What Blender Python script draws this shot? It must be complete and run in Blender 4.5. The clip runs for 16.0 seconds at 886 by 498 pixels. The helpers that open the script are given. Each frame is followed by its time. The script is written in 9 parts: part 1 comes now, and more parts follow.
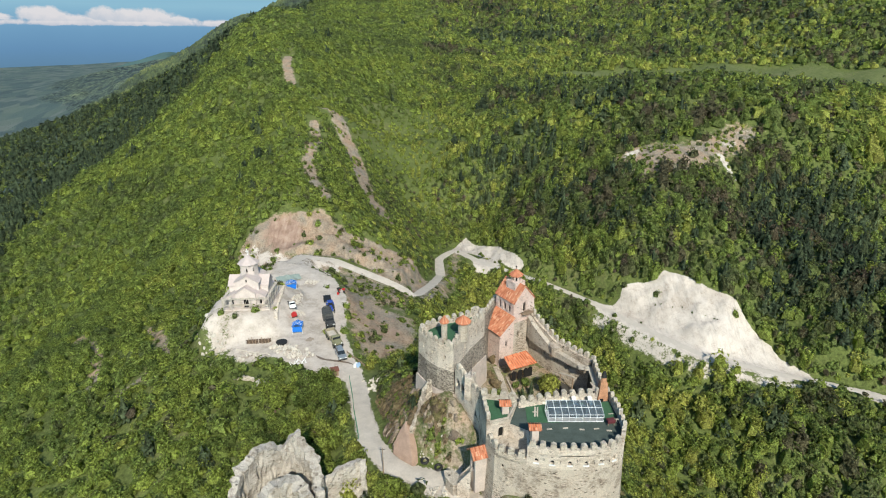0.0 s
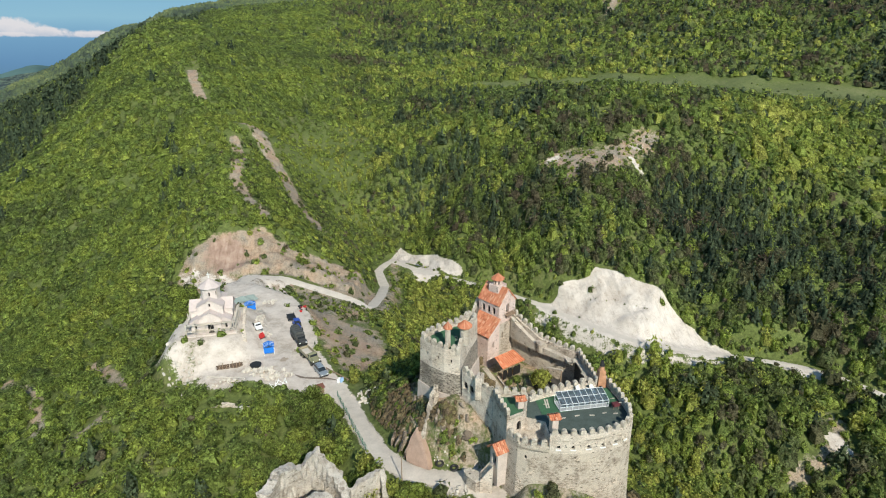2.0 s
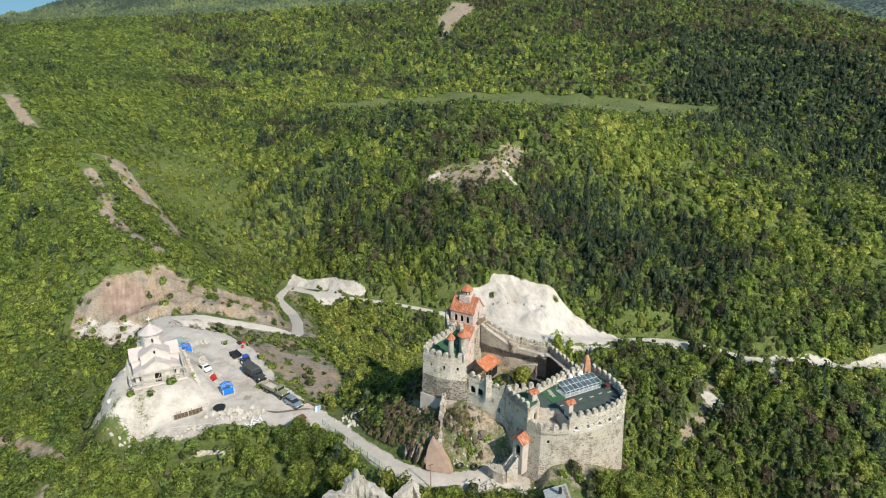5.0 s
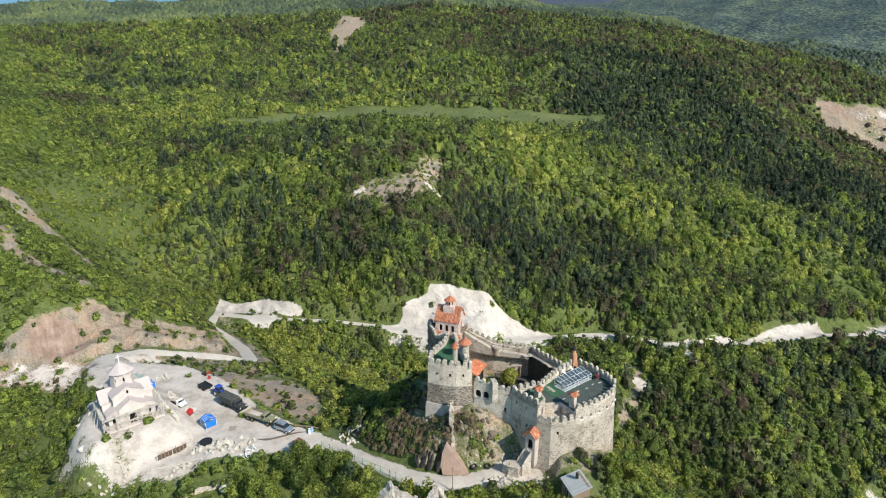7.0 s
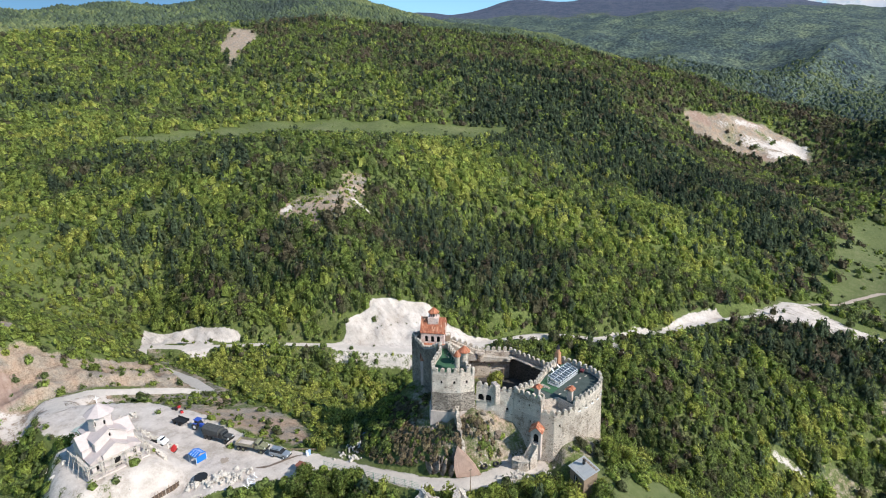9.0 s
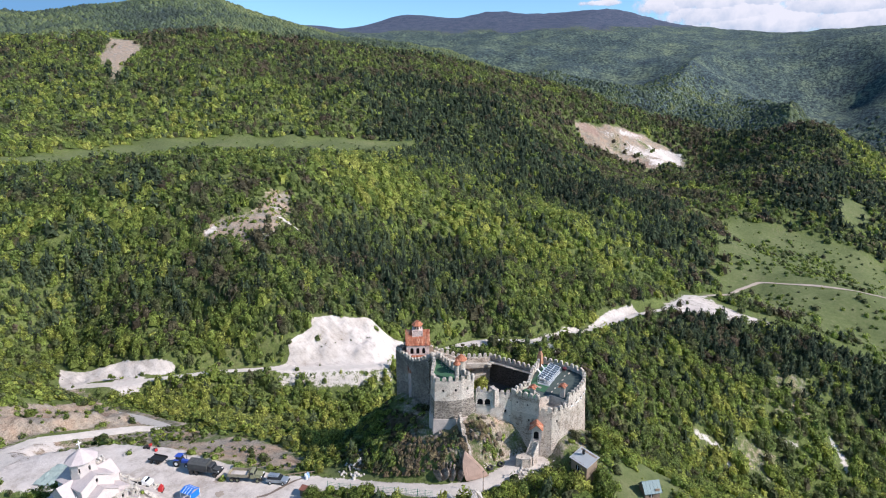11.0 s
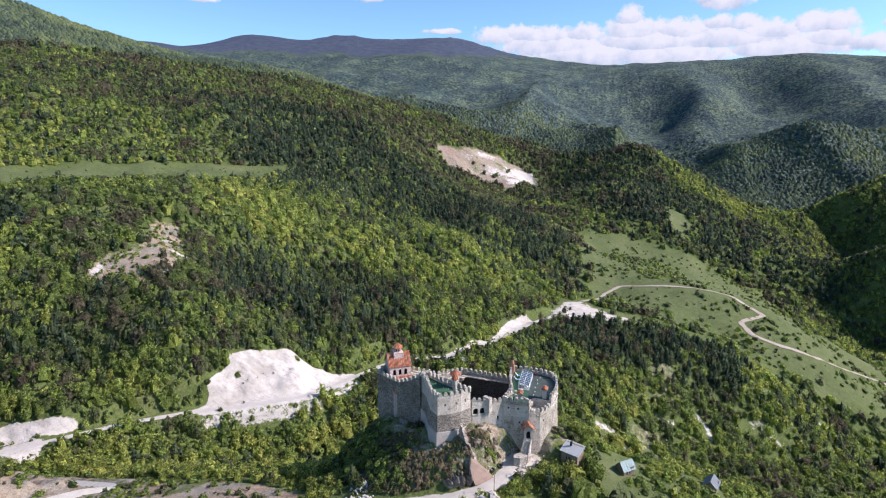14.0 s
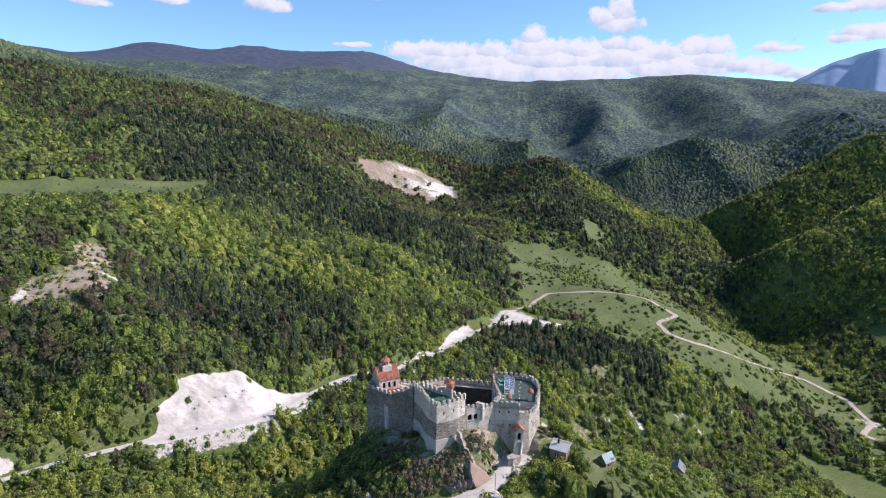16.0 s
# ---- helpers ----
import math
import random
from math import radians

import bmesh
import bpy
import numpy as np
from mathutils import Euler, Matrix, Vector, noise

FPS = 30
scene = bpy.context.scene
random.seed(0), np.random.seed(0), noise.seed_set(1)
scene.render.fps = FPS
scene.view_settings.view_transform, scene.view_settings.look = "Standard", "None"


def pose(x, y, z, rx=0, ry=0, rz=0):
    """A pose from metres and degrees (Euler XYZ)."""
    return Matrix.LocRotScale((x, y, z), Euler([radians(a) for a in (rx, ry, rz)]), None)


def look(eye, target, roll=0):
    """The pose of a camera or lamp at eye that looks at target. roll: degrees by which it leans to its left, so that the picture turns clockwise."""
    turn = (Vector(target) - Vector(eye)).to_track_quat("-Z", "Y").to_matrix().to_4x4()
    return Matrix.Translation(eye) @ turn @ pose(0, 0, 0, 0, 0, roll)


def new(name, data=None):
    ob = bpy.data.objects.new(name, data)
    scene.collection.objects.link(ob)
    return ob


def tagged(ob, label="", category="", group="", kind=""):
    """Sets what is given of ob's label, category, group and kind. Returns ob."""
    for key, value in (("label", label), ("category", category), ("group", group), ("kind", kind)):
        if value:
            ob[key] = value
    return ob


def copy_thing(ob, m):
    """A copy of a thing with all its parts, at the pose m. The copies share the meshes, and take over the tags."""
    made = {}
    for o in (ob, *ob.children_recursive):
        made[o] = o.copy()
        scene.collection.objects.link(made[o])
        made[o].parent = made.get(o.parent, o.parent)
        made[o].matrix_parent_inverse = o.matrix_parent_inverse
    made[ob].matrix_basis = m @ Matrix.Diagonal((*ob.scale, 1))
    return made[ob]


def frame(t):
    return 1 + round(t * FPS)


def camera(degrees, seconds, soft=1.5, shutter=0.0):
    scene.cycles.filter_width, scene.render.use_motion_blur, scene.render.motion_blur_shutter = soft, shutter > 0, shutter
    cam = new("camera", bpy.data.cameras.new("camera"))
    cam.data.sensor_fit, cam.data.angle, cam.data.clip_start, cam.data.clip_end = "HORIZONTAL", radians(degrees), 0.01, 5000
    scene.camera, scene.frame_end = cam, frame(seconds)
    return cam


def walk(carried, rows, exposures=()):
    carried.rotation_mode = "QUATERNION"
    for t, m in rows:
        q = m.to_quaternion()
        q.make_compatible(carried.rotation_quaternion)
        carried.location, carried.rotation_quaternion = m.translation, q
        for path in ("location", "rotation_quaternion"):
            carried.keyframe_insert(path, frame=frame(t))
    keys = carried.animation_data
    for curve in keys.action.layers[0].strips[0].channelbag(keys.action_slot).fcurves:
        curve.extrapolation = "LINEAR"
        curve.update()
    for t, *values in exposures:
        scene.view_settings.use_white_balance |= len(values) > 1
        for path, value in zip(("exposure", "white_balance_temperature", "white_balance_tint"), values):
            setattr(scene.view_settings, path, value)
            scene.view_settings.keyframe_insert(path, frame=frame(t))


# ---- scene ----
cam = camera(76.1, 16.0, 1.1)
METRES, EYE, TILT, LEAN, TURN = 150.0, 61.5, -20.6, 0.0, 0.0
ROWS = [
    (0.0, 0.0, 0.0, 0.0, 0.0, 0.0, -0.0),
    (0.5, -0.024, -0.0056, 0.0001, -2.38, 0.22, 0.9),
    (1.0, -0.0493, -0.0102, 0.0007, -4.78, 0.39, 1.74),
    (1.5, -0.0746, -0.0139, 0.0013, -7.11, 0.54, 2.69),
    (2.0, -0.0996, -0.0172, 0.0026, -9.37, 0.67, 3.59),
    (2.5, -0.1251, -0.0198, 0.004, -11.73, 0.78, 4.4),
    (3.0, -0.1525, -0.0215, 0.0058, -14.21, 0.88, 5.23),
    (3.5, -0.1822, -0.0218, 0.0085, -16.88, 0.92, 6.09),
    (4.0, -0.2127, -0.0199, 0.0117, -19.59, 0.89, 7.05),
    (6.5, -0.3665, 0.0087, 0.041, -33.07, 0.04, 11.67),
    (7.0, -0.3967, 0.018, 0.0483, -35.73, -0.24, 12.52),
    (7.5, -0.4266, 0.0285, 0.0563, -38.41, -0.55, 13.35),
    (8.0, -0.456, 0.0406, 0.0647, -41.08, -0.88, 14.2),
    (8.5, -0.4849, 0.0536, 0.0741, -43.74, -1.28, 14.91),
    (9.0, -0.5131, 0.0683, 0.0838, -46.44, -1.71, 15.63),
    (11.5, -0.6358, 0.1641, 0.1363, -59.87, -4.12, 18.52),
    (12.0, -0.6597, 0.1847, 0.1488, -62.48, -4.6, 18.92),
    (12.5, -0.6826, 0.2064, 0.1612, -65.09, -5.09, 19.26),
    (13.0, -0.7051, 0.2289, 0.1739, -67.69, -5.61, 19.57),
    (13.5, -0.7261, 0.2527, 0.1866, -70.29, -6.14, 19.78),
    (14.0, -0.7465, 0.2771, 0.1998, -72.87, -6.66, 19.94),
    (14.5, -0.7657, 0.3019, 0.2131, -75.38, -7.2, 20.1),
    (15.0, -0.7825, 0.3267, 0.226, -77.8, -7.71, 20.18),
    (15.5, -0.797, 0.351, 0.2379, -80.11, -8.17, 20.23),
    (16.0, -0.8095, 0.3744, 0.2494, -82.25, -8.63, 20.28),
]
walk(cam, [(t, pose(0, 0, EYE, TILT, LEAN, TURN) @ pose(METRES * x, METRES * y, METRES * z, 90 + pitch, roll, yaw)) for t, x, y, z, yaw, pitch, roll in ROWS], [(0.0, 0.37, 6500, 7), (4.0, 0.41, 6500, 7), (9.0, 0.52, 6150, 14), (12.0, 0.56, 5950, 22), (16.0, 0.56, 5950, 24)])


# ---------------------------------------------------------------- sky and sun
SUN = Vector((0.140, -0.772, 0.620)).normalized()
world = bpy.data.worlds.new("sky")
scene.world = world
world.use_nodes = True
wn = world.node_tree
sky = wn.nodes.new("ShaderNodeTexSky")
sky.sky_type = "NISHITA"
sky.sun_disc = False
sky.sun_elevation = math.asin(SUN.z)
sky.sun_rotation = math.atan2(SUN.x, SUN.y)
sky.altitude = 900
sky.air_density, sky.dust_density, sky.ozone_density = 1.0, 0.4, 1.6
tone = wn.nodes.new("ShaderNodeMix")
tone.data_type, tone.blend_type = "RGBA", "MULTIPLY"
tone.inputs[0].default_value, tone.inputs[7].default_value = 1.0, (0.74, 0.97, 0.97, 1)
wn.links.new(sky.outputs[0], tone.inputs[6])
wn.links.new(tone.outputs[2], wn.nodes["Background"].inputs[0])
wn.nodes["Background"].inputs[1].default_value = 0.118
sun = new("sun", bpy.data.lights.new("sun", "SUN"))
sun.data.energy, sun.data.angle, sun.data.color = 4.3, radians(0.53), (1.0, 0.93, 0.81)
sun.matrix_world = look(SUN * 900, (0, 0, 0))


# ---------------------------------------------------------------- materials
def material(name, rough=0.9, metal=0.0, spec=0.3):
    m = bpy.data.materials.new(name)
    m.use_nodes = True
    b = m.node_tree.nodes["Principled BSDF"]
    b.inputs["Roughness"].default_value = rough
    b.inputs["Metallic"].default_value = metal
    b.inputs["Specular IOR Level"].default_value = spec
    return m, m.node_tree, b


def node(nt, kind, **values):
    n = nt.nodes.new(kind)
    for key, v in values.items():
        if key in n.inputs:
            n.inputs[key].default_value = v
    return n


def place(nt):
    """World place of the shaded point, in metres."""
    return nt.nodes.new("ShaderNodeNewGeometry").outputs["Position"]


def noise_of(nt, at, scale, detail=4.0, rough=0.6):
    n = node(nt, "ShaderNodeTexNoise", Scale=scale, Detail=detail, Roughness=rough)
    nt.links.new(at, n.inputs["Vector"])
    return n.outputs[0]


def ramp(nt, value, *stops):
    r = nt.nodes.new("ShaderNodeValToRGB")
    while len(r.color_ramp.elements) < len(stops):
        r.color_ramp.elements.new(0.5)
    for e, (p, c) in zip(r.color_ramp.elements, stops):
        e.position, e.color = p, (c, c, c, 1) if isinstance(c, (int, float)) else (*c, 1)
    nt.links.new(value, r.inputs[0])
    return r.outputs[0]


def mix(nt, k, a, b, how="MIX"):
    m = nt.nodes.new("ShaderNodeMix")
    m.data_type, m.blend_type = "RGBA", how
    for v, i in ((k, 0), (a, 6), (b, 7)):
        if isinstance(v, (int, float)):
            m.inputs[i].default_value = v if i == 0 else (v, v, v, 1)
        elif isinstance(v, tuple):
            m.inputs[i].default_value = (*v, 1)
        else:
            nt.links.new(v, m.inputs[i])
    return m.outputs[2]


def calc(nt, how, a, b=0.0):
    m = nt.nodes.new("ShaderNodeMath")
    m.operation = how
    for v, i in ((a, 0), (b, 1)):
        if isinstance(v, (int, float)):
            m.inputs[i].default_value = v
        else:
            nt.links.new(v, m.inputs[i])
    return m.outputs[0]


def bump(nt, b, height, strength=0.5, distance=0.1):
    n = node(nt, "ShaderNodeBump", Strength=strength, Distance=distance)
    nt.links.new(height, n.inputs["Height"])
    nt.links.new(n.outputs[0], b.inputs["Normal"])


def plain(name, colour, rough=0.6, metal=0.0, vary=0.15, scale=3.0):
    """A painted or raw surface with slight grime at two scales."""
    m, nt, b = material(name, rough, metal)
    at = place(nt)
    k = mix(nt, 0.5, noise_of(nt, at, scale), noise_of(nt, at, scale * 9))
    lo, hi = tuple(c * (1 - vary) for c in colour), tuple(min(1, c * (1 + vary)) for c in colour)
    nt.links.new(ramp(nt, k, (0.3, lo), (0.7, hi)), b.inputs["Base Color"])
    bump(nt, b, noise_of(nt, at, scale * 12), 0.15, 0.02)
    return m


def masonry(name, light, dark, stone=2.2, plaster=None, mortar=(0.42, 0.38, 0.32)):
    """Rubble stone in rough courses, with stains and, where given, worn plaster."""
    m, nt, b = material(name, 0.95, 0, 0.2)
    at = place(nt)
    mp = node(nt, "ShaderNodeMapping")
    mp.inputs["Scale"].default_value = (0.8, 0.8, 1.7)
    nt.links.new(at, mp.inputs[0])
    v = node(nt, "ShaderNodeTexVoronoi", Scale=stone, Randomness=0.9)
    nt.links.new(mp.outputs[0], v.inputs["Vector"])
    e = node(nt, "ShaderNodeTexVoronoi", Scale=stone, Randomness=0.9)
    e.feature = "DISTANCE_TO_EDGE"
    nt.links.new(mp.outputs[0], e.inputs["Vector"])
    sep = nt.nodes.new("ShaderNodeSeparateColor")
    nt.links.new(v.outputs["Color"], sep.inputs[0])
    c = ramp(nt, sep.outputs[0], (0.0, dark), (0.55, light), (1.0, tuple(min(1, 1.15 * q) for q in light)))
    c = mix(nt, ramp(nt, e.outputs["Distance"], (0.0, 0.75), (0.07, 0.0)), c, mortar)
    big = noise_of(nt, at, 0.22, 5.0, 0.65)
    c = mix(nt, ramp(nt, big, (0.42, 0.0), (0.62, 0.6)), c, tuple(1.1 * q for q in dark), "MIX")
    if plaster:
        c = mix(nt, ramp(nt, noise_of(nt, at, 0.5, 6.0, 0.7), (0.42, 0.0), (0.56, 0.9)), c, plaster)
    hole = node(nt, "ShaderNodeTexVoronoi", Scale=0.85, Randomness=0.75)
    nt.links.new(mp.outputs[0], hole.inputs["Vector"])
    c = mix(nt, ramp(nt, hole.outputs["Distance"], (0.10, 0.85), (0.15, 0.0)), c, tuple(0.28 * q for q in dark))
    fine = noise_of(nt, at, 9.0, 4.0, 0.7)
    c = mix(nt, 0.6, c, mix(nt, 1.0, c, ramp(nt, fine, (0.35, 0.45), (0.62, 1.12)), "MULTIPLY"))
    nt.links.new(c, b.inputs["Base Color"])
    h = mix(nt, 0.3, ramp(nt, e.outputs["Distance"], (0.0, 0.0), (0.16, 1.0)), fine)
    bump(nt, b, h, 0.9, 0.12)
    return m


def foliage(name, shades, trans=0.25, grain=1.5, soft=0.7, depth=1.0, patch=0.018):
    """Leaves: each tree its own tint, each clump a little different, lit as a rounded crown."""
    m, nt, b = material(name, 0.75, 0, 0.12)
    geo = nt.nodes.new("ShaderNodeNewGeometry")
    a = nt.nodes.new("ShaderNodeAttribute")
    a.attribute_name = "tint"
    big = noise_of(nt, geo.outputs["Position"], patch, 3.0)
    k = calc(nt, "ADD", calc(nt, "MULTIPLY", a.outputs["Fac"], 0.62), calc(nt, "MULTIPLY", big, 0.38))
    c = ramp(nt, k, *[(i / (len(shades) - 1) * 0.7 + 0.15, s) for i, s in enumerate(shades)])
    r = ramp(nt, geo.outputs["Random Per Island"], (0.0, 1 - 0.30 * depth), (1.0, 1 + 0.28 * depth))
    c = mix(nt, 1.0, c, r, "MULTIPLY")
    fine = noise_of(nt, geo.outputs["Position"], grain, 3.0, 0.75)
    c = mix(nt, 1.0, c, ramp(nt, fine, (0.36, 1 - 0.40 * depth), (0.5, 1.0), (0.64, 1 + 0.36 * depth)), "MULTIPLY")
    o = nt.nodes.new("ShaderNodeAttribute")
    o.attribute_name = "outward"
    v = nt.nodes.new("ShaderNodeMix")
    v.data_type = "VECTOR"
    v.inputs[0].default_value = soft
    nt.links.new(geo.outputs["Normal"], v.inputs[4])
    nt.links.new(o.outputs["Vector"], v.inputs[5])
    n = node(nt, "ShaderNodeBump", Strength=0.65 * depth, Distance=0.5 / grain)
    nt.links.new(fine, n.inputs["Height"])
    nt.links.new(v.outputs[1], n.inputs["Normal"])
    nt.links.new(n.outputs[0], b.inputs["Normal"])
    nt.links.new(c, b.inputs["Base Color"])
    t = nt.nodes.new("ShaderNodeBsdfTranslucent")
    nt.links.new(c, t.inputs[0])
    s = nt.nodes.new("ShaderNodeMixShader")
    s.inputs[0].default_value = trans
    nt.links.new(b.outputs[0], s.inputs[1])
    nt.links.new(t.outputs[0], s.inputs[2])
    nt.links.new(s.outputs[0], nt.nodes["Material Output"].inputs[0])
    return m


def attr(nt, name):
    a = nt.nodes.new("ShaderNodeAttribute")
    a.attribute_name = name
    return a.outputs["Fac"]


def ground_material():
    """Forest floor, grass, bare rock, white cut stone, earth and gravel, by the sheet's own masks; far land has haze in
    its colours.
    """
    m, nt, b = material("ground", 0.95, 0, 0.15)
    at = place(nt)
    n1, n2, n3 = noise_of(nt, at, 0.03, 6.0), noise_of(nt, at, 0.35, 6.0, 0.7), noise_of(nt, at, 2.5, 4.0, 0.7)
    c = ramp(nt, mix(nt, 0.5, n1, n2), (0.3, (0.075, 0.092, 0.032)), (0.5, (0.115, 0.145, 0.042)), (0.7, (0.165, 0.160, 0.075)))

    st = node(nt, "ShaderNodeMapping")
    st.inputs["Scale"].default_value = (1, 0.12, 0.2)
    nt.links.new(at, st.inputs[0])
    n4 = noise_of(nt, st.outputs[0], 0.9, 5.0, 0.7)

    clump = ramp(nt, noise_of(nt, at, 1.1, 5.0, 0.72), (0.36, 0.6), (0.5, 0.98), (0.64, 1.35))
    c = mix(nt, 1.0, c, clump, "MULTIPLY")

    def over(c, mask, col, soft=0.05, rag=1.4):
        k = calc(nt, "ADD", attr(nt, mask), calc(nt, "MULTIPLY", calc(nt, "SUBTRACT", mix(nt, 0.35, n2, n3), 0.5), rag))
        return mix(nt, ramp(nt, k, (0.5 - soft, 0.0), (0.5 + soft, 1.0)), c, col)
    grass = ramp(nt, mix(nt, 0.6, n1, n2), (0.34, (0.078, 0.100, 0.036)), (0.5, (0.118, 0.142, 0.052)), (0.66, (0.175, 0.180, 0.085)))
    rock = ramp(nt, mix(nt, 0.6, n2, n3), (0.32, (0.12, 0.095, 0.070)), (0.45, (0.26, 0.21, 0.16)), (0.55, (0.37, 0.31, 0.245)), (0.70, (0.48, 0.42, 0.345)))
    hue = ramp(nt, noise_of(nt, at, 0.13, 4.0, 0.65), (0.35, (0.80, 0.86, 0.90)), (0.5, (1.0, 0.97, 0.92)), (0.65, (1.12, 0.95, 0.84)))
    rock = mix(nt, 1.0, rock, hue, "MULTIPLY")
    streak = ramp(nt, n4, (0.35, 0.68), (0.55, 1.05))
    rock = mix(nt, 0.6, rock, mix(nt, 1.0, rock, streak, "MULTIPLY"))
    red = ramp(nt, mix(nt, 0.5, n2, n4), (0.32, (0.19, 0.12, 0.088)), (0.5, (0.31, 0.215, 0.165)), (0.68, (0.43, 0.335, 0.27)))
    white = ramp(nt, mix(nt, 0.45, n2, n3), (0.30, (0.27, 0.23, 0.195)), (0.40, (0.44, 0.395, 0.355)), (0.5, (0.55, 0.515, 0.475)), (0.66, (0.62, 0.585, 0.55)))
    white = mix(nt, 1.0, white, ramp(nt, mix(nt, 0.5, n1, noise_of(nt, at, 0.09, 4.0, 0.7)), (0.38, (0.84, 0.79, 0.74)), (0.48, (1.0, 0.97, 0.935)), (0.6, (1.05, 1.02, 0.99))), "MULTIPLY")
    white = mix(nt, 0.65, white, mix(nt, 1.0, white, ramp(nt, n4, (0.36, 0.74), (0.5, 1.04)), "MULTIPLY"))
    gravel = ramp(nt, mix(nt, 0.5, n2, n3), (0.3, (0.47, 0.42, 0.37)), (0.7, (0.61, 0.56, 0.50)))
    gravel = mix(nt, 1.0, gravel, ramp(nt, mix(nt, 0.5, noise_of(nt, at, 0.16, 5.0, 0.7), n2), (0.40, (0.74, 0.71, 0.68)), (0.50, (0.98, 0.96, 0.95)), (0.58, (1.06, 1.05, 1.05))), "MULTIPLY")
    # Bare woods on the far crest, with blue haze put into their colour.
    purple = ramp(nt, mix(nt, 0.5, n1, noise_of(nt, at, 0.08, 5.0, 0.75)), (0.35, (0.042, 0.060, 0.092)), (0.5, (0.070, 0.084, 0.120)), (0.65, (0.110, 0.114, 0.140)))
    vor = node(nt, "ShaderNodeTexVoronoi", Scale=0.022)
    nt.links.new(at, vor.inputs["Vector"])
    fields = nt.nodes.new("ShaderNodeSeparateColor")
    nt.links.new(vor.outputs["Color"], fields.inputs[0])
    # Fields of the far plain, tinted blue to carry haze.
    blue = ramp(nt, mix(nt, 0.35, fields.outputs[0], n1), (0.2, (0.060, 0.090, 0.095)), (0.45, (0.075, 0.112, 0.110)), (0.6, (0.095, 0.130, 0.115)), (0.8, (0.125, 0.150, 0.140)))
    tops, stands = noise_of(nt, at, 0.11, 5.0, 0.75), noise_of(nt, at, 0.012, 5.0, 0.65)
    # Far wooded slopes, their greens shifted to blue for haze.
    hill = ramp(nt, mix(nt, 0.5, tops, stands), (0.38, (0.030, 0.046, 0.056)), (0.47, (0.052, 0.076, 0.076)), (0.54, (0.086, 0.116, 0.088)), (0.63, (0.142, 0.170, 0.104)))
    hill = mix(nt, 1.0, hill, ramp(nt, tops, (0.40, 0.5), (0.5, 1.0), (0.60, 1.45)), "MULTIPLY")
    c = over(c, "grass", grass)
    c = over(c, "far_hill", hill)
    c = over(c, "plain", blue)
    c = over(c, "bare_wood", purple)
    c = over(c, "rock", rock, 0.09)
    c = over(c, "red_earth", red)
    c = over(c, "white_cut", white, 0.03, 0.9)
    c = over(c, "gravel", gravel)
    nt.links.new(c, b.inputs["Base Color"])
    crowns = calc(nt, "MULTIPLY", calc(nt, "MULTIPLY", tops, calc(nt, "ADD", attr(nt, "far_hill"), attr(nt, "bare_wood"))), 9.0)
    bump(nt, b, calc(nt, "ADD", mix(nt, 0.35, n2, n3), crowns), 0.8, 0.7)
    return m


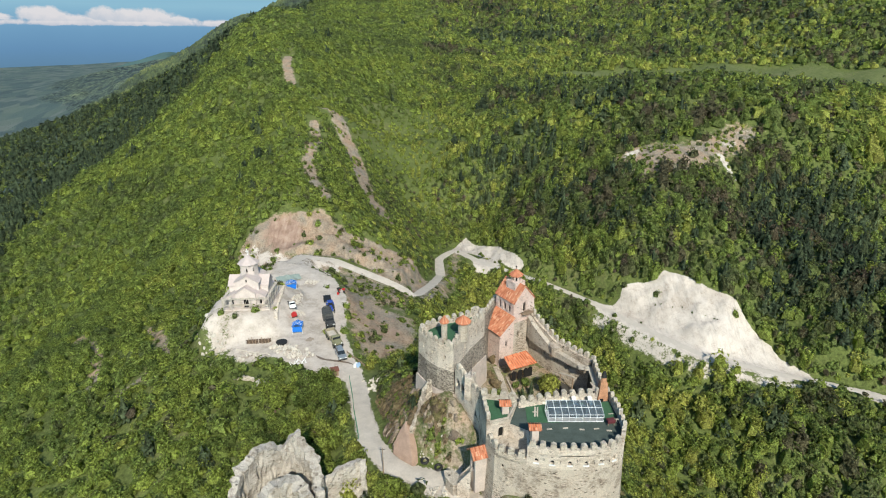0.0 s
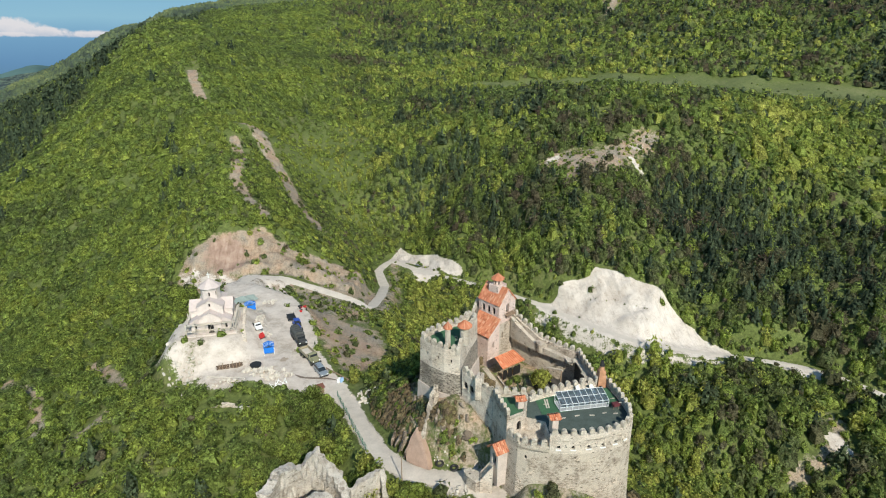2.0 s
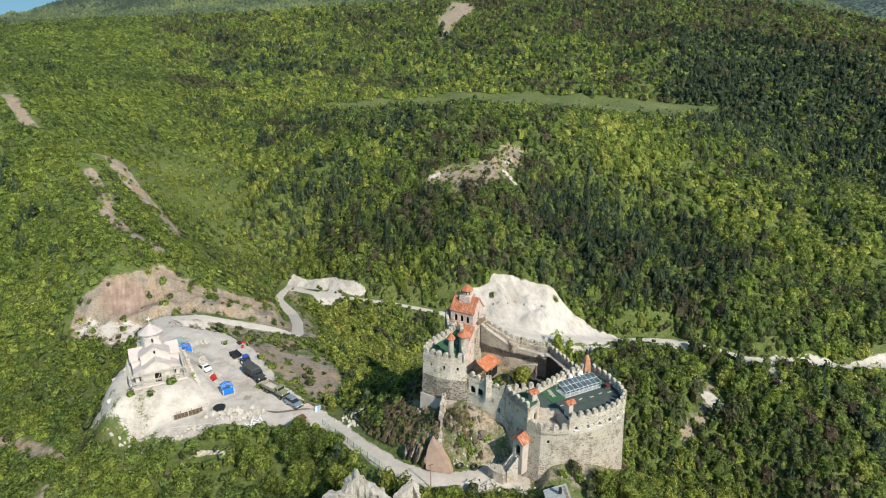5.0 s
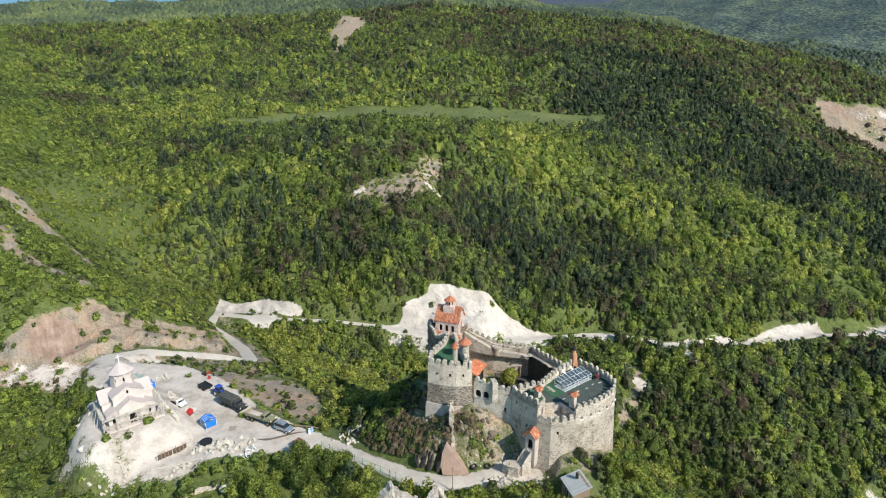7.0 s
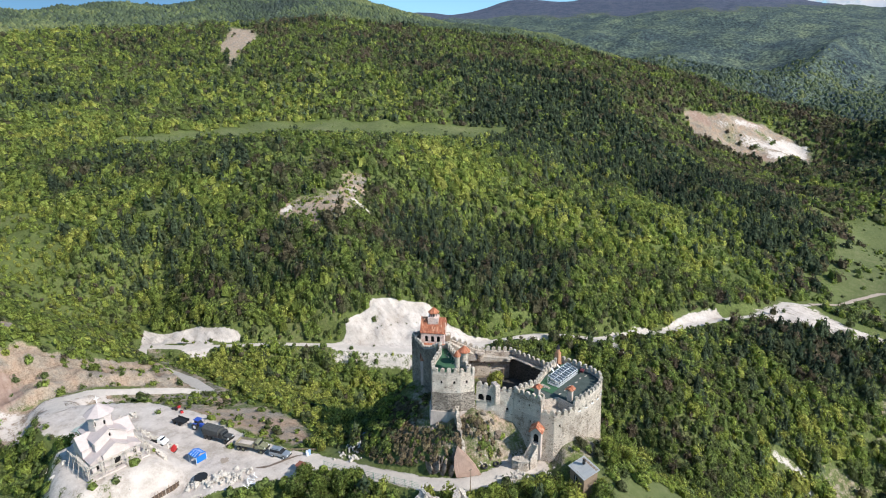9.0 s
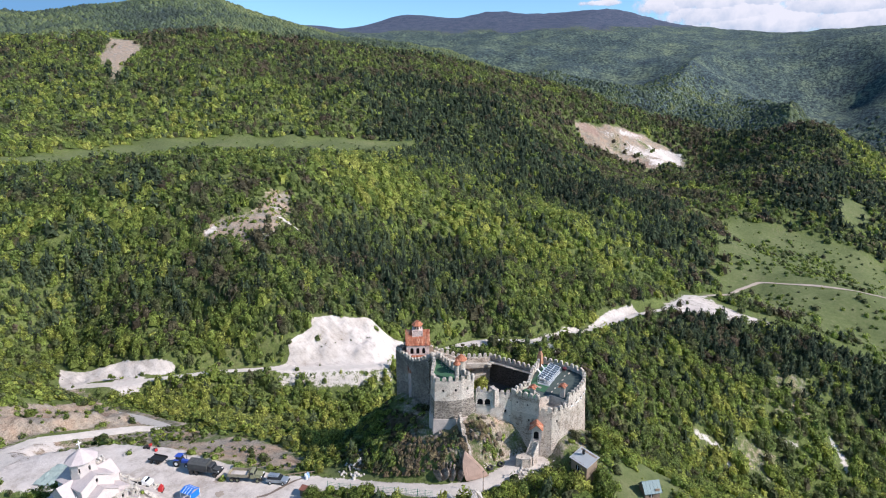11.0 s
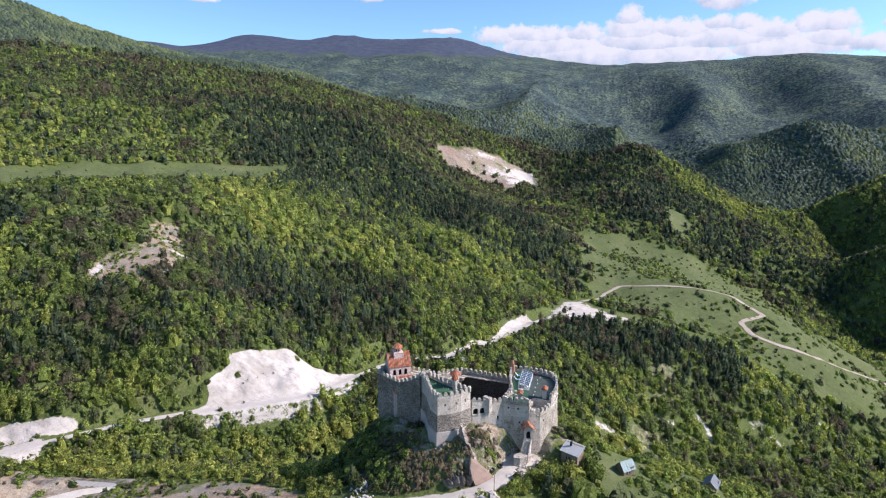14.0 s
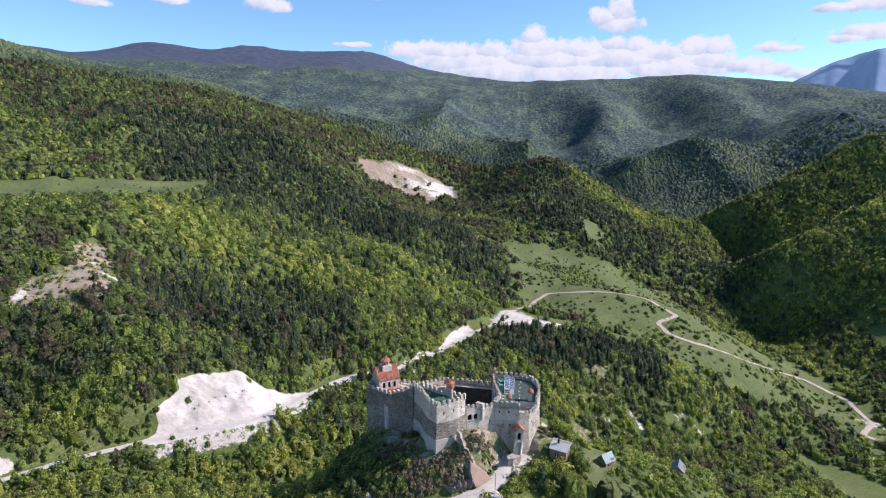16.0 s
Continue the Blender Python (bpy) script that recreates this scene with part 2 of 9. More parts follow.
MAT = {
    "ground": ground_material(),
    "road": plain("road_gravel", (0.53, 0.475, 0.41), 0.95, 0, 0.22, 0.5),
    "white_road": plain("white_road", (0.50, 0.455, 0.40), 0.95, 0, 0.15, 0.4),
    "earth_track": plain("earth_track", (0.42, 0.345, 0.275), 0.95, 0, 0.2, 0.4),
    "rubble": masonry("rubble_wall", (0.70, 0.595, 0.48), (0.22, 0.175, 0.135), 3.8, (0.66, 0.58, 0.48), (0.36, 0.31, 0.25)),
    "rubble_pale": masonry("rubble_pale", (0.80, 0.69, 0.57), (0.42, 0.345, 0.275), 3.6, (0.79, 0.705, 0.60), (0.52, 0.46, 0.385)),
    "rubble_dark": masonry("rubble_dark", (0.50, 0.435, 0.36), (0.12, 0.10, 0.08), 4.2, None, (0.24, 0.205, 0.17)),
    "keep_stone": masonry("keep_stone", (0.80, 0.615, 0.535), (0.62, 0.45, 0.38), 3.2, (0.80, 0.65, 0.58), (0.66, 0.54, 0.48)),
    "render": plain("lime_render", (0.47, 0.40, 0.35), 0.95, 0, 0.28, 0.7),
    "cap": masonry("merlon_stone", (0.64, 0.57, 0.47), (0.40, 0.335, 0.265), 3.2, (0.62, 0.56, 0.47)),
    "tile": plain("clay_tile", (0.47, 0.185, 0.10), 0.8, 0, 0.40, 2.2),
    "orange": plain("new_clay_roof", (0.62, 0.20, 0.09), 0.75, 0, 0.12, 2.0),
    "turf": plain("green_carpet", (0.045, 0.115, 0.06), 0.95, 0, 0.3, 0.9),
    "felt": plain("dark_roof_felt", (0.065, 0.085, 0.075), 0.95, 0, 0.35, 0.8),
    "dark": plain("dark_opening", (0.012, 0.011, 0.010), 0.9, 0, 0.2),
    "wood": plain("weathered_wood", (0.26, 0.19, 0.13), 0.85, 0, 0.3, 3.0),
    "pale_wood": plain("pale_timber", (0.52, 0.47, 0.40), 0.85, 0, 0.25, 3.0),
    "iron": plain("dark_iron", (0.05, 0.05, 0.05), 0.6, 0.7, 0.3),
    "white_metal": plain("white_painted_metal", (0.78, 0.79, 0.78), 0.45, 0, 0.06),
    "church": plain("pale_church_stone", (0.56, 0.495, 0.46), 0.95, 0, 0.22, 0.9),
    "church_roof": plain("rose_stone_roof", (0.50, 0.43, 0.405), 0.9, 0, 0.16, 1.6),
    "bark": plain("bark", (0.14, 0.10, 0.07), 0.95, 0, 0.35, 5.0),
    "crag": masonry("crag_rock", (0.33, 0.27, 0.21), (0.13, 0.10, 0.075), 0.9, None, (0.16, 0.13, 0.10)),
    # Dark floor colour that stands in for the court's shade.
    "shade_floor": plain("shaded_floor", (0.070, 0.064, 0.056), 0.85, 0, 0.35, 1.5),
    # Wall stone darkened to hold the court's deep shade.
    "shade_stone": masonry("shaded_wall_stone", (0.17, 0.15, 0.125), (0.06, 0.052, 0.042), 3.6, None, (0.10, 0.09, 0.075)),
    "fin": masonry("pale_crag", (0.50, 0.44, 0.36), (0.20, 0.165, 0.13), 1.1, None, (0.26, 0.22, 0.18)),
    "boulder": plain("pale_boulder", (0.50, 0.46, 0.40), 0.95, 0, 0.25, 1.2),
    "slab": plain("red_brown_rock", (0.36, 0.25, 0.19), 0.95, 0, 0.3, 0.8),
    "leaf": foliage("leaf", [(0.152, 0.122, 0.084), (0.140, 0.168, 0.072), (0.200, 0.262, 0.074), (0.288, 0.350, 0.080), (0.412, 0.424, 0.110)], 0.62, 2.2, 0.50, 1.85),
    "needle": foliage("needle", [(0.042, 0.060, 0.037), (0.068, 0.094, 0.051), (0.110, 0.140, 0.068)], 0.38, 1.6, 0.55, 1.6),
    # Far woods: the blue of the air's haze is mixed into the leaf colours.
    "hazed_leaf": foliage("hazed_leaf", [(0.060, 0.080, 0.066), (0.088, 0.120, 0.076), (0.136, 0.174, 0.084), (0.212, 0.240, 0.102)], 0.34, 0.28, 0.72, 0.6, 0.006),
    "twig": foliage("twig", [(0.11, 0.085, 0.055), (0.16, 0.12, 0.07), (0.13, 0.12, 0.05)], 0.1, 1.5, 0.0),
}


# Crest, stream and slope lines of the land: (east, north, height)
LAND = {
    "west_crest": [(-62, 220, 5), (-68, 245, 6), (-67, 285, 12), (-67, 344, 20), (-95, 400, 30), (-124, 475, 43), (-165, 570, 58), (-220, 740, 84), (-255, 880, 96), (-310, 1265, 122), (-319, 1466, 150), (-247, 1679, 176), (-203, 1784, 200)],
    "west_flank": [(-60, 95, -13), (-67, 110, -12), (-92, 110, -24), (-113, 150, -25), (-87, 191, -15), (-132, 221, -38), (-125, 303, -12), (-90, 272, 4), (-134, 453, 41)],
    "west_foot": [(-95, 40, -38), (-150, 90, -60), (-190, 200, -75), (-215, 300, -50), (-250, 345, -45), (-290, 493, -43), (-243, 509, -7), (-420, 620, -90), (-480, 900, -60)],
    "plain": [(-520, 250, -128), (-700, 600, -130), (-900, 1200, -130), (-1500, 900, -130), (-1600, 2200, -130), (-2600, 1700, -130), (-2400, 3200, -130), (-3300, 2600, -130), (-2900, 3900, -110), (-3900, 1500, -130)],
    "cliff_foot": [(-72, 188, -11), (-60, 184, -9.5), (-46, 184, -9.5), (-32, 188, -12), (-16, 198, -20)],
    "cliff_rim": [(-74, 203, -4), (-62, 208, 3), (-48, 213, 2), (-36, 218, -3), (-22, 214, -13)],
    "north_hollow": [(-20, 308, -26), (-22, 344, -17), (-36, 405, -3), (15, 333, -6), (-33, 494, 5), (42, 332, 2), (85, 662, 33), (31, 931, 66), (39, 956, 72), (-100, 850, 60)],
    "stream": [(20, 300, -40), (8, 262, -41), (22, 235, -42), (30, 205, -43), (45, 170, -52), (70, 135, -64), (97, 118, -68), (120, 85, -78), (150, 40, -92), (185, 5, -105), (230, -60, -122), (280, -130, -150), (400, -230, -165), (600, -260, -172), (900, -330, -170)],
    "castle_rock": [(-5, 81.5, 6.0), (-2.5, 76.5, 8.0), (1, 74, 9.0), (4, 70, 7.0), (5, 64.5, 5.0), (8, 58.5, 4.2), (14, 56.5, 3.0), (23, 58, -1.5), (26, 66, -5), (26, 78, -6), (26, 86, -6), (19, 98, -3), (13, 103, 0.5), (10, 103, 1.5), (5, 92, 4.5), (-1, 86, 5.0), (6, 80, 5), (16, 66, 4), (14, 88, 3), (19, 80, 3)],
    "castle_foot": [(-10, 82, -0.5), (-8, 74, -0.3), (-5, 69.5, 0.2), (1, 64, 0.8), (4, 58, 0.8), (6, 51, 0.0), (-3, 60, -2), (-12, 96, -2.6), (-7, 93, 0), (-2, 102, -4), (4, 110, -9), (33, 60, -11), (34, 75, -18), (36, 90, -22), (28, 100, -16), (14, 112, -14)],
    "castle_spur": [(-28, 125, -5), (-14, 128, -9), (0, 141, -15), (-6, 139, -13), (-6, 166, -18), (-19, 140, -9), (40, 110, -38), (48, 85, -36), (44, 60, -24), (30, 44, -12), (17, 21, -8), (10, 42, -2.5), (60, 20, -38), (75, 60, -52)],
    "near_slope": [(-30, 40, -12), (-50, 60, -18), (0, 15, -16), (40, -40, -45), (-60, -20, -45), (100, -110, -90), (0, -200, -90), (-300, -100, -110), (-200, -400, -120), (300, -400, -150)],
    "quarry_foot": [(54, 214, -39), (66, 202, -39.8), (75, 190, -40.3), (84, 178, -40.5), (92, 170, -41.2), (104, 169, -43.4), (116, 166, -45.2), (124, 162.5, -46)],
    "quarry_rim": [(71.3, 206, -31.3), (80, 205.8, -28.5), (87, 204.2, -25), (94, 199.3, -24.8), (101, 193, -26.6), (107.4, 187.4, -28.6), (112.5, 183.5, -36), (117, 181, -41.5), (124, 170, -45)],
    "road_bench": [(44, 224, -37.5), (54, 214.5, -38.8), (150, 149, -47.4), (186, 112, -50), (226, 94, -50), (262, 72, -51), (296, 74, -55)],
    "north_cut": [(12, 282, -37), (34, 236, -31), (27, 255, -34), (42, 264, -21)],
    "lower_right": [(99, 134, -50), (113, 131, -49), (144, 95, -53), (158, 73, -63), (181, 74, -63), (131, 77, -68), (184, 52, -70), (213, 25, -78), (245, 6, -74), (253, 53, -54), (282, 60, -54), (207, -3, -98)],
    "hill_low": [(56, 250, -25), (67, 258, -13), (78, 219, -15), (134, 183, -24), (143, 210, -14), (127, 170, -34), (173, 152, -29), (203, 229, -23), (214, 173, -27), (206, 188, -29), (144, 235, -18), (238, 103, -42), (290, 129, -41), (324, 129, -36)],
    "hill_shoulder": [(90, 285, 6), (124, 277, 10), (87, 344, 24), (138, 333, 31), (175, 300, 26), (219, 265, 9), (118, 262, 8), (161, 295, 18), (252, 277, 14), (55, 359, 13)],
    "meadow": [(425, 424, 21), (437, 433, 19), (270, 629, 30), (205, 680, 41), (330, 530, 25), (374, 310, 13), (475, 348, 9), (300, 400, 24), (230, 480, 30)],
    "east_slope": [(288, 183, -24), (313, 163, -22), (363, 240, -15), (403, 263, -21), (545, 229, -17), (521, 145, -32), (378, 44, -72), (403, -24, -66), (565, 50, -76)],
    "high_slope": [(500, 594, 73), (575, 561, 90), (668, 538, 68), (795, 416, 65), (717, 423, 53), (506, 730, 109), (456, 748, 113), (353, 802, 85), (370, 847, 104), (460, 993, 156)],
    "summit_crest": [(250, 1600, 235), (450, 1560, 255), (620, 1380, 262), (800, 1216, 300), (890, 1120, 262), (985, 1010, 226), (1090, 890, 202), (1130, 720, 182), (1075, 540, 125), (1130, 440, 105)],
    "slide_foot": [(885, 338, 4), (922, 275, -22), (1000, 178, -64), (720, 235, -34), (800, 270, -26), (700, 150, -48), (820, 180, -60)],
    "slide": [(905, 352, 32), (950, 300, 20), (1040, 190, -36), (975, 200, -38), (1180, 285, 44), (1200, 170, 4), (1210, 60, -62)],
    "spur_field": [(340, -47, -88), (455, -104, -95), (350, -94, -88), (296, -32, -79), (385, -145, -116), (608, -100, -112), (604, -47, -90), (700, -40, -62), (805, 35, -20), (258, -56, -95), (235, -45, -108)],
    "slide_ridge": [(1230, 470, 98), (1268, 360, 70), (1200, 213, 41)],
    "near_spur": [(1136, 118, 14), (1147, 20, 25), (1143, -40, 17), (1126, -88, -11), (1115, -147, -46), (1087, -212, -83)],
    "second_spur": [(2180, 600, 265), (1994, 428, 209), (1869, 249, 143), (1728, 91, 81), (1640, 25, 38), (1574, -28, -3)],
    "spur_gully": [(1250, -70, -92), (1330, 60, -66), (1420, 200, -22), (1530, 340, 36), (1640, 520, 120), (1400, 700, 110)],
    "third_spur": [(1745, -1120, 215), (1715, -948, 179), (1692, -775, 136), (1655, -608, 103), (1606, -441, 71), (1550, -345, 28), (1495, -253, -13), (1404, -174, -62)],
    "upper_spur": [(2264, -659, 262), (2094, -710, 183), (1930, -728, 131)],
    "upper_knee": [(2351, -254, 261), (2240, -270, 215), (2151, -274, 173), (2030, -250, 110), (1909, -215, 59)],
    "upper_gully": [(2323, -444, 165), (2180, -440, 98), (2010, -400, 34), (1850, -330, 8)],
    "side_gully": [(2076, -560, 72), (1880, -560, 30), (1960, -820, 98), (1880, -1000, 125), (2200, -880, 180)],
    "head_water": [(1250, -180, -90), (1400, -100, -84), (1560, -100, -74), (1720, -80, -58), (1850, -60, -8), (2040, -60, 62), (2260, 0, 180), (2000, 150, 115)],
    "south_spur": [(1060, -760, 140), (1048, -608, 81), (1045, -552, 47), (1026, -450, 0), (999, -344, -52), (965, -280, -88)],
    "south_gully": [(1150, -330, -108), (1220, -440, -104), (1290, -560, -84), (1370, -740, -40), (1430, -950, 50)],
    "near_south": [(760, -640, 70), (720, -520, 40), (694, -416, -2), (683, -371, -21), (662, -315, -49), (631, -277, -75)],
    "near_gully": [(800, -372, -142), (850, -450, -122), (890, -560, -85), (920, -700, -30)],
    "valley_floor": [(766, -335, -152), (870, -345, -143), (982, -330, -130), (1085, -262, -108)],
    "valley_far": [(1750, 800, 150), (1650, 1200, 160), (560, -560, -60), (2300, 300, 235), (2350, 700, 330)],
    "purple_crest": [(2000, 2700, 420), (2302, 2344, 477), (2401, 2235, 470), (2462, 2086, 444), (2517, 2006, 478), (2557, 1942, 517), (2611, 1859, 532), (2653, 1796, 524), (2720, 1687, 507), (2773, 1594, 500), (2802, 1530, 522), (2831, 1466, 537), (2867, 1390, 532), (2902, 1312, 516), (3011, 1164, 526), (3058, 1019, 533), (3091, 900, 533), (3075, 769, 496), (3002, 661, 436), (2886, 462, 393), (2760, 277, 330)],
    "east_crest": [(2668, 163, 300), (2621, 70, 286), (2619, 5, 298), (2609, -147, 323), (2592, -321, 305), (2567, -462, 314), (2530, -619, 333), (2494, -748, 319), (2468, -831, 306), (2396, -1021, 291), (2316, -1196, 245), (2223, -1266, 214), (2100, -1600, 200), (2000, -2200, 190)],
    "far_rim": [(4300, 500, 300), (3600, -2500, 200), (1500, 4200, 250), (3800, 2800, 350), (0, 3600, 120), (-1200, 4300, -60), (0, -2500, 0), (2000, -3800, 150), (-3000, -2500, -100), (500, 2500, 200)],
}


def smooth(a, b, v):
    k = np.clip((v - a) / (b - a), 0, 1)
    return k * k * (3 - 2 * k)


def land_weights():
    p = np.array([q for line in LAND.values() for q in line], float)
    r = np.hypot(p[:, None, 0] - p[None, :, 0], p[:, None, 1] - p[None, :, 1])
    n = len(p)
    a = np.zeros((n + 1, n + 1))
    a[:n, :n] = np.sqrt(r * r + 8.0 ** 2) - 1.5 * np.eye(n)
    a[:n, n] = a[n, :n] = 1
    w = np.linalg.solve(a, np.append(p[:, 2], 0))
    return p, w


LAND_P, LAND_W = land_weights()


def land(x, y):
    """The bare land's height."""
    x, y = np.asarray(x, float), np.asarray(y, float)
    z = np.full(x.shape, LAND_W[-1])
    for (px, py, _), w in zip(LAND_P, LAND_W):
        z += w * np.sqrt((x - px) ** 2 + (y - py) ** 2 + 64.0)
    return z


def value_noise(x, y, size, seed=0):
    """Smooth noise between -1 and 1 with hills of about that size."""
    u, v = x / size + 31.7 * seed, y / size - 17.3 * seed
    i, j = np.floor(u), np.floor(v)
    a, b = u - i, v - j
    a, b = a * a * (3 - 2 * a), b * b * (3 - 2 * b)

    def corner(p, q):
        h = np.sin(p * 127.1 + q * 311.7 + seed * 74.7) * 43758.5453
        return 2 * (h - np.floor(h)) - 1
    return (corner(i, j) * (1 - a) + corner(i + 1, j) * a) * (1 - b) + (corner(i, j + 1) * (1 - a) + corner(i + 1, j + 1) * a) * b


def outline(x, y, poly):
    """Signed distance to a closed outline, positive inside."""
    d, inner = np.full(np.shape(x), 1e9), np.zeros(np.shape(x), bool)
    for (ax, ay), (bx, by) in zip(poly, poly[1:] + poly[:1]):
        ex, ey = bx - ax, by - ay
        k = np.clip(((x - ax) * ex + (y - ay) * ey) / (ex * ex + ey * ey + 1e-9), 0, 1)
        d = np.minimum(d, np.hypot(x - ax - k * ex, y - ay - k * ey))
        inner ^= ((ay > y) != (by > y)) & (x < ex * (y - ay) / (ey + (1e-9 if ey == 0 else 0)) + ax)
    return np.where(inner, d, -d)


def along(x, y, line):
    """Distance to a line and its height at the nearest point."""
    best, z = np.full(np.shape(x), 1e9), np.zeros(np.shape(x))
    for (ax, ay, az), (bx, by, bz) in zip(line, line[1:]):
        ex, ey = bx - ax, by - ay
        k = np.clip(((x - ax) * ex + (y - ay) * ey) / (ex * ex + ey * ey), 0, 1)
        d = np.hypot(x - ax - k * ex, y - ay - k * ey)
        z = np.where(d < best, az + k * (bz - az), z)
        best = np.minimum(best, d)
    return best, z


PLAZA = [(-52, 168), (-43, 164), (-32, 153), (-26, 139), (-23, 118), (-18, 104), (-19, 99), (-24, 101), (-31, 105), (-37, 109), (-39, 116), (-38, 124), (-42, 137), (-47, 146), (-54, 158)]
CHURCH_TERRACE = [(-56, 122.5), (-43, 122), (-41.5, 128), (-43, 139), (-54, 141), (-57, 130)]
PIT = [(-49, 117.2), (-47, 113), (-40, 111), (-39, 115.5), (-41, 118), (-45.5, 117)]
DUST = [(-52, 122), (-49, 112.5), (-45, 109.5), (-36, 109), (-37, 124), (-40, 141), (-44, 142), (-43, 124)]
WEST_FACE = [(-63, 128), (-57, 136), (-55.5, 123), (-50, 121), (-47.5, 110), (-55, 114)]
VERGE = [(-43, 166), (-34, 173), (-22, 170), (-10, 164), (-9, 142), (-16, 143), (-24, 152), (-32, 157)]
GULLY_SCREE = [(137, 128, 0), (133, 120, 0), (123, 117, 0), (114, 116, 0)]
LOW_WALL = [(-45.2, 104.5, 0), (-41.8, 103.4, 0), (-38.4, 102.2, 0)]
COURT = [(3, 76), (6, 70), (24, 71), (25, 83), (17, 96), (10, 100), (6, 89)]
APPROACH = [(-19.5, 104, -4.9), (-17, 96, -4.3), (-14.8, 86, -2.7), (-12, 76.5, -1.4), (-8.5, 70.5, -0.6), (-4.5, 67.6, -0.1), (0.5, 66, 0.3), (4, 62, 0.4)]
LOOP_ROAD = [(16, 246, -37), (10, 258, -38), (5, 264, -38.5), (-2, 247, -36.5), (-1, 220, -33), (-4, 195, -26), (-9, 170, -19), (-17, 172, -15.5), (-27, 176, -13), (-38, 180, -10), (-47, 176, -7.5), (-48, 165, -5.5)]
VALLEY_ROAD = [(16, 246, -37), (30, 234, -37.2), (44, 223, -38), (56, 212, -39.2), (64.5, 202.5, -40), (73, 190, -40.4), (82, 177.5, -40.6), (90, 169, -41.3), (103, 166.5, -43.5), (114, 163.5, -45.2), (124, 161, -46), (133, 158, -46.8), (145, 152, -47.2), (155, 142, -47.8), (164, 127, -49), (194, 107.5, -50), (232, 90, -50), (251, 79, -51), (300, 72, -56), (318, 62, -60)]
FIELD_TRACK = [(318, 62, -60), (350, 50, -67), (380, 46, -72), (403, 33, -70), (408, -5, -68), (409, -30, -68), (420, -60, -75)]
SPUR_TRACK = [(420, -60, -75), (400, -85, -86), (368, -60, -83), (352, -66, -87), (346, -85, -92), (347, -104, -97), (366, -135, -113), (398, -171, -132), (436, -219, -156), (415, -249, -167), (365, -242, -164), (330, -214, -156), (315, -235, -160)]
YARD = [(-73, 194), (-62, 187), (-51, 183), (-40, 181), (-33, 178), (-33, 172), (-36, 163), (-43, 160), (-54, 161), (-59, 170), (-66, 179), (-73, 186)]
SCAR = [(153, 302), (162, 292), (158, 280), (133, 269), (123, 251), (92, 255), (84, 282), (92, 293), (119, 284)]
MEADOW = [(115, 585), (194, 602), (273, 620), (336, 575), (394, 503), (457, 450), (478, 415), (403, 392), (328, 412), (250, 415), (210, 440), (187, 465), (158, 520), (118, 555)]
SLIDE = [(884, 326), (905, 352), (924, 356), (946, 318), (985, 300), (1036, 266), (1040, 230), (1062, 190), (1036, 180), (970, 196), (914, 214), (908, 262)]
TOP_SCAR = [(503, 1059), (533, 1014), (489, 935), (431, 897), (353, 797), (419, 959)]
FIELD = [(642, 69), (630, 27), (629, -47), (614, -74), (596, -120), (556, -165), (520, -205), (477, -232), (437, -252), (383, -256), (308, -215), (350, -185), (314, -108), (326, -50), (330, 15), (352, 55), (389, 60), (431, 66), (473, 75)]
QUARRY = [(60, 210.5), (66, 204.5), (70.8, 204.6), (72, 206.6), (76.5, 205.6), (80, 204.5), (83.5, 203.7), (87, 205.4), (88.4, 203.9), (94.3, 199.2), (100.6, 192.6), (104, 190), (107.4, 188.3), (109.6, 183.4), (112, 181), (116.8, 176.5), (118, 171), (124, 164.8), (124, 161), (114, 163.5), (103, 166.5), (90, 169), (82, 177.5), (73, 190), (64.5, 202.5), (57, 211)]
NORTH_CUT = [(3, 262), (8, 272), (12, 279), (15, 271), (18, 267.5), (23, 261.5), (27, 257), (31, 247), (35, 239), (37.5, 234), (31, 237), (24, 249), (14, 258)]
CLIFF = [(-72, 191), (-71, 197), (-64, 200), (-54, 203), (-46, 207), (-40, 203), (-34, 201), (-26, 204), (-15, 206), (-6, 201), (-6, 178), (-15, 173), (-23, 179), (-31, 183), (-40, 182.5), (-50, 183), (-63, 185)]
RED = [(-66, 200), (-54, 202), (-50, 196), (-50, 185), (-57, 183), (-65, 191)]
BARE = [(-29, 150), (-24, 154), (-16, 142), (-9, 140), (-7, 127), (-12, 112), (-18, 110), (-21, 119), (-25, 132)]
KNOLL = [(-64, 128), (-57, 140), (-42, 141), (-39, 128), (-36, 111), (-45, 109), (-55, 114)]
TOWN_SLOPE = [(0, 52), (14, 50), (30, 56), (38, 40), (34, 14), (14, 5), (2, 22), (-2, 40)]
CASTLE_SKIRT = [(-10.5, 90), (-9, 78), (-7, 71.5), (0, 66), (4, 58), (10, 52), (28, 54), (30, 66), (30, 88), (22, 101), (12, 108), (4, 98)]
BANKS = [
    [(133, 159), (139, 157), (144, 154), (149, 147), (146, 144), (138, 150)],
    [(156, 131), (162, 131), (168, 127.5), (174, 125), (181, 120.5), (187, 119), (193, 114), (193, 109), (178, 114), (164, 122)],
    [(193, 110.5), (203, 108), (212, 106.5), (221, 103.5), (229, 99.5), (238, 94.5), (235, 88), (219, 95), (201, 103)],
    [(253, 81), (266, 82), (284, 78), (302, 76), (315, 56), (299, 41), (306, 12), (283, 25), (263, 47), (251, 67)],
]
SADDLE = [(-52, 176), (-39, 180), (-24, 180), (-5, 196), (0, 231), (4, 269), (13, 272), (9, 243), (6, 202), (0, 169), (-8, 155), (-20, 161), (-29, 166), (-37, 166), (-44, 168)]
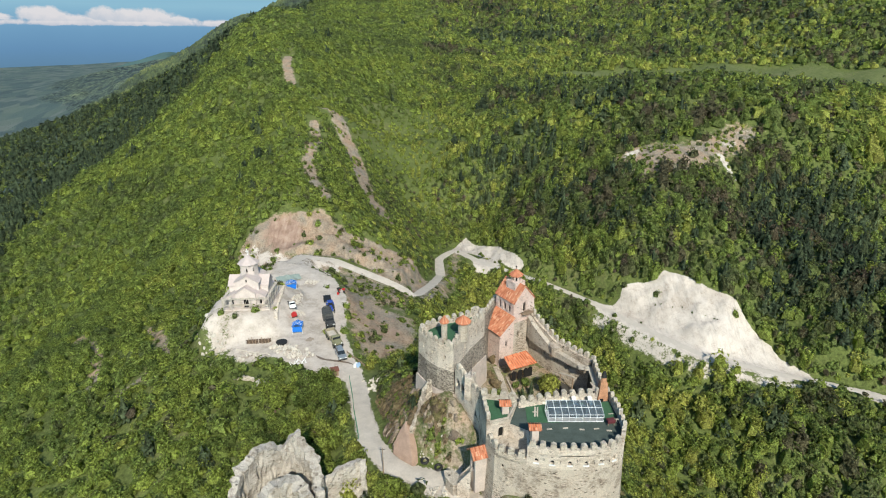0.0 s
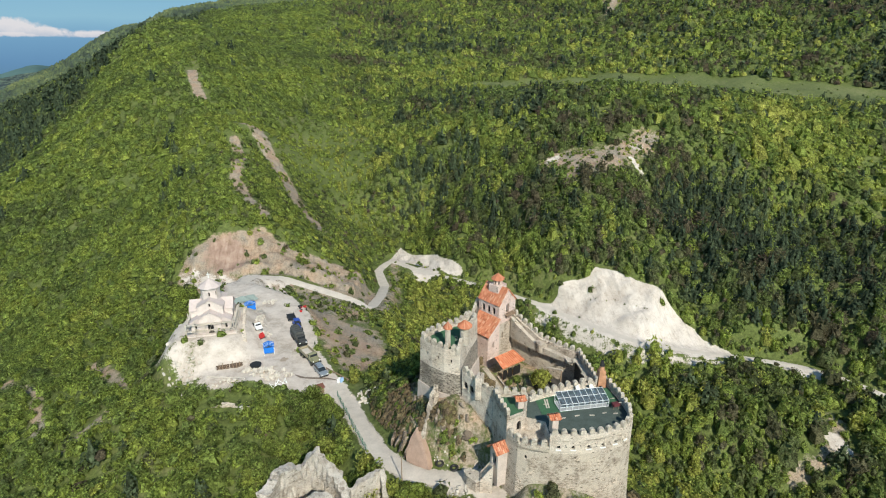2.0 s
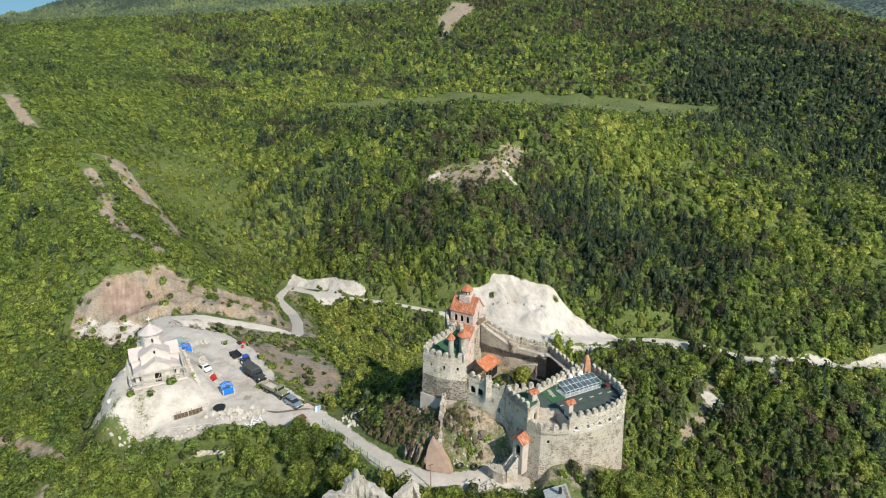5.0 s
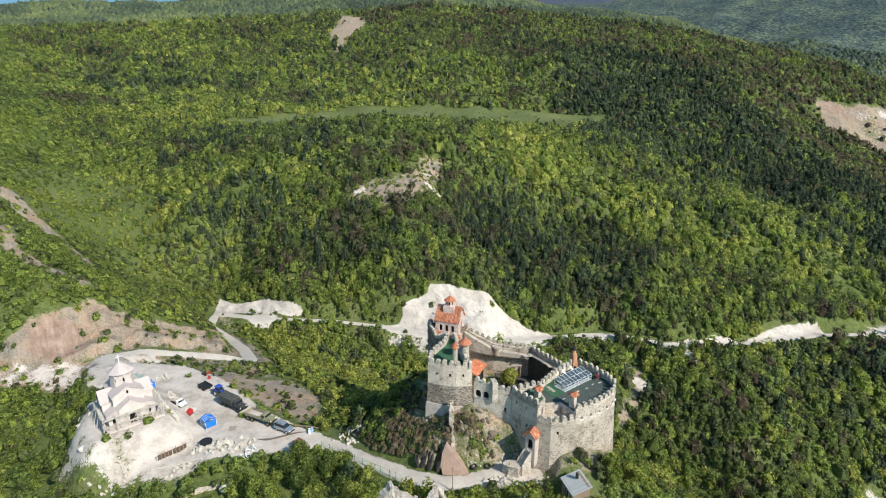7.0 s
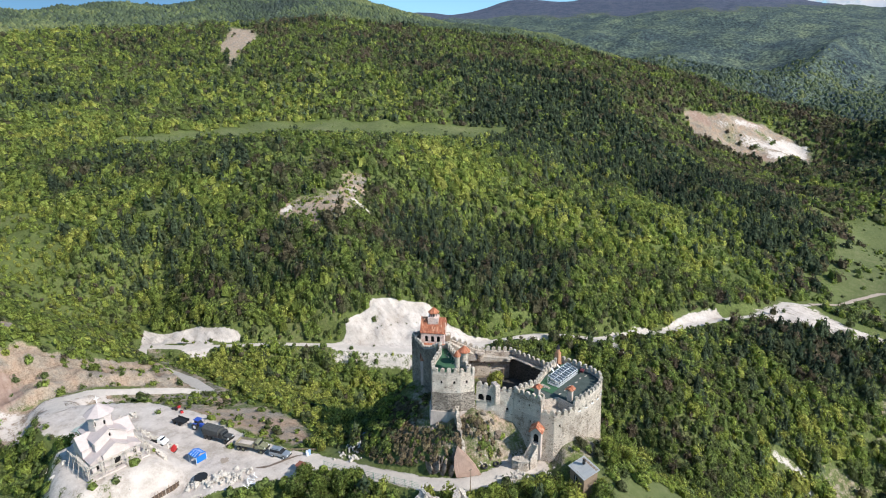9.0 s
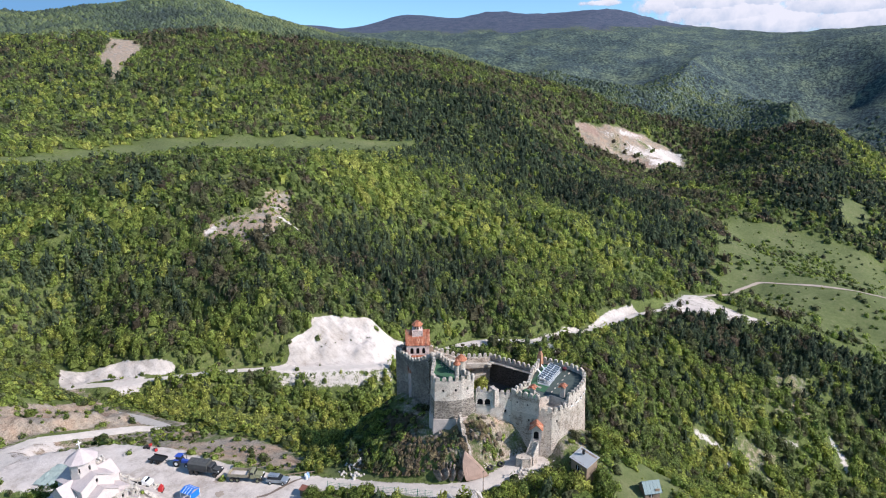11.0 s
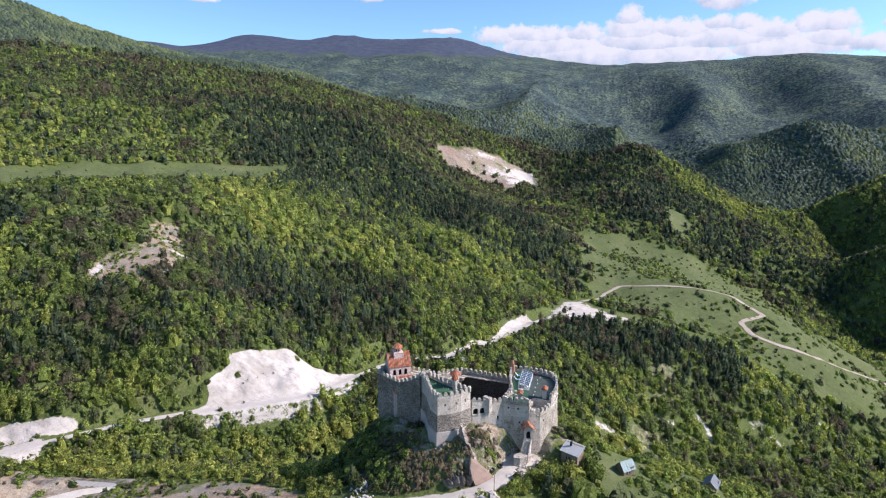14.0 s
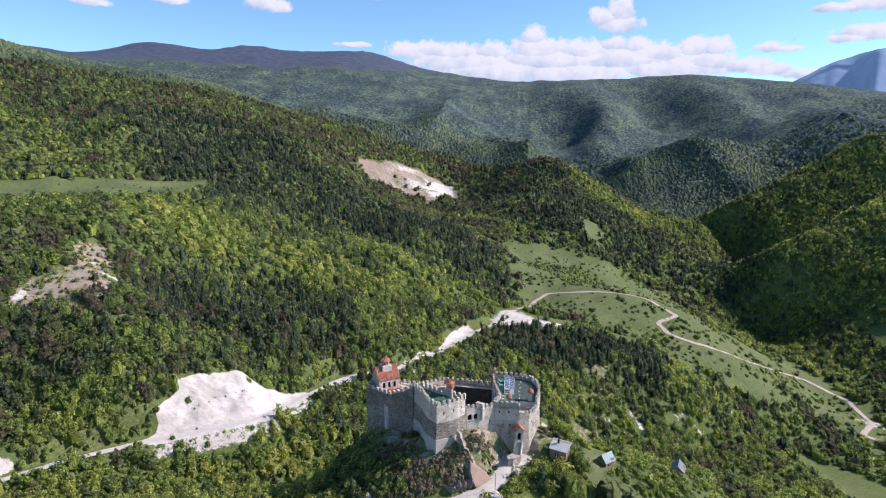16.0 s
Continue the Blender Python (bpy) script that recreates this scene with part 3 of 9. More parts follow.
SCREE = [(60, 198, 0), (69, 186, 0), (78, 173, 0), (88, 163, 0), (102, 160, 0), (116, 157, 0)]
PALE_SPOTS = [(20, 243, 6, 7), (131, 119, 2.5, 5)]
PALE_STREAKS = [[(170, 46, 0), (173, 38, 0), (168, 29, 0)], [(222, -11, 0), (217, -15, 0), (211, -17, 0)], [(203, 12, 0), (206, 5, 0)], [(236, -42, 0), (242, -50, 0), (239, -60, 0)], [(263, -54, 0), (268, -61, 0)], [(280, -95, 0), (287, -101, 0)], [(158, 112, 0), (163, 118, 0)]]


def ground_height(x, y):
    z = land(x, y)
    far = np.hypot(x - 5, y - 90)
    amp = 0.8 * smooth(30, 120, far) + 2.2 * smooth(120, 500, far)
    z = z + amp * (value_noise(x, y, 34, 1) + 0.6 * value_noise(x, y, 15, 2))
    big = smooth(1050, 1650, far) * smooth(-160, 0, z)
    ridge = 1 - np.abs(value_noise(0.5 * x + 0.2 * y, y - 0.12 * x, 260, 3)) * 2
    big = big * (1 - 0.85 * smooth(2150, 2500, far))
    z = z + big * (30 * (ridge - 0.5) + 20 * value_noise(x, y, 170, 4) + 12 * value_noise(x, y, 80, 5))
    # broken rock under the castle and on the cliffs
    crag = smooth(-3, 3, outline(x, y, CASTLE_SKIRT)) * (0.25 + 0.75 * smooth(62, 70, y)) + smooth(-4, 4, outline(x, y, CLIFF)) + 0.3 * smooth(-3, 3, outline(x, y, KNOLL))
    z = z + crag * (0.8 * value_noise(x, y, 5.0, 6) + 0.9 * (0.6 - np.abs(value_noise(x, 0.6 * y, 2.8, 7))) + 0.45 * value_noise(x, y, 1.5, 14))
    rd = along(x, y, LOOP_ROAD)[0]
    z = z + 3.0 * smooth(4.2, 7.0, rd) * smooth(19, 8, rd) * smooth(-0.5, 2.5, outline(x, y, CLIFF))
    gully = np.abs(value_noise(x + 0.15 * y, 0.25 * y, 3.4, 9))
    z = z + smooth(-1, 4, outline(x, y, CLIFF)) * (1.1 * value_noise(x, y, 11, 9) + 1.6 * (gully - 0.5))
    cut = smooth(-2, 4, outline(x, y, QUARRY)) + smooth(-2, 4, outline(x, y, NORTH_CUT))
    z = z + cut * (1.3 * value_noise(x, y, 9, 12) + 1.3 * (0.5 - np.abs(value_noise(x, y, 6, 13))) + 0.5 * value_noise(x, y, 2.6, 18))
    z = z + smooth(-6, 14, outline(x, y, SLIDE)) * (2.5 * value_noise(x, 0.6 * y, 34, 43) + 1.2 * value_noise(x, y, 13, 44))
    for poly, level, soft in ((PLAZA, -5.0, 5), (CHURCH_TERRACE, -1.3, 6.5), (PIT, -6.3, 2), (COURT, 3.2, 1.5)):
        k = smooth(-soft, 0.3, outline(x, y, poly))
        z = z * (1 - k) + k * level
    for line, half, soft in ((APPROACH, 2.3, 3.0), (LOOP_ROAD, 2.6, 5), (VALLEY_ROAD, 3.2, 5), (FIELD_TRACK, 2.5, 8), (SPUR_TRACK, 2.5, 8)):
        d, h = along(x, y, line)
        k = 1 - smooth(half, half + soft, d)
        z = z * (1 - k) + k * h
    return z


def axis(lo, dense_lo, dense_hi, hi, step, grow):
    a, b, s = [dense_lo], [dense_hi], step
    mid = np.arange(dense_lo, dense_hi + 0.1, step)
    while a[-1] > lo:
        s *= grow
        a.append(a[-1] - s)
    s = step
    while b[-1] < hi:
        s *= grow
        b.append(b[-1] + s)
    return np.concatenate([a[:0:-1], mid, b[1:]])


def finer(a, lo, hi, step):
    return np.concatenate([a[a < lo - 0.3], np.arange(lo, hi, step), a[a > hi + 0.1]])


GX = finer(finer(finer(axis(-4300, -80, 150, 4500, 1.6, 1.034), -14, 31, 0.7), 66, 122, 0.9), 880, 1068, 5.0)
GY = finer(finer(finer(axis(-3900, 36, 290, 4500, 1.6, 1.034), 52, 106, 0.7), 164, 212, 0.9), 292, 364, 5.0)
GXX, GYY = np.meshgrid(GX, GY)
GZZ = ground_height(GXX, GYY)


def ground_at(x, y):
    """Height of the sheet itself, between its corners."""
    x, y = np.asarray(x, float), np.asarray(y, float)
    i = np.clip(np.searchsorted(GX, x) - 1, 0, len(GX) - 2)
    j = np.clip(np.searchsorted(GY, y) - 1, 0, len(GY) - 2)
    a, b = (x - GX[i]) / (GX[i + 1] - GX[i]), (y - GY[j]) / (GY[j + 1] - GY[j])
    return (GZZ[j, i] * (1 - a) + GZZ[j, i + 1] * a) * (1 - b) + (GZZ[j + 1, i] * (1 - a) + GZZ[j + 1, i + 1] * a) * b


def edge_mask(x, y, poly, soft):
    return np.clip(0.5 + outline(x, y, poly) / soft, 0, 1)


def spots(x, y, rows):
    m = np.zeros(np.shape(x))
    for cx, cy, rx, ry in rows:
        m = np.maximum(m, np.clip(1.25 - 0.75 * np.hypot((x - cx) / rx, (y - cy) / ry), 0, 1))
    return m


def track_mask(x, y, line, half, soft):
    return np.clip(0.5 + (half - along(x, y, line)[0]) / soft, 0, 1)


RIDGE_SCARS = [[(-70, 350, 0), (-64, 345, 0), (-57, 330, 0), (-49, 313, 0), (-43, 292, 0), (-38, 273, 0), (-32, 258, 0), (-25, 236, 0)], [(-74, 329, 0), (-66, 300, 0), (-65, 280, 0), (-64, 265, 0), (-55, 234, 0), (-46, 217, 0)], [(-135, 522, 0), (-122, 465, 0), (-107, 415, 0)]]
SLOPE_PATHS = [[(-76, 108, 0), (-70, 113, 0), (-64, 118, 0), (-72, 128, 0), (-83, 143, 0)], [(-88, 120, 0), (-96, 138, 0), (-110, 150, 0)]]


def masks(x, y, z):
    m = {}
    m["white_cut"] = np.maximum.reduce([edge_mask(x, y, QUARRY, 2.6), edge_mask(x, y, NORTH_CUT, 3), spots(x, y, PALE_SPOTS), *[edge_mask(x, y, b, 4.5) for b in BANKS[:3]], 0.36 * track_mask(x, y, GULLY_SCREE, 2.0, 5), 0.8 * track_mask(x, y, VALLEY_ROAD[4:10], 3.9, 2.5), *[0.60 * track_mask(x, y, b, 3.4, 6) for b in PALE_STREAKS], 0.55 * track_mask(x, y, SCREE, 3.6, 6), 0.62 * edge_mask(x, y, WEST_FACE, 5), 0.60 * spots(x, y, [(134, 266, 3, 17), (143, 284, 6, 5), (154, 294, 8, 4), (95, 282, 7, 5), (112, 254, 14, 3)]), (0.46 + 0.22 * value_noise(0.7 * x + 0.7 * y, 0.3 * (x - y), 13, 33) + 0.10 * value_noise(x, y, 30, 34)) * edge_mask(x, y, SLIDE, 20), 0.42 * edge_mask(x, y, TOP_SCAR, 30)])
    m["gravel"] = np.maximum.reduce([0.60 * edge_mask(x, y, KNOLL, 6), 0.85 * edge_mask(x, y, DUST, 3), 0.66 * edge_mask(x, y, BANKS[3], 8), edge_mask(x, y, PLAZA, 3), 0.55 * edge_mask(x, y, YARD, 4), 0.62 * spots(x, y, [(365, -240, 16, 14)]), track_mask(x, y, APPROACH, 1.9, 2), edge_mask(x, y, CHURCH_TERRACE, 3), spots(x, y, [(0, 65.5, 4.5, 2.6)])])
    scars = np.maximum.reduce([track_mask(x, y, s, h, 4) for s, h in zip(RIDGE_SCARS, (4.4, 2.6, 3.6))] + [0.9 * track_mask(x, y, s, 1.6, 4) for s in SLOPE_PATHS])
    steep = 0.46 * spots(x, y, [(230, 10, 40, 16), (185, 20, 20, 22), (240, -50, 9, 10), (133, 122, 8, 6)])
    m["rock"] = np.maximum.reduce([0.80 * edge_mask(x, y, SCAR, 20), edge_mask(x, y, CLIFF, 5), 0.96 * scars, 0.55 * edge_mask(x, y, SADDLE, 6), edge_mask(x, y, BARE, 8), 0.58 * edge_mask(x, y, VERGE, 5), 0.66 * track_mask(x, y, GULLY_SCREE, 3.5, 7), 0.8 * edge_mask(x, y, YARD, 3), 0.52 * edge_mask(x, y, CASTLE_SKIRT, 6), steep, (0.85 + 0.5 * value_noise(x, y, 22, 37)) * edge_mask(x, y, SLIDE, 24), 0.75 * edge_mask(x, y, TOP_SCAR, 30), 0.5 * edge_mask(x, y, KNOLL, 8)])
    m["red_earth"] = np.maximum.reduce([0.85 * edge_mask(x, y, RED, 14), 0.45 * edge_mask(x, y, BARE, 10), (0.30 + 0.5 * value_noise(x, y, 24, 38)) * edge_mask(x, y, SLIDE, 20)])
    m["grass"] = np.maximum.reduce([edge_mask(x, y, MEADOW, 50), edge_mask(x, y, FIELD, 60), 0.9 * edge_mask(x, y, TOWN_SLOPE, 12), spots(x, y, [(-17, 122, 4, 8), (-13, 97, 3, 7), (2.5, 71, 2.5, 3), (16, 50, 12, 6), (730, -50, 42, 16), (-15, 148, 5, 12)])])
    # Masks of the far land whose colours carry haze.
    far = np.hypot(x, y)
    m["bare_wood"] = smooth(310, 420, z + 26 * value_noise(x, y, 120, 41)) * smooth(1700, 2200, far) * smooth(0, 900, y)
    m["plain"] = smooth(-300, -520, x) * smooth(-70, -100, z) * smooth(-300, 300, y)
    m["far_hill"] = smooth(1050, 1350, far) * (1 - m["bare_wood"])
    return m


def mesh_object(name, verts, faces, mat, parent=None, smooth_faces=False):
    """A mesh from arrays: n x 3 places and m x 3 (or 4) corners."""
    me = bpy.data.meshes.new(name)
    verts, faces = np.asarray(verts, np.float32), np.asarray(faces, np.int32)
    n = faces.shape[1]
    me.vertices.add(len(verts))
    me.vertices.foreach_set("co", verts.ravel())
    me.loops.add(faces.size)
    me.loops.foreach_set("vertex_index", faces.ravel())
    me.polygons.add(len(faces))
    me.polygons.foreach_set("loop_start", np.arange(0, faces.size, n, dtype=np.int32))
    me.polygons.foreach_set("use_smooth", np.full(len(faces), smooth_faces))
    me.update(calc_edges=True)
    me.materials.append(mat)
    ob = new(name, me)
    ob.parent = parent
    return ob


def add_ground():
    ny, nx = GXX.shape
    v = np.stack([GXX.ravel(), GYY.ravel(), GZZ.ravel()], 1)
    k = (np.arange(ny - 1)[:, None] * nx + np.arange(nx - 1)[None, :]).ravel()
    ob = mesh_object("ground", v, np.stack([k, k + 1, k + nx + 1, k + nx], 1), MAT["ground"], None, True)
    for name, values in masks(v[:, 0], v[:, 1], v[:, 2]).items():
        ob.data.attributes.new(name, "FLOAT", "POINT").data.foreach_set("value", values.astype(np.float32))
    return tagged(ob, "steep green hillsides with bare rock, white cuttings and grass", "ground", kind="structure")


add_ground()


def add_road(name, line, half, mat, label, rise=0.06):
    """A strip of worn track laid along a line, a little over the ground, with ragged edges."""
    pts = np.array(line, float)
    d = np.r_[0, np.cumsum(np.hypot(*np.diff(pts[:, :2], axis=0).T))]
    s = np.arange(0, d[-1], 1.2)
    q = np.stack([np.interp(s, d, pts[:, i]) for i in range(3)], 1)
    for _ in range(6):
        q[1:-1] = (q[:-2] + 2 * q[1:-1] + q[2:]) / 4
    t = np.gradient(q[:, :2], axis=0)
    t /= np.linalg.norm(t, axis=1)[:, None]
    n = np.stack([-t[:, 1], t[:, 0]], 1)
    cols = []
    for u in (-1, -0.62, -0.3, 0, 0.3, 0.62, 1):
        w = half * u * (1 + 0.16 * value_noise(s, s * 0 + 9 * u, 4.0, 3) * (abs(u) == 1))
        xy = q[:, :2] + n * w[:, None] if np.ndim(w) else q[:, :2] + n * w
        g = ground_at(xy[:, 0], xy[:, 1])
        z = g + rise + (0.05 if abs(u) in (0, 0.3) else 0.0) - (0.10 if abs(u) == 1 else 0)
        cols.append(np.c_[xy, z])
    v = np.stack(cols, 1).reshape(-1, 3)
    c = len(cols)
    k = (np.arange(len(s) - 1)[:, None] * c + np.arange(c - 1)[None, :]).ravel()
    return tagged(mesh_object(name, v, np.stack([k, k + 1, k + c + 1, k + c], 1), mat, None, True), label, "road", kind="structure")


add_road("road_approach", APPROACH, 1.9, MAT["road"], "dusty pale gravel road up to the castle gate")
add_road("road_loop", LOOP_ROAD, 2.3, MAT["road"], "winding pale earth road below the cliff")
add_road("road_valley", VALLEY_ROAD, 1.8, MAT["white_road"], "white stone-dust road cut into the hillside")
add_road("road_field", FIELD_TRACK, 1.7, MAT["earth_track"], "pale earth track across the green field", 0.45)
add_road("road_spur", SPUR_TRACK, 2.2, MAT["earth_track"], "brown track winding down the grassy spur", 0.45)


# ---------------------------------------------------------------- woods
BALL = bmesh.new()
bmesh.ops.create_icosphere(BALL, subdivisions=1, radius=1.0)
BALL_V = np.array([v.co[:] for v in BALL.verts])
BALL_F = np.array([[v.index for v in f.verts] for f in BALL.faces if f.calc_center_median().z > -0.45])
BALL.free()
bmesh_two = bmesh.new()
bmesh.ops.create_icosphere(bmesh_two, subdivisions=2, radius=1.0)
ROUND_V = np.array([v.co[:] for v in bmesh_two.verts])
ROUND_F = np.array([[v.index for v in f.verts] for f in bmesh_two.faces if f.calc_center_median().z > -0.35])
bmesh_two.free()


def unit(v):
    return v / np.maximum(np.linalg.norm(v, axis=-1, keepdims=True), 1e-6)


def lobes(rng, count, width, height, base):
    """Centres and radii of the rounded masses that make up a crown."""
    a = rng.uniform(0, 2 * math.pi, count)
    d = rng.uniform(0.10, 0.34, count) * width
    c = np.stack([d * np.cos(a), d * np.sin(a), base + height * rng.uniform(0.22, 0.62, count)], 1)
    c[0] = (0, 0, base + 0.58 * height)
    r = rng.uniform(0.20, 0.33, count) * width
    return c, r


def leaf_cloud(rng, n, size, c, r, low=-0.25):
    """n small leaf clumps standing out of the lobes; returns triangles and the way each faces out."""
    k = rng.integers(0, len(c), n)
    d = unit(rng.normal(size=(n, 3)))
    d[:, 2] = np.where(d[:, 2] < low, -d[:, 2], d[:, 2])
    p = c[k] + d * (r[k] * rng.uniform(0.86, 1.16, n))[:, None] * (1, 1, 0.92)
    a = unit(np.cross(d, rng.normal(size=(n, 3))) + 0.45 * rng.normal(size=(n, 3)))
    b = unit(np.cross(a, d) + 0.45 * rng.normal(size=(n, 3)))
    s = size * rng.uniform(0.6, 1.4, n)[:, None]
    t = np.stack([p - a * s * 0.9 - b * s * 0.55, p + a * s * 0.9 - b * s * 0.55, p + b * s * 0.95], 1)
    return t, np.repeat(d[:, None], 3, 1)


def crown(seed, count, clumps, size, fine):
    """Unit crown: about 1 wide, 1 high, foot at 0; knobbly leaf masses fringed with clumps."""
    rng = np.random.default_rng(seed)
    c, r = lobes(rng, count, 1.0, 0.95, 0.10)
    ball, face = (ROUND_V, ROUND_F) if fine else (BALL_V, BALL_F)
    tris, outs = [], []
    for k in range(count):
        v = ball * (0.86 * r[k]) * (1 + (0.13 if fine else 0.16) * rng.normal(size=(len(ball), 1))) + c[k]
        tris.append(v[face])
        outs.append(unit(ball + (0, 0, 0.4) + 0.5 * unit(c[k] - (0, 0, 0.35)))[face])
    if clumps:
        t, o = leaf_cloud(rng, clumps, size, c, r)
        tris.append(t)
        outs.append(unit(o + (0, 0, 0.35)))
    return np.concatenate(tris), np.concatenate(outs)


def leafy(seed, clumps, size, lean=0.35):
    """Unit crown of the middle distance: a rough dome almost hidden by loose clumps of leaves."""
    rng = np.random.default_rng(seed)
    t, o = low_crown(seed)
    c, r = lobes(rng, 5, 1.0, 0.95, 0.10)
    q, d = leaf_cloud(rng, clumps, size, c, r * 1.08, -0.1)
    return np.concatenate([t * (0.78, 0.78, 0.86), q]), unit(np.concatenate([o, d]) + (0, 0, lean))


def rounded(t, centre=0.3):
    """Outward directions for a plain shape."""
    return t, unit((t - (0, 0, centre)) * (1, 1, 0.9))


def conifer(seed, tiers, points):
    """A needle tree of ragged drooping tiers."""
    rng = np.random.default_rng(seed)
    out = []
    for k in range(tiers):
        f = k / tiers
        z0, z1 = 0.06 + 0.86 * f, min(1.0, 0.06 + 0.86 * f + 1.55 / tiers * 0.9 + 0.05)
        r = 0.36 * (1 - f) ** 0.8 + 0.035
        a = np.linspace(0, 2 * math.pi, points + 1)[:-1] + rng.uniform(0, 1)
        rr = r * np.where(np.arange(points) % 2 == 0, 1.08, 0.62) * rng.uniform(0.8, 1.15, points)
        ring = np.stack([rr * np.cos(a), rr * np.sin(a), z0 - 0.05 * (np.arange(points) % 2 == 0) + 0.02 * rng.normal(size=points)], 1)
        tip = np.tile((0.02 * rng.normal(), 0.02 * rng.normal(), z1), (points, 1))
        out.append(np.stack([ring, np.roll(ring, -1, 0), tip], 1))
    return rounded(np.concatenate(out))


def pine(seed, clumps, size):
    """A needle tree: a slim dark cone hidden by drooping sprays, broad below and ragged to the tip."""
    rng = np.random.default_rng(seed)
    n = 6
    a = np.linspace(0, 2 * math.pi, n + 1)[:-1]
    ring = np.stack([0.24 * np.cos(a), 0.24 * np.sin(a), 0.08 + 0 * a], 1) * (1 + 0.2 * rng.normal(size=(n, 1)))
    body = np.stack([ring, np.roll(ring, -1, 0), np.tile((0, 0, 0.92), (n, 1))], 1)
    f = 1 - np.sqrt(rng.uniform(0.01, 1, clumps))
    b = rng.uniform(0, 2 * math.pi, clumps)
    r = (0.42 * (1 - f) ** 0.75 + 0.02) * rng.uniform(0.7, 1.1, clumps)
    d = np.stack([np.cos(b), np.sin(b), 0 * b], 1)
    c = d * r[:, None] + np.stack([0 * f, 0 * f, 0.08 + 0.90 * f], 1)
    side = np.stack([-d[:, 1], d[:, 0], 0.3 * rng.normal(size=clumps)], 1)
    s = size * rng.uniform(0.6, 1.4, clumps)[:, None]
    fall = d * 0.8 + np.stack([0 * f, 0 * f, -0.55 + 0.3 * rng.normal(size=clumps)], 1)
    spray = np.stack([c - side * s * 0.7 - fall * s * 0.3, c + side * s * 0.7 - fall * s * 0.3, c + fall * s], 1)
    out = unit(d + (0, 0, 0.75) + 0.25 * rng.normal(size=(clumps, 3)))
    return np.concatenate([body, spray]), np.concatenate([rounded(body)[1], np.repeat(out[:, None], 3, 1)])


def low_crown(seed):
    """A rough crown of few faces for woods far off."""
    rng = np.random.default_rng(seed)
    a = np.linspace(0, 2 * math.pi, 6)[:-1] + rng.uniform(0, 1)
    q = np.stack([0.5 * np.cos(a), 0.5 * np.sin(a), 0.2 + 0 * a], 1) * (1 + 0.2 * rng.normal(size=(5, 1)))
    m = q * (0.62, 0.62, 1) + (0, 0, 0.5)
    q2, m2 = np.roll(q, -1, 0), np.roll(m, -1, 0)
    return rounded(np.concatenate([np.stack([q, q2, m], 1), np.stack([q2, m2, m], 1), np.stack([m[[0, 0, 0]], m[[1, 2, 3]], m[[2, 3, 4]]], 1)]))


def bump_crown(seed):
    """One low treetop of the farthest woods."""
    rng = np.random.default_rng(seed)
    a = np.linspace(0, 2 * math.pi, 6)[:-1] + rng.uniform(0, 1)
    q = np.stack([0.5 * np.cos(a), 0.5 * np.sin(a), 0.1 + 0 * a], 1) * (1 + 0.25 * rng.normal(size=(5, 1)))
    return rounded(np.stack([q, np.roll(q, -1, 0), np.tile((0.1 * rng.normal(), 0.1 * rng.normal(), 0.9), (5, 1))], 1), 0.0)


class Wood:
    """Collects the triangles of many trees into one mesh."""

    def __init__(self):
        self.tris, self.tint, self.out = [], [], []

    def put(self, shapes, x, y, width, height, tint, rng, hug=0.75):
        """Plants the shapes; hug is how far a crown leans along with the slope under it."""
        z = ground_at(x, y)
        gx, gy = (ground_at(x + 3, y) - ground_at(x - 3, y)) / 6, (ground_at(x, y + 3) - ground_at(x, y - 3)) / 6
        steep = np.hypot(gx, gy)
        gx, gy = gx * hug / np.maximum(steep, 1), gy * hug / np.maximum(steep, 1)
        z = z - 0.10 * height + (0.24 - 0.20 * hug) * width * np.minimum(steep, 1.0)
        pick = rng.integers(0, len(shapes), len(x))
        for k, (s, o) in enumerate(shapes):
            i = np.where(pick == k)[0]
            if not len(i):
                continue
            a = rng.uniform(0, 2 * math.pi, len(i))
            c, d = np.cos(a)[:, None, None], np.sin(a)[:, None, None]
            w, h = width[i][:, None, None], height[i][:, None, None]
            sx, sy, sz = s[None, :, :, 0], s[None, :, :, 1], s[None, :, :, 2]
            px, py = (sx * c - sy * d) * w, (sx * d + sy * c) * w
            lean = px * gx[i][:, None, None] + py * gy[i][:, None, None]
            t = np.stack([px + x[i][:, None, None], py + y[i][:, None, None], sz * h + lean + z[i][:, None, None]], 3)
            self.tris.append(t.reshape(-1, 3, 3).astype(np.float32))
            o = o[None]
            nx, ny = 0.8 * gx[i][:, None, None] / max(hug, 0.01), 0.8 * gy[i][:, None, None] / max(hug, 0.01)
            self.out.append(unit(np.stack([o[..., 0] * c - o[..., 1] * d - nx, o[..., 0] * d + o[..., 1] * c - ny, o[..., 2] + 0 * c], 3)).reshape(-1, 3).astype(np.float32))
            self.tint.append(np.repeat(tint[i], len(s) * 3).astype(np.float32))

    def finish(self, name, mat, label):
        v = np.concatenate(self.tris).reshape(-1, 3)
        ob = mesh_object(name, v, np.arange(len(v), dtype=np.int32).reshape(-1, 3), mat)
        ob.data.attributes.new("tint", "FLOAT", "POINT").data.foreach_set("value", np.concatenate(self.tint))
        ob.data.attributes.new("outward", "FLOAT_VECTOR", "POINT").data.foreach_set("vector", np.concatenate(self.out).ravel())
        return tagged(ob, label, "trees", kind="stuff")


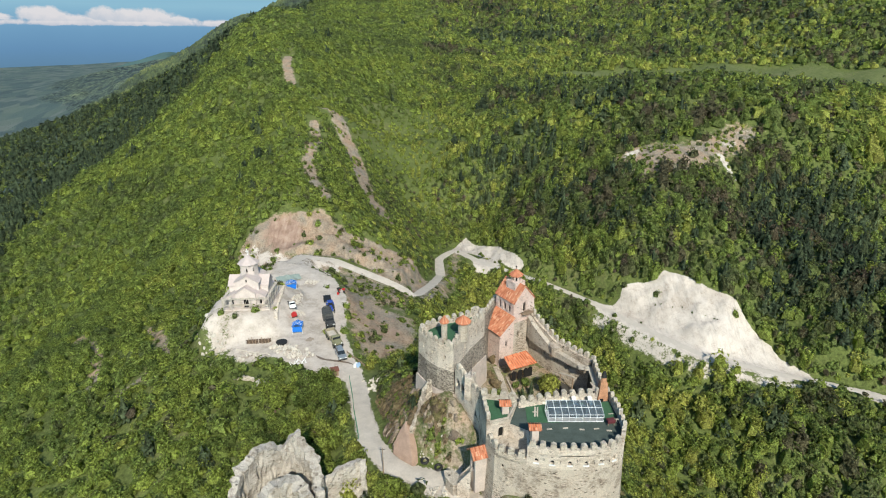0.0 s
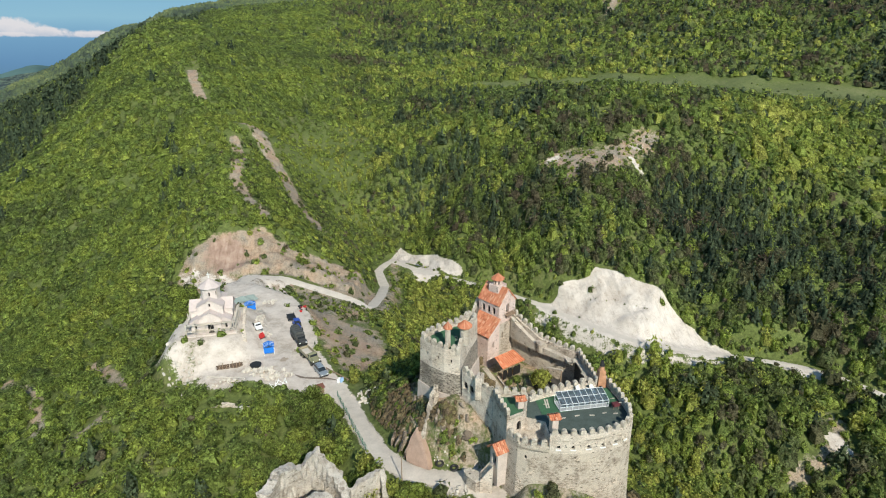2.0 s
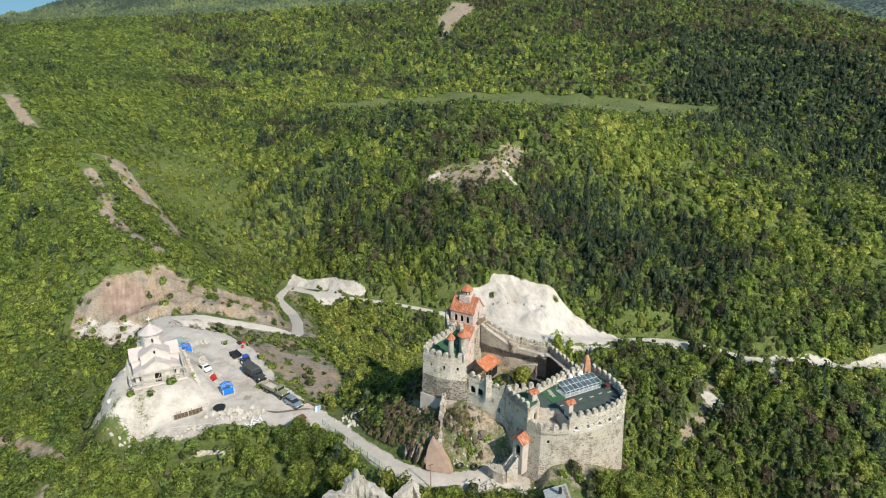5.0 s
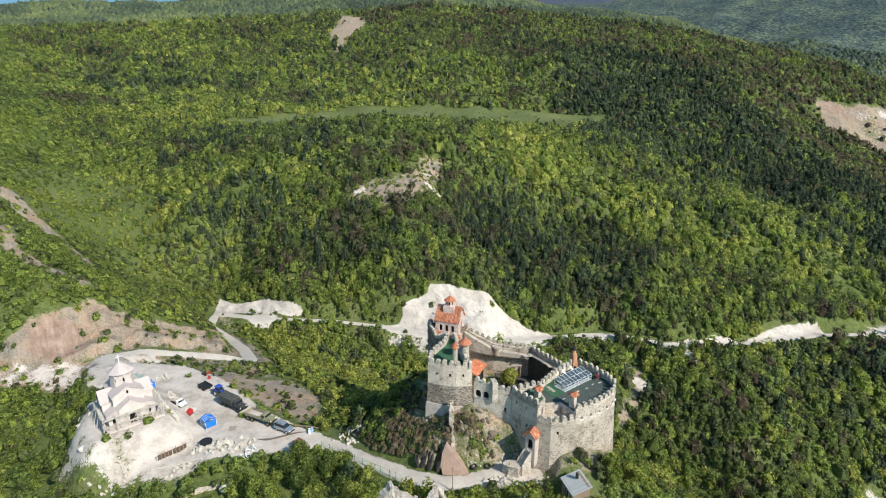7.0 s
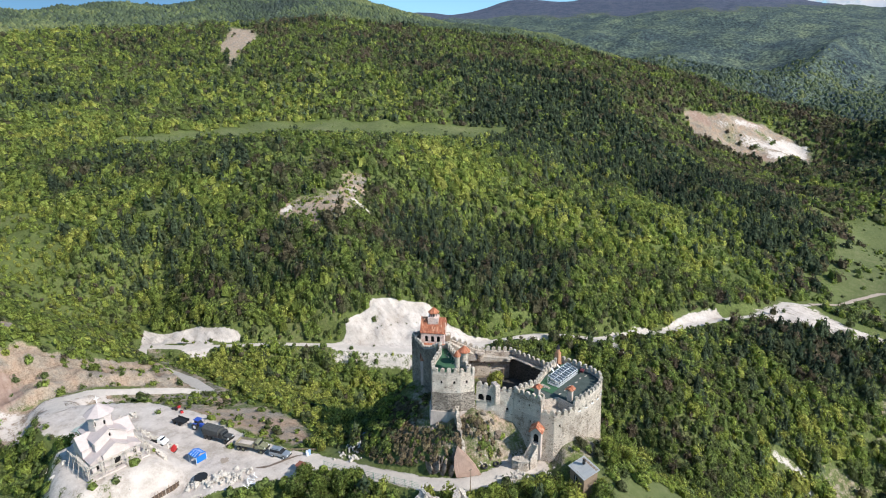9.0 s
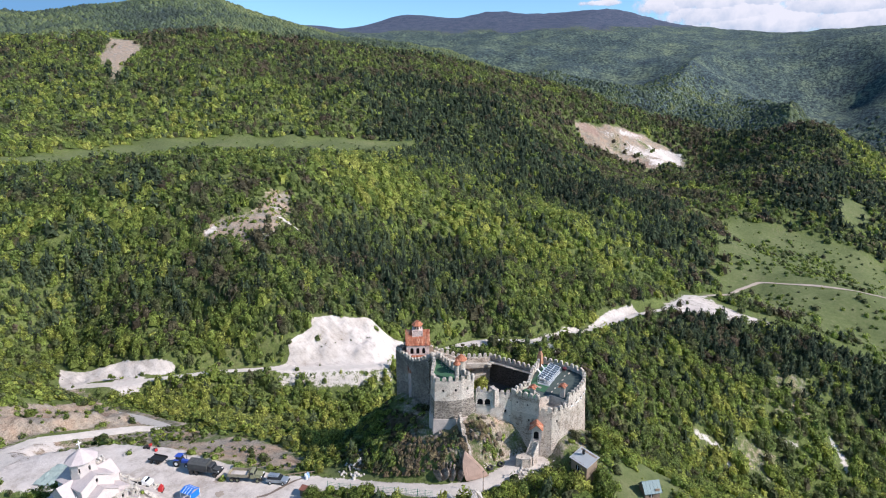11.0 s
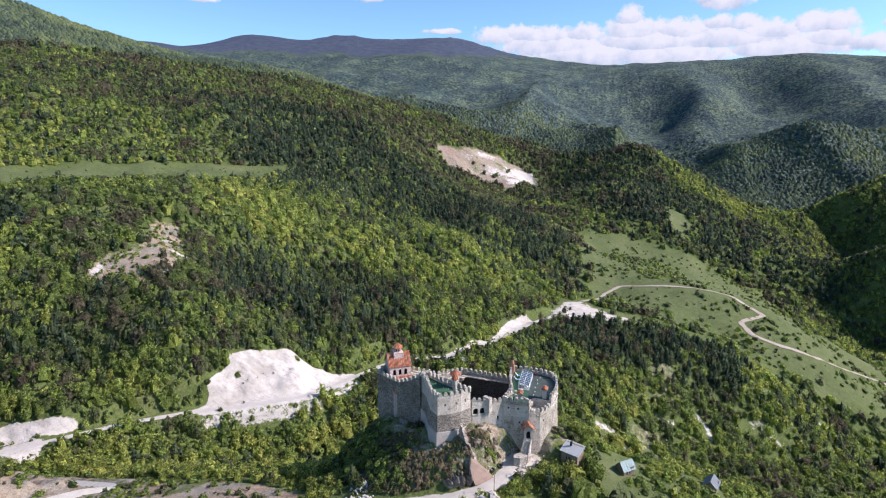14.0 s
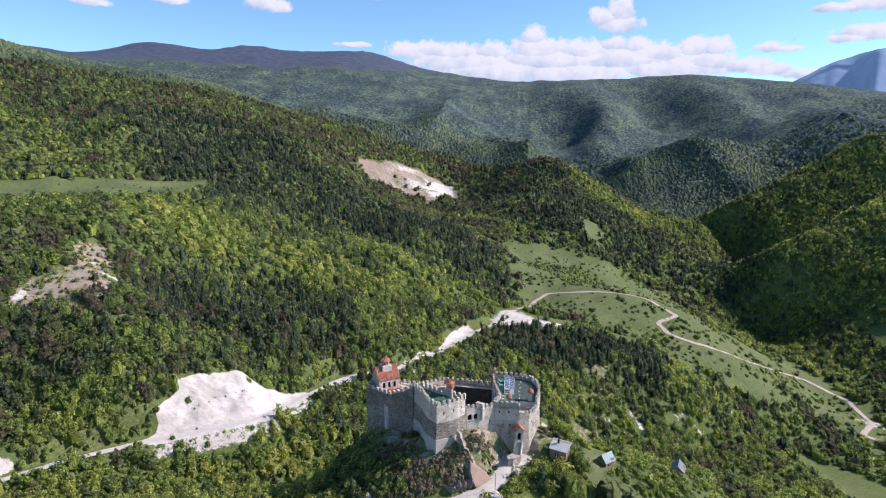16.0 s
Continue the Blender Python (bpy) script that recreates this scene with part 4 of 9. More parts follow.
def scatter(rng, lo_x, hi_x, lo_y, hi_y, step):
    gx, gy = np.meshgrid(np.arange(lo_x, hi_x, step), np.arange(lo_y, hi_y, step))
    x = gx.ravel() + rng.uniform(-0.48, 0.48, gx.size) * step
    y = gy.ravel() + rng.uniform(-0.48, 0.48, gx.size) * step
    return x, y


def open_ground(x, y):
    """How bare the land is: 1 where no tree stands."""
    m = masks(x, y, ground_at(x, y))
    bare = np.maximum.reduce([m["white_cut"], m["gravel"], 0.9 * m["rock"], m["red_earth"], 0.97 * m["grass"], 1.0 * (outline(x, y, COURT) > -2.5), 0.99 * (outline(x, y, CASTLE_SKIRT) > -2.5)])
    for poly, gap in ((PLAZA, 2.2), (KNOLL, 1.6), (BARE, 2.0), (MEADOW, 7.0), (VERGE, 0.0), (CLIFF, 1.0), (SADDLE, 1.5), (YARD, 2.0), (QUARRY, 0.3), (NORTH_CUT, 0.8), (PIT, 2.0)):
        bare = np.maximum(bare, 1.0 * (outline(x, y, poly) > -gap))
    for line, half in ((LOW_WALL, 2.2), (GULLY_SCREE, 3.6), (APPROACH, 3.6), (LOOP_ROAD, 5.0), (VALLEY_ROAD, 4.8), (FIELD_TRACK, 5), (SPUR_TRACK, 5), (RIDGE_SCARS[0], 7.0), (RIDGE_SCARS[1], 4.6), (RIDGE_SCARS[2], 6)):
        bare = np.maximum(bare, 1.0 * (along(x, y, line)[0] < half))
    return bare


PINE_HILL = [(-10, 353), (24, 424), (70, 504), (144, 502), (150, 400), (143, 338), (140, 308), (95, 302), (76, 282), (91, 251), (124, 226), (90, 213), (62, 239), (40, 242), (17, 289), (0, 308)]
EAST_PINES = [(439, 460), (669, 643), (792, 597), (780, 426), (695, 286), (585, 176), (542, 100), (406, 73), (388, 127), (441, 239), (389, 279), (322, 305)]
HIGH_PINES = [(418, 754), (677, 674), (491, 488), (379, 574), (320, 716)]
WEST_PINES = [(64, 1104), (202, 944), (174, 755), (81, 744), (25, 850)]
MIDDLE_PINES = [(246, 891), (326, 789), (242, 687), (180, 756)]
ROAD_PINES = [(112, 212), (140, 262), (185, 262), (236, 240), (222, 160), (150, 146), (124, 178)]
DARK_GROVE = [(239, 75), (280, 27), (315, -55), (252, -40), (229, 9), (219, 46), (224, 67)]
VALLEY_PINES = [(1130, 152), (1100, -12), (1000, -190), (904, -348), (772, -356), (600, -250), (640, -76), (690, 40), (885, 157)]
HOLLOW = [(-40, 215), (-30, 260), (-42, 330), (-60, 380), (-40, 470), (20, 480), (10, 380), (-14, 320), (4, 285), (-4, 230), (10, 190), (-10, 170)]
SPUR_GLADE = [(1114, -38), (1085, -83), (1046, -135), (964, -185), (949, -212), (891, -160), (932, -112), (1010, -58)]
LIGHT_WOOD = [(190, 296), (389, 381), (340, 290), (256, 262), (283, 196), (330, 130), (301, 77), (228, 104), (205, 160), (215, 215), (185, 262)]


def conifer_share(x, y):
    """Where dark needle trees stand among the leaf trees."""
    k = np.zeros(np.shape(x))
    for poly, share, soft in ((PINE_HILL, 0.44, 34), (EAST_PINES, 1.0, 60), (HIGH_PINES, 0.25, 60), (WEST_PINES, 0.5, 60), (MIDDLE_PINES, 0.5, 50), (ROAD_PINES, 0.70, 24), (DARK_GROVE, 1.0, 14), (VALLEY_PINES, 0.62, 60)):
        k = np.maximum(k, share * smooth(-soft / 2, soft / 2, outline(x, y, poly)))
    k = k + 0.46 * value_noise(x, y, 60, 8) + 0.42 * value_noise(x, y, 22, 28) - 0.40 * smooth(-20, 20, outline(x, y, LIGHT_WOOD)) - 0.5 * smooth(-12, 8, outline(x, y, SPUR_GLADE)) - 0.3 * smooth(-25, 5, outline(x, y, SCAR)) - 0.5 * smooth(-10, 10, outline(x, y, HOLLOW))
    return 0.015 + (0.03 + 0.09 * smooth(200, 330, x)) * smooth(30, 60, x) * smooth(-0.6, 0.3, k) + 0.62 * smooth(0.15, 1.05, k)


def in_sight(x, y):
    """The part of the plan that the valley's open side looks on to."""
    return (x > -0.785 * y - 30) & ((x > 0) | (y > 53 - 0.31 * x)) & ((x <= 0) | (x > 240) | (y > 20 - 0.87 * x)) & ((x <= 240) | (y > -62 - 0.57 * x))


VIEW_SIDE = [(0, 0, 0), (-60, 5, 0), (-120, 62, 0)]


def add_woods():
    rng = np.random.default_rng(7)
    front_b = [leafy(110 + s, 110, 0.07) for s in range(12)]
    near_b = [leafy(s, 54, 0.09) for s in range(12)]
    near_c = [pine(s, 90, 0.10) for s in range(5)]
    mid_b = [leafy(20 + s, 36, 0.1) for s in range(12)]
    mid_c = [pine(30 + s, 60, 0.12) for s in range(5)]
    thin_b = [leafy(60 + s, 18, 0.13) for s in range(10)]
    thin_c = [pine(35 + s, 26, 0.17) for s in range(5)]
    far_b = [leafy(40 + s, 7, 0.17) for s in range(8)]
    far_c = [pine(50 + s, 10, 0.26) for s in range(4)]
    leaf, needle = Wood(), Wood()
    rings = (
        (0, 112, (-150, 110, 10, 190), 2.6, front_b, near_c, 3.3, 3.6, 0.02),
        (112, 165, (-240, 160, 10, 240), 2.8, near_b, near_c, 3.7, 4.2, 0.02),
        (165, 320, (-420, 300, -140, 400), 3.5, mid_b, mid_c, 5.0, 5.2, 0.02),
        (320, 620, (-600, 600, -320, 690), 4.6, thin_b, thin_c, 6.6, 6.0, 0.02),
        (620, 1200, (-900, 1200, -560, 1300), 6.4, far_b, far_c, 9.0, 7.0, 0.012),
    )
    for start, end, box, step, bs, cs, width, height, keep in rings:
        x, y = scatter(rng, *box, step)
        d = np.hypot(x - 10, y - 85)
        away = along(x, y, VIEW_SIDE)[0]
        ok = (away >= start) & (away < end) & in_sight(x, y) & ~((x < -60) & (d > 420) & (y < -0.9 * x - 100))
        x, y = x[ok], y[ok]
        b = open_ground(x, y) + 0.22 * value_noise(x, y, 9, 5)
        ok = ((b < 0.42) & (rng.uniform(size=len(x)) < 0.93)) | (rng.uniform(size=len(x)) < keep * (b < 0.8))
        x, y = x[ok], y[ok]
        con = rng.uniform(size=len(x)) < conifer_share(x, y)
        con &= ~((x < -20) & (x > -250) & (rng.uniform(size=len(x)) < 0.93))
        con |= (x < -260) & (rng.uniform(size=len(x)) < 0.4)
        small = 1 - 0.30 * smooth(-10, 10, outline(x, y, HOLLOW)) - 0.22 * spots(x, y, [(-50, 330, 60, 120), (-20, 140, 16, 40), (10, 150, 22, 26)])
        s = rng.uniform(0.45, 1.4, len(x)) * small * (1 + 0.22 * value_noise(x, y, 18, 15))
        # The tint also rises on the south spurs, to lighten their shaded side.
        tint = np.clip(rng.normal(0.50, 0.26, len(x)) - 0.05 * smooth(130, 330, x) - 0.12 * smooth(330, 480, x) * smooth(120, 0, np.abs(y - 200)) + 0.10 * spots(x, y, [(250, 520, 170, 260)]) + 0.35 * smooth(-150, -260, y) * smooth(500, 650, x) + 0.30 * value_noise(x, y, 17, 11) + 0.28 * value_noise(x, y, 62, 27) + 0.04 * (x < -20) + 0.26 * (end < 330) * (x < 34) * smooth(-150, -90, x) - 0.5 * smooth(-230, -300, x) + 0.10 * smooth(-25, 25, outline(x, y, LIGHT_WOOD)) + 0.24 * smooth(-12, 12, outline(x, y, HOLLOW)) - 0.25 * smooth(440, 560, x) * smooth(900, 1000, 2 * x + y) + 0.22 * spots(x, y, [(52, 66, 34, 40)]) + 0.32 * spots(x, y, [(26, 160, 40, 60)]) - 0.24 * smooth(-15, 10, outline(x, y, ROAD_PINES)) - 0.10 * smooth(-20, 20, outline(x, y, PINE_HILL)) + 0.5 * smooth(-12, 8, outline(x, y, SPUR_GLADE)) + 0.14 * spots(x, y, [(150, 55, 90, 60)]) - 0.16 * spots(x, y, [(120, 275, 60, 38)]) - 0.2 * spots(x, y, [(90, 180, 30, 22)]), 0.0, 1)
        tint = np.where(x < -20, 0.60 + 0.55 * (tint - 0.60), tint)
        i = ~con
        leaf.put(bs, x[i], y[i], width * s[i], height * s[i] * rng.uniform(0.8, 1.2, i.sum()) * np.where(x[i] < -20, 0.72, 1.0), tint[i], rng, 0.42 if end < 200 else 0.55 if end < 400 else 0.7)
        i = con
        needle.put(cs, x[i], y[i], width * 1.12 * s[i], height * 1.38 * s[i], tint[i], rng, 0.2)
    # low growth along verges and bare edges
    x, y = scatter(rng, -80, 170, 48, 300, 2.5)
    o = open_ground(x, y)
    m = masks(x, y, ground_at(x, y))
    hard = np.maximum.reduce([m["gravel"], m["white_cut"], 0.8 * m["rock"], 1.0 * (outline(x, y, COURT) > -3), 1.0 * (outline(x, y, CASTLE_SKIRT) > -1), 0.5 * m["red_earth"], 0.75 * (outline(x, y, BARE) > -1)])
    for line, half in ((APPROACH, 3.0), (LOOP_ROAD, 3.2), (VALLEY_ROAD, 3.8)):
        hard = np.maximum(hard, 1.0 * (along(x, y, line)[0] < half))
    ok = (o > 0.42) & (hard + 0.25 * rng.normal(size=len(x)) < 0.42) & (rng.uniform(size=len(x)) < 0.8)
    x, y = x[ok], y[ok]
    s = rng.uniform(0.4, 1.2, len(x)) * np.where(outline(x, y, SADDLE) > -3, 0.6, 1)
    leaf.put(thin_b, x, y, 2.6 * s, 1.8 * s, np.clip(rng.normal(0.5, 0.25, len(x)), 0, 1), rng)
    # undergrowth and young trees that close the steep slopes
    two = [crown(130 + s, 2, 0, 0.15, False) for s in range(8)]
    x, y = scatter(rng, -80, 230, 22, 330, 2.3)
    ok = (y > 90) | (x > 34)
    x, y = x[ok], y[ok]
    g = ground_at(x, y)
    tilt = np.hypot(ground_at(x + 2, y) - ground_at(x - 2, y), ground_at(x, y + 2) - ground_at(x, y - 2)) / 4
    m = masks(x, y, g)
    hard = np.maximum.reduce([m["gravel"], m["white_cut"], m["rock"], m["grass"], m["red_earth"], 1.0 * (outline(x, y, CASTLE_SKIRT) > 0), 1.0 * (outline(x, y, YARD) > -1)])
    for line, half in ((APPROACH, 3.2), (LOOP_ROAD, 3.6), (VALLEY_ROAD, 3.0)):
        hard = np.maximum(hard, 1.0 * (along(x, y, line)[0] < half))
    ok = (hard < 0.3) & (rng.uniform(size=len(x)) < 0.15 + 0.85 * tilt + 0.5 * (along(x, y, VALLEY_ROAD)[0] < 26) + 0.35 * (x > 34) * (y < 130)) & (outline(x, y, QUARRY) < -0.6)
    x, y = x[ok], y[ok]
    s = rng.uniform(0.55, 1.25, len(x))
    tint = np.clip(rng.normal(0.46, 0.22, len(x)) - 0.1 * smooth(60, 150, x), 0, 1)
    leaf.put(two, x, y, 3.3 * s, 2.9 * s, tint, rng)
    # trees that close the steep shaded spurs across the valley
    x, y = scatter(rng, 560, 1200, -680, -180, 4.6)
    tilt = np.hypot(ground_at(x + 5, y) - ground_at(x - 5, y), ground_at(x, y + 5) - ground_at(x, y - 5)) / 10
    ok = in_sight(x, y) & (rng.uniform(size=len(x)) < 0.9 * smooth(0.25, 0.6, tilt)) & (open_ground(x, y) < 0.4)
    x, y = x[ok], y[ok]
    s = rng.uniform(0.5, 1.3, len(x))
    # Leaf tint is set high here to lift the spurs' shade.
    leaf.put(far_b, x, y, 7.5 * s, 6.0 * s, np.clip(rng.normal(0.78, 0.22, len(x)) + 0.3 * value_noise(x, y, 40, 46), 0, 1), rng, 0.5)
    # plainer woods on the near side of the ridge
    x, y = scatter(rng, -300, 130, -200, 240, 5.2)
    ok = ~in_sight(x, y) & (x > -1.1 * y - 130) & (open_ground(x, y) < 0.4) & (np.hypot(x, y - 40) < 260)
    x, y = x[ok], y[ok]
    s = rng.uniform(0.7, 1.3, len(x))
    leaf.put(far_b, x, y, 6.6 * s, 5.2 * s, np.clip(rng.normal(0.55, 0.2, len(x)), 0, 1), rng)
    # bushes dotted over the meadows
    x, y = scatter(rng, 80, 640, -170, 700, 9.0)
    m = masks(x, y, ground_at(x, y))
    ok = (m["grass"] > 0.6) & (rng.uniform(size=len(x)) < 0.42 + 0.45 * value_noise(x, y, 60, 16)) & (along(x, y, FIELD_TRACK)[0] > 5) & (along(x, y, SPUR_TRACK)[0] > 5)
    x, y = x[ok], y[ok]
    s = rng.uniform(0.3, 1.0, len(x))
    leaf.put(thin_b, x, y, 3.6 * s, 2.6 * s, rng.uniform(0.1, 0.8, len(x)), rng)
    x, y = scatter(rng, 310, 700, -245, 90, 5.5)
    ok = (outline(x, y, FIELD) > -8) & (rng.uniform(size=len(x)) < 0.34 + 0.8 * value_noise(x, y, 38, 35) + 0.25 * smooth(420, 330, x)) & (along(x, y, FIELD_TRACK)[0] > 5) & (along(x, y, SPUR_TRACK)[0] > 5)
    x, y = x[ok], y[ok]
    s = rng.uniform(0.3, 1.0, len(x)) ** 1.5
    leaf.put(thin_b, x, y, 7.0 * s, 4.6 * s, rng.uniform(0.1, 0.8, len(x)), rng)
    # scrub on the grassy shoulder below the bastion
    x, y = scatter(rng, -4, 40, 4, 57, 1.5)
    ok = (outline(x, y, TOWN_SLOPE) > -1) & (rng.uniform(size=len(x)) < 0.5 + 0.6 * value_noise(x, y, 7, 36)) & (along(x, y, APPROACH)[0] > 3.4) & (outline(x, y, CASTLE_SKIRT) < -1) & (outline(x, y, COURT) < -3)
    for hx, hy in ((9.6, 41.6), (17.6, 21.9), (4.9, 53.3)):
        ok &= np.hypot(x - hx, y - hy) > 3.4
    x, y = x[ok], y[ok]
    s = rng.uniform(0.25, 1.0, len(x)) ** 1.4
    leaf.put(mid_b, x, y, 3.4 * s, 2.5 * s, rng.uniform(0.4, 1.0, len(x)), rng)
    # small bushes on bare rock, scars and cuttings
    x, y = scatter(rng, -90, 330, 60, 360, 3.0)
    m = masks(x, y, ground_at(x, y))
    ok = (m["rock"] > 0.4) & (m["white_cut"] < 0.6) & (m["gravel"] < 0.1) & (outline(x, y, CASTLE_SKIRT) < -1) & (outline(x, y, KNOLL) < 0) & (rng.uniform(size=len(x)) < 0.40 + 0.9 * value_noise(x, y, 9, 21)) & (along(x, y, LOOP_ROAD)[0] > 3.4) & (outline(x, y, RED) < -1) & (rng.uniform(size=len(x)) < np.where(outline(x, y, BARE) > 0, 0.3, 1))
    x, y = x[ok], y[ok]
    s = rng.uniform(0.35, 1.1, len(x))
    leaf.put(mid_b, x, y, 3.0 * s, 2.2 * s, rng.uniform(0.1, 0.9, len(x)), rng)
    leaf.finish("broadleaf_wood", MAT["leaf"], "dense spring-green broadleaf forest on the hillsides")
    needle.finish("conifer_wood", MAT["needle"], "dark green conifers mixed into the hillside forest")
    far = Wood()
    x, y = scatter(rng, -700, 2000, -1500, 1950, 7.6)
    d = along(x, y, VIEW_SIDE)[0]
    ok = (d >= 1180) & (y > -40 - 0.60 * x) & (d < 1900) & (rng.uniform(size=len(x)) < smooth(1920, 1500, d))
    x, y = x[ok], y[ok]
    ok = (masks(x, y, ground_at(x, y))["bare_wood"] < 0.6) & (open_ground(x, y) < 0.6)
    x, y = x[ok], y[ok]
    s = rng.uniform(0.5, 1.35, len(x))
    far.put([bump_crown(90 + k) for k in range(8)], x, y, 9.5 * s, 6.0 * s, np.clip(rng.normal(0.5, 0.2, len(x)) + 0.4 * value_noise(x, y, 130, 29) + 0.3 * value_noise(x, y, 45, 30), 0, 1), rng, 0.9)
    far.finish("distant_wood", MAT["hazed_leaf"], "far forested mountainsides with blue haze in their colour")


add_woods()


# ---------------------------------------------------------------- builders
def thing(name, label, category, group="", at=(0, 0, 0)):
    ob = new(name)
    ob.empty_display_size = 0.3
    ob.location = at
    return tagged(ob, label, category, group)


def part(name, bm, mat, parent, label="", smooth_faces=False):
    """Links a bmesh, in the parent's own frame, as one mesh under it."""
    bmesh.ops.recalc_face_normals(bm, faces=bm.faces)
    for f in bm.faces:
        f.smooth = smooth_faces
    me = bpy.data.meshes.new(name)
    bm.to_mesh(me)
    bm.free()
    me.materials.append(mat)
    ob = new(name, me)
    ob.parent = parent
    return tagged(ob, label)


def box(bm, c, s, turn=0.0, bevel=0.0, tilt=0.0):
    m = pose(c[0], c[1], c[2], tilt, 0, turn) @ Matrix.Diagonal((s[0], s[1], s[2], 1))
    r = bmesh.ops.create_cube(bm, size=1, matrix=m)
    if bevel:
        edges = list({e for v in r["verts"] for e in v.link_edges})
        bmesh.ops.bevel(bm, geom=edges, offset=bevel, segments=1, affect="EDGES")
    return bm


def rod(bm, a, b, r, sides=6, r2=None):
    a, b = Vector(a), Vector(b)
    d = b - a
    m = Matrix.Translation((a + b) / 2) @ d.to_track_quat("Z", "Y").to_matrix().to_4x4()
    bmesh.ops.create_cone(bm, cap_ends=True, segments=sides, radius1=r, radius2=r if r2 is None else r2, depth=d.length, matrix=m)
    return bm


def fresh():
    return bmesh.new()


def grown(poly, d):
    """An outline moved outwards by d."""
    n, out = len(poly), []
    for i in range(n):
        p, a, b = Vector(poly[i]), Vector(poly[i - 1]), Vector(poly[(i + 1) % n])
        e, f = (p - a).normalized(), (b - p).normalized()
        k = Vector((e.y + f.y, -e.x - f.x)).normalized()
        out.append(tuple(p + k * d / max(0.4, k.dot(Vector((e.y, -e.x))))))
    return out


def prism(bm, low, high, z0, z1):
    """A solid between two like outlines; z1 may be a list of heights."""
    tops = z1 if isinstance(z1, (list, tuple)) else [z1] * len(high)
    a = [bm.verts.new((*p, z0)) for p in low]
    b = [bm.verts.new((*p, z)) for p, z in zip(high, tops)]
    n = len(a)
    for i in range(n):
        bm.faces.new((a[i], a[(i + 1) % n], b[(i + 1) % n], b[i]))
    bm.faces.new(b)
    bm.faces.new(a[::-1])
    return bm


def wall_run(bm, line, thick, z0, cuts=1):
    """A wall along an open line of (x, y, top), its thickness to the left of the way."""
    left = []
    for i, p in enumerate(line):
        a, b = line[max(i - 1, 0)], line[min(i + 1, len(line) - 1)]
        t = Vector((b[0] - a[0], b[1] - a[1])).normalized()
        left.append((p[0] - t.y * thick, p[1] + t.x * thick, p[2]))
    rows = [[bm.verts.new(q) for q in ((p[0], p[1], z0), p, l, (l[0], l[1], z0))] for p, l in zip(line, left)]
    for r, s in zip(rows, rows[1:]):
        for k in range(4):
            bm.faces.new((r[k], r[(k + 1) % 4], s[(k + 1) % 4], s[k]))
    bm.faces.new(rows[0])
    bm.faces.new(rows[-1][::-1])
    return bm


def arch_solid(bm, m, width, height, depth, steps=7):
    """A solid with a round head, to cut an opening with or to fill it; origin at the sill's middle, facing -y."""
    r = width / 2
    ring = [(-r, 0), (r, 0)] + [(r * math.cos(k * math.pi / steps), height - r + r * math.sin(k * math.pi / steps)) for k in range(steps + 1)]
    a = [bm.verts.new(m @ Vector((x, -depth / 2, z))) for x, z in ring]
    b = [bm.verts.new(m @ Vector((x, depth / 2, z))) for x, z in ring]
    n = len(ring)
    for i in range(n):
        bm.faces.new((a[i], a[(i + 1) % n], b[(i + 1) % n], b[i]))
    bm.faces.new(a)
    bm.faces.new(b[::-1])
    return bm


def carve(ob, cutter):
    """Cuts openings out of a wall for good."""
    bmesh.ops.recalc_face_normals(cutter, faces=cutter.faces)
    me = bpy.data.meshes.new("cutter")
    cutter.to_mesh(me)
    cutter.free()
    c = new("cutter", me)
    mod = ob.modifiers.new("cut", "BOOLEAN")
    mod.object, mod.operation, mod.solver = c, "DIFFERENCE", "EXACT"
    dg = bpy.context.evaluated_depsgraph_get()
    done = bpy.data.meshes.new_from_object(ob.evaluated_get(dg))
    ob.modifiers.clear()
    ob.data = done
    bpy.data.objects.remove(c)


def facing(x, y, z, nx, ny):
    """Pose of an opening at a place, looking out along (nx, ny)."""
    return pose(x, y, z, 0, 0, math.degrees(math.atan2(nx, -ny)))


def openings(wall, rows, parent, depth=1.0, frame_mat=None):
    """Arched openings in a wall, each with a dark pane set back: (x, y, sill, width, height, nx, ny)."""
    cutter = fresh()
    for x, y, z, w, h, nx, ny in rows:
        arch_solid(cutter, facing(x, y, z, nx, ny), w, h, depth)
    carve(wall, cutter)
    for x, y, z, w, h, nx, ny in rows:
        n = Vector((nx, ny)).normalized()
        win = part("window", arch_solid(fresh(), facing(x - n.x * depth * 0.44, y - n.y * depth * 0.44, z, nx, ny), w * 0.99, h * 0.99, 0.04), MAT["dark"], parent, "dark arched window")
        if frame_mat:
            bm = fresh()
            box(bm, (0, 0, -0.06), (w + 0.3, 0.22, 0.12))
            bm.transform(facing(x + n.x * 0.06, y + n.y * 0.06, z, nx, ny))
            part("sill", bm, frame_mat, win)


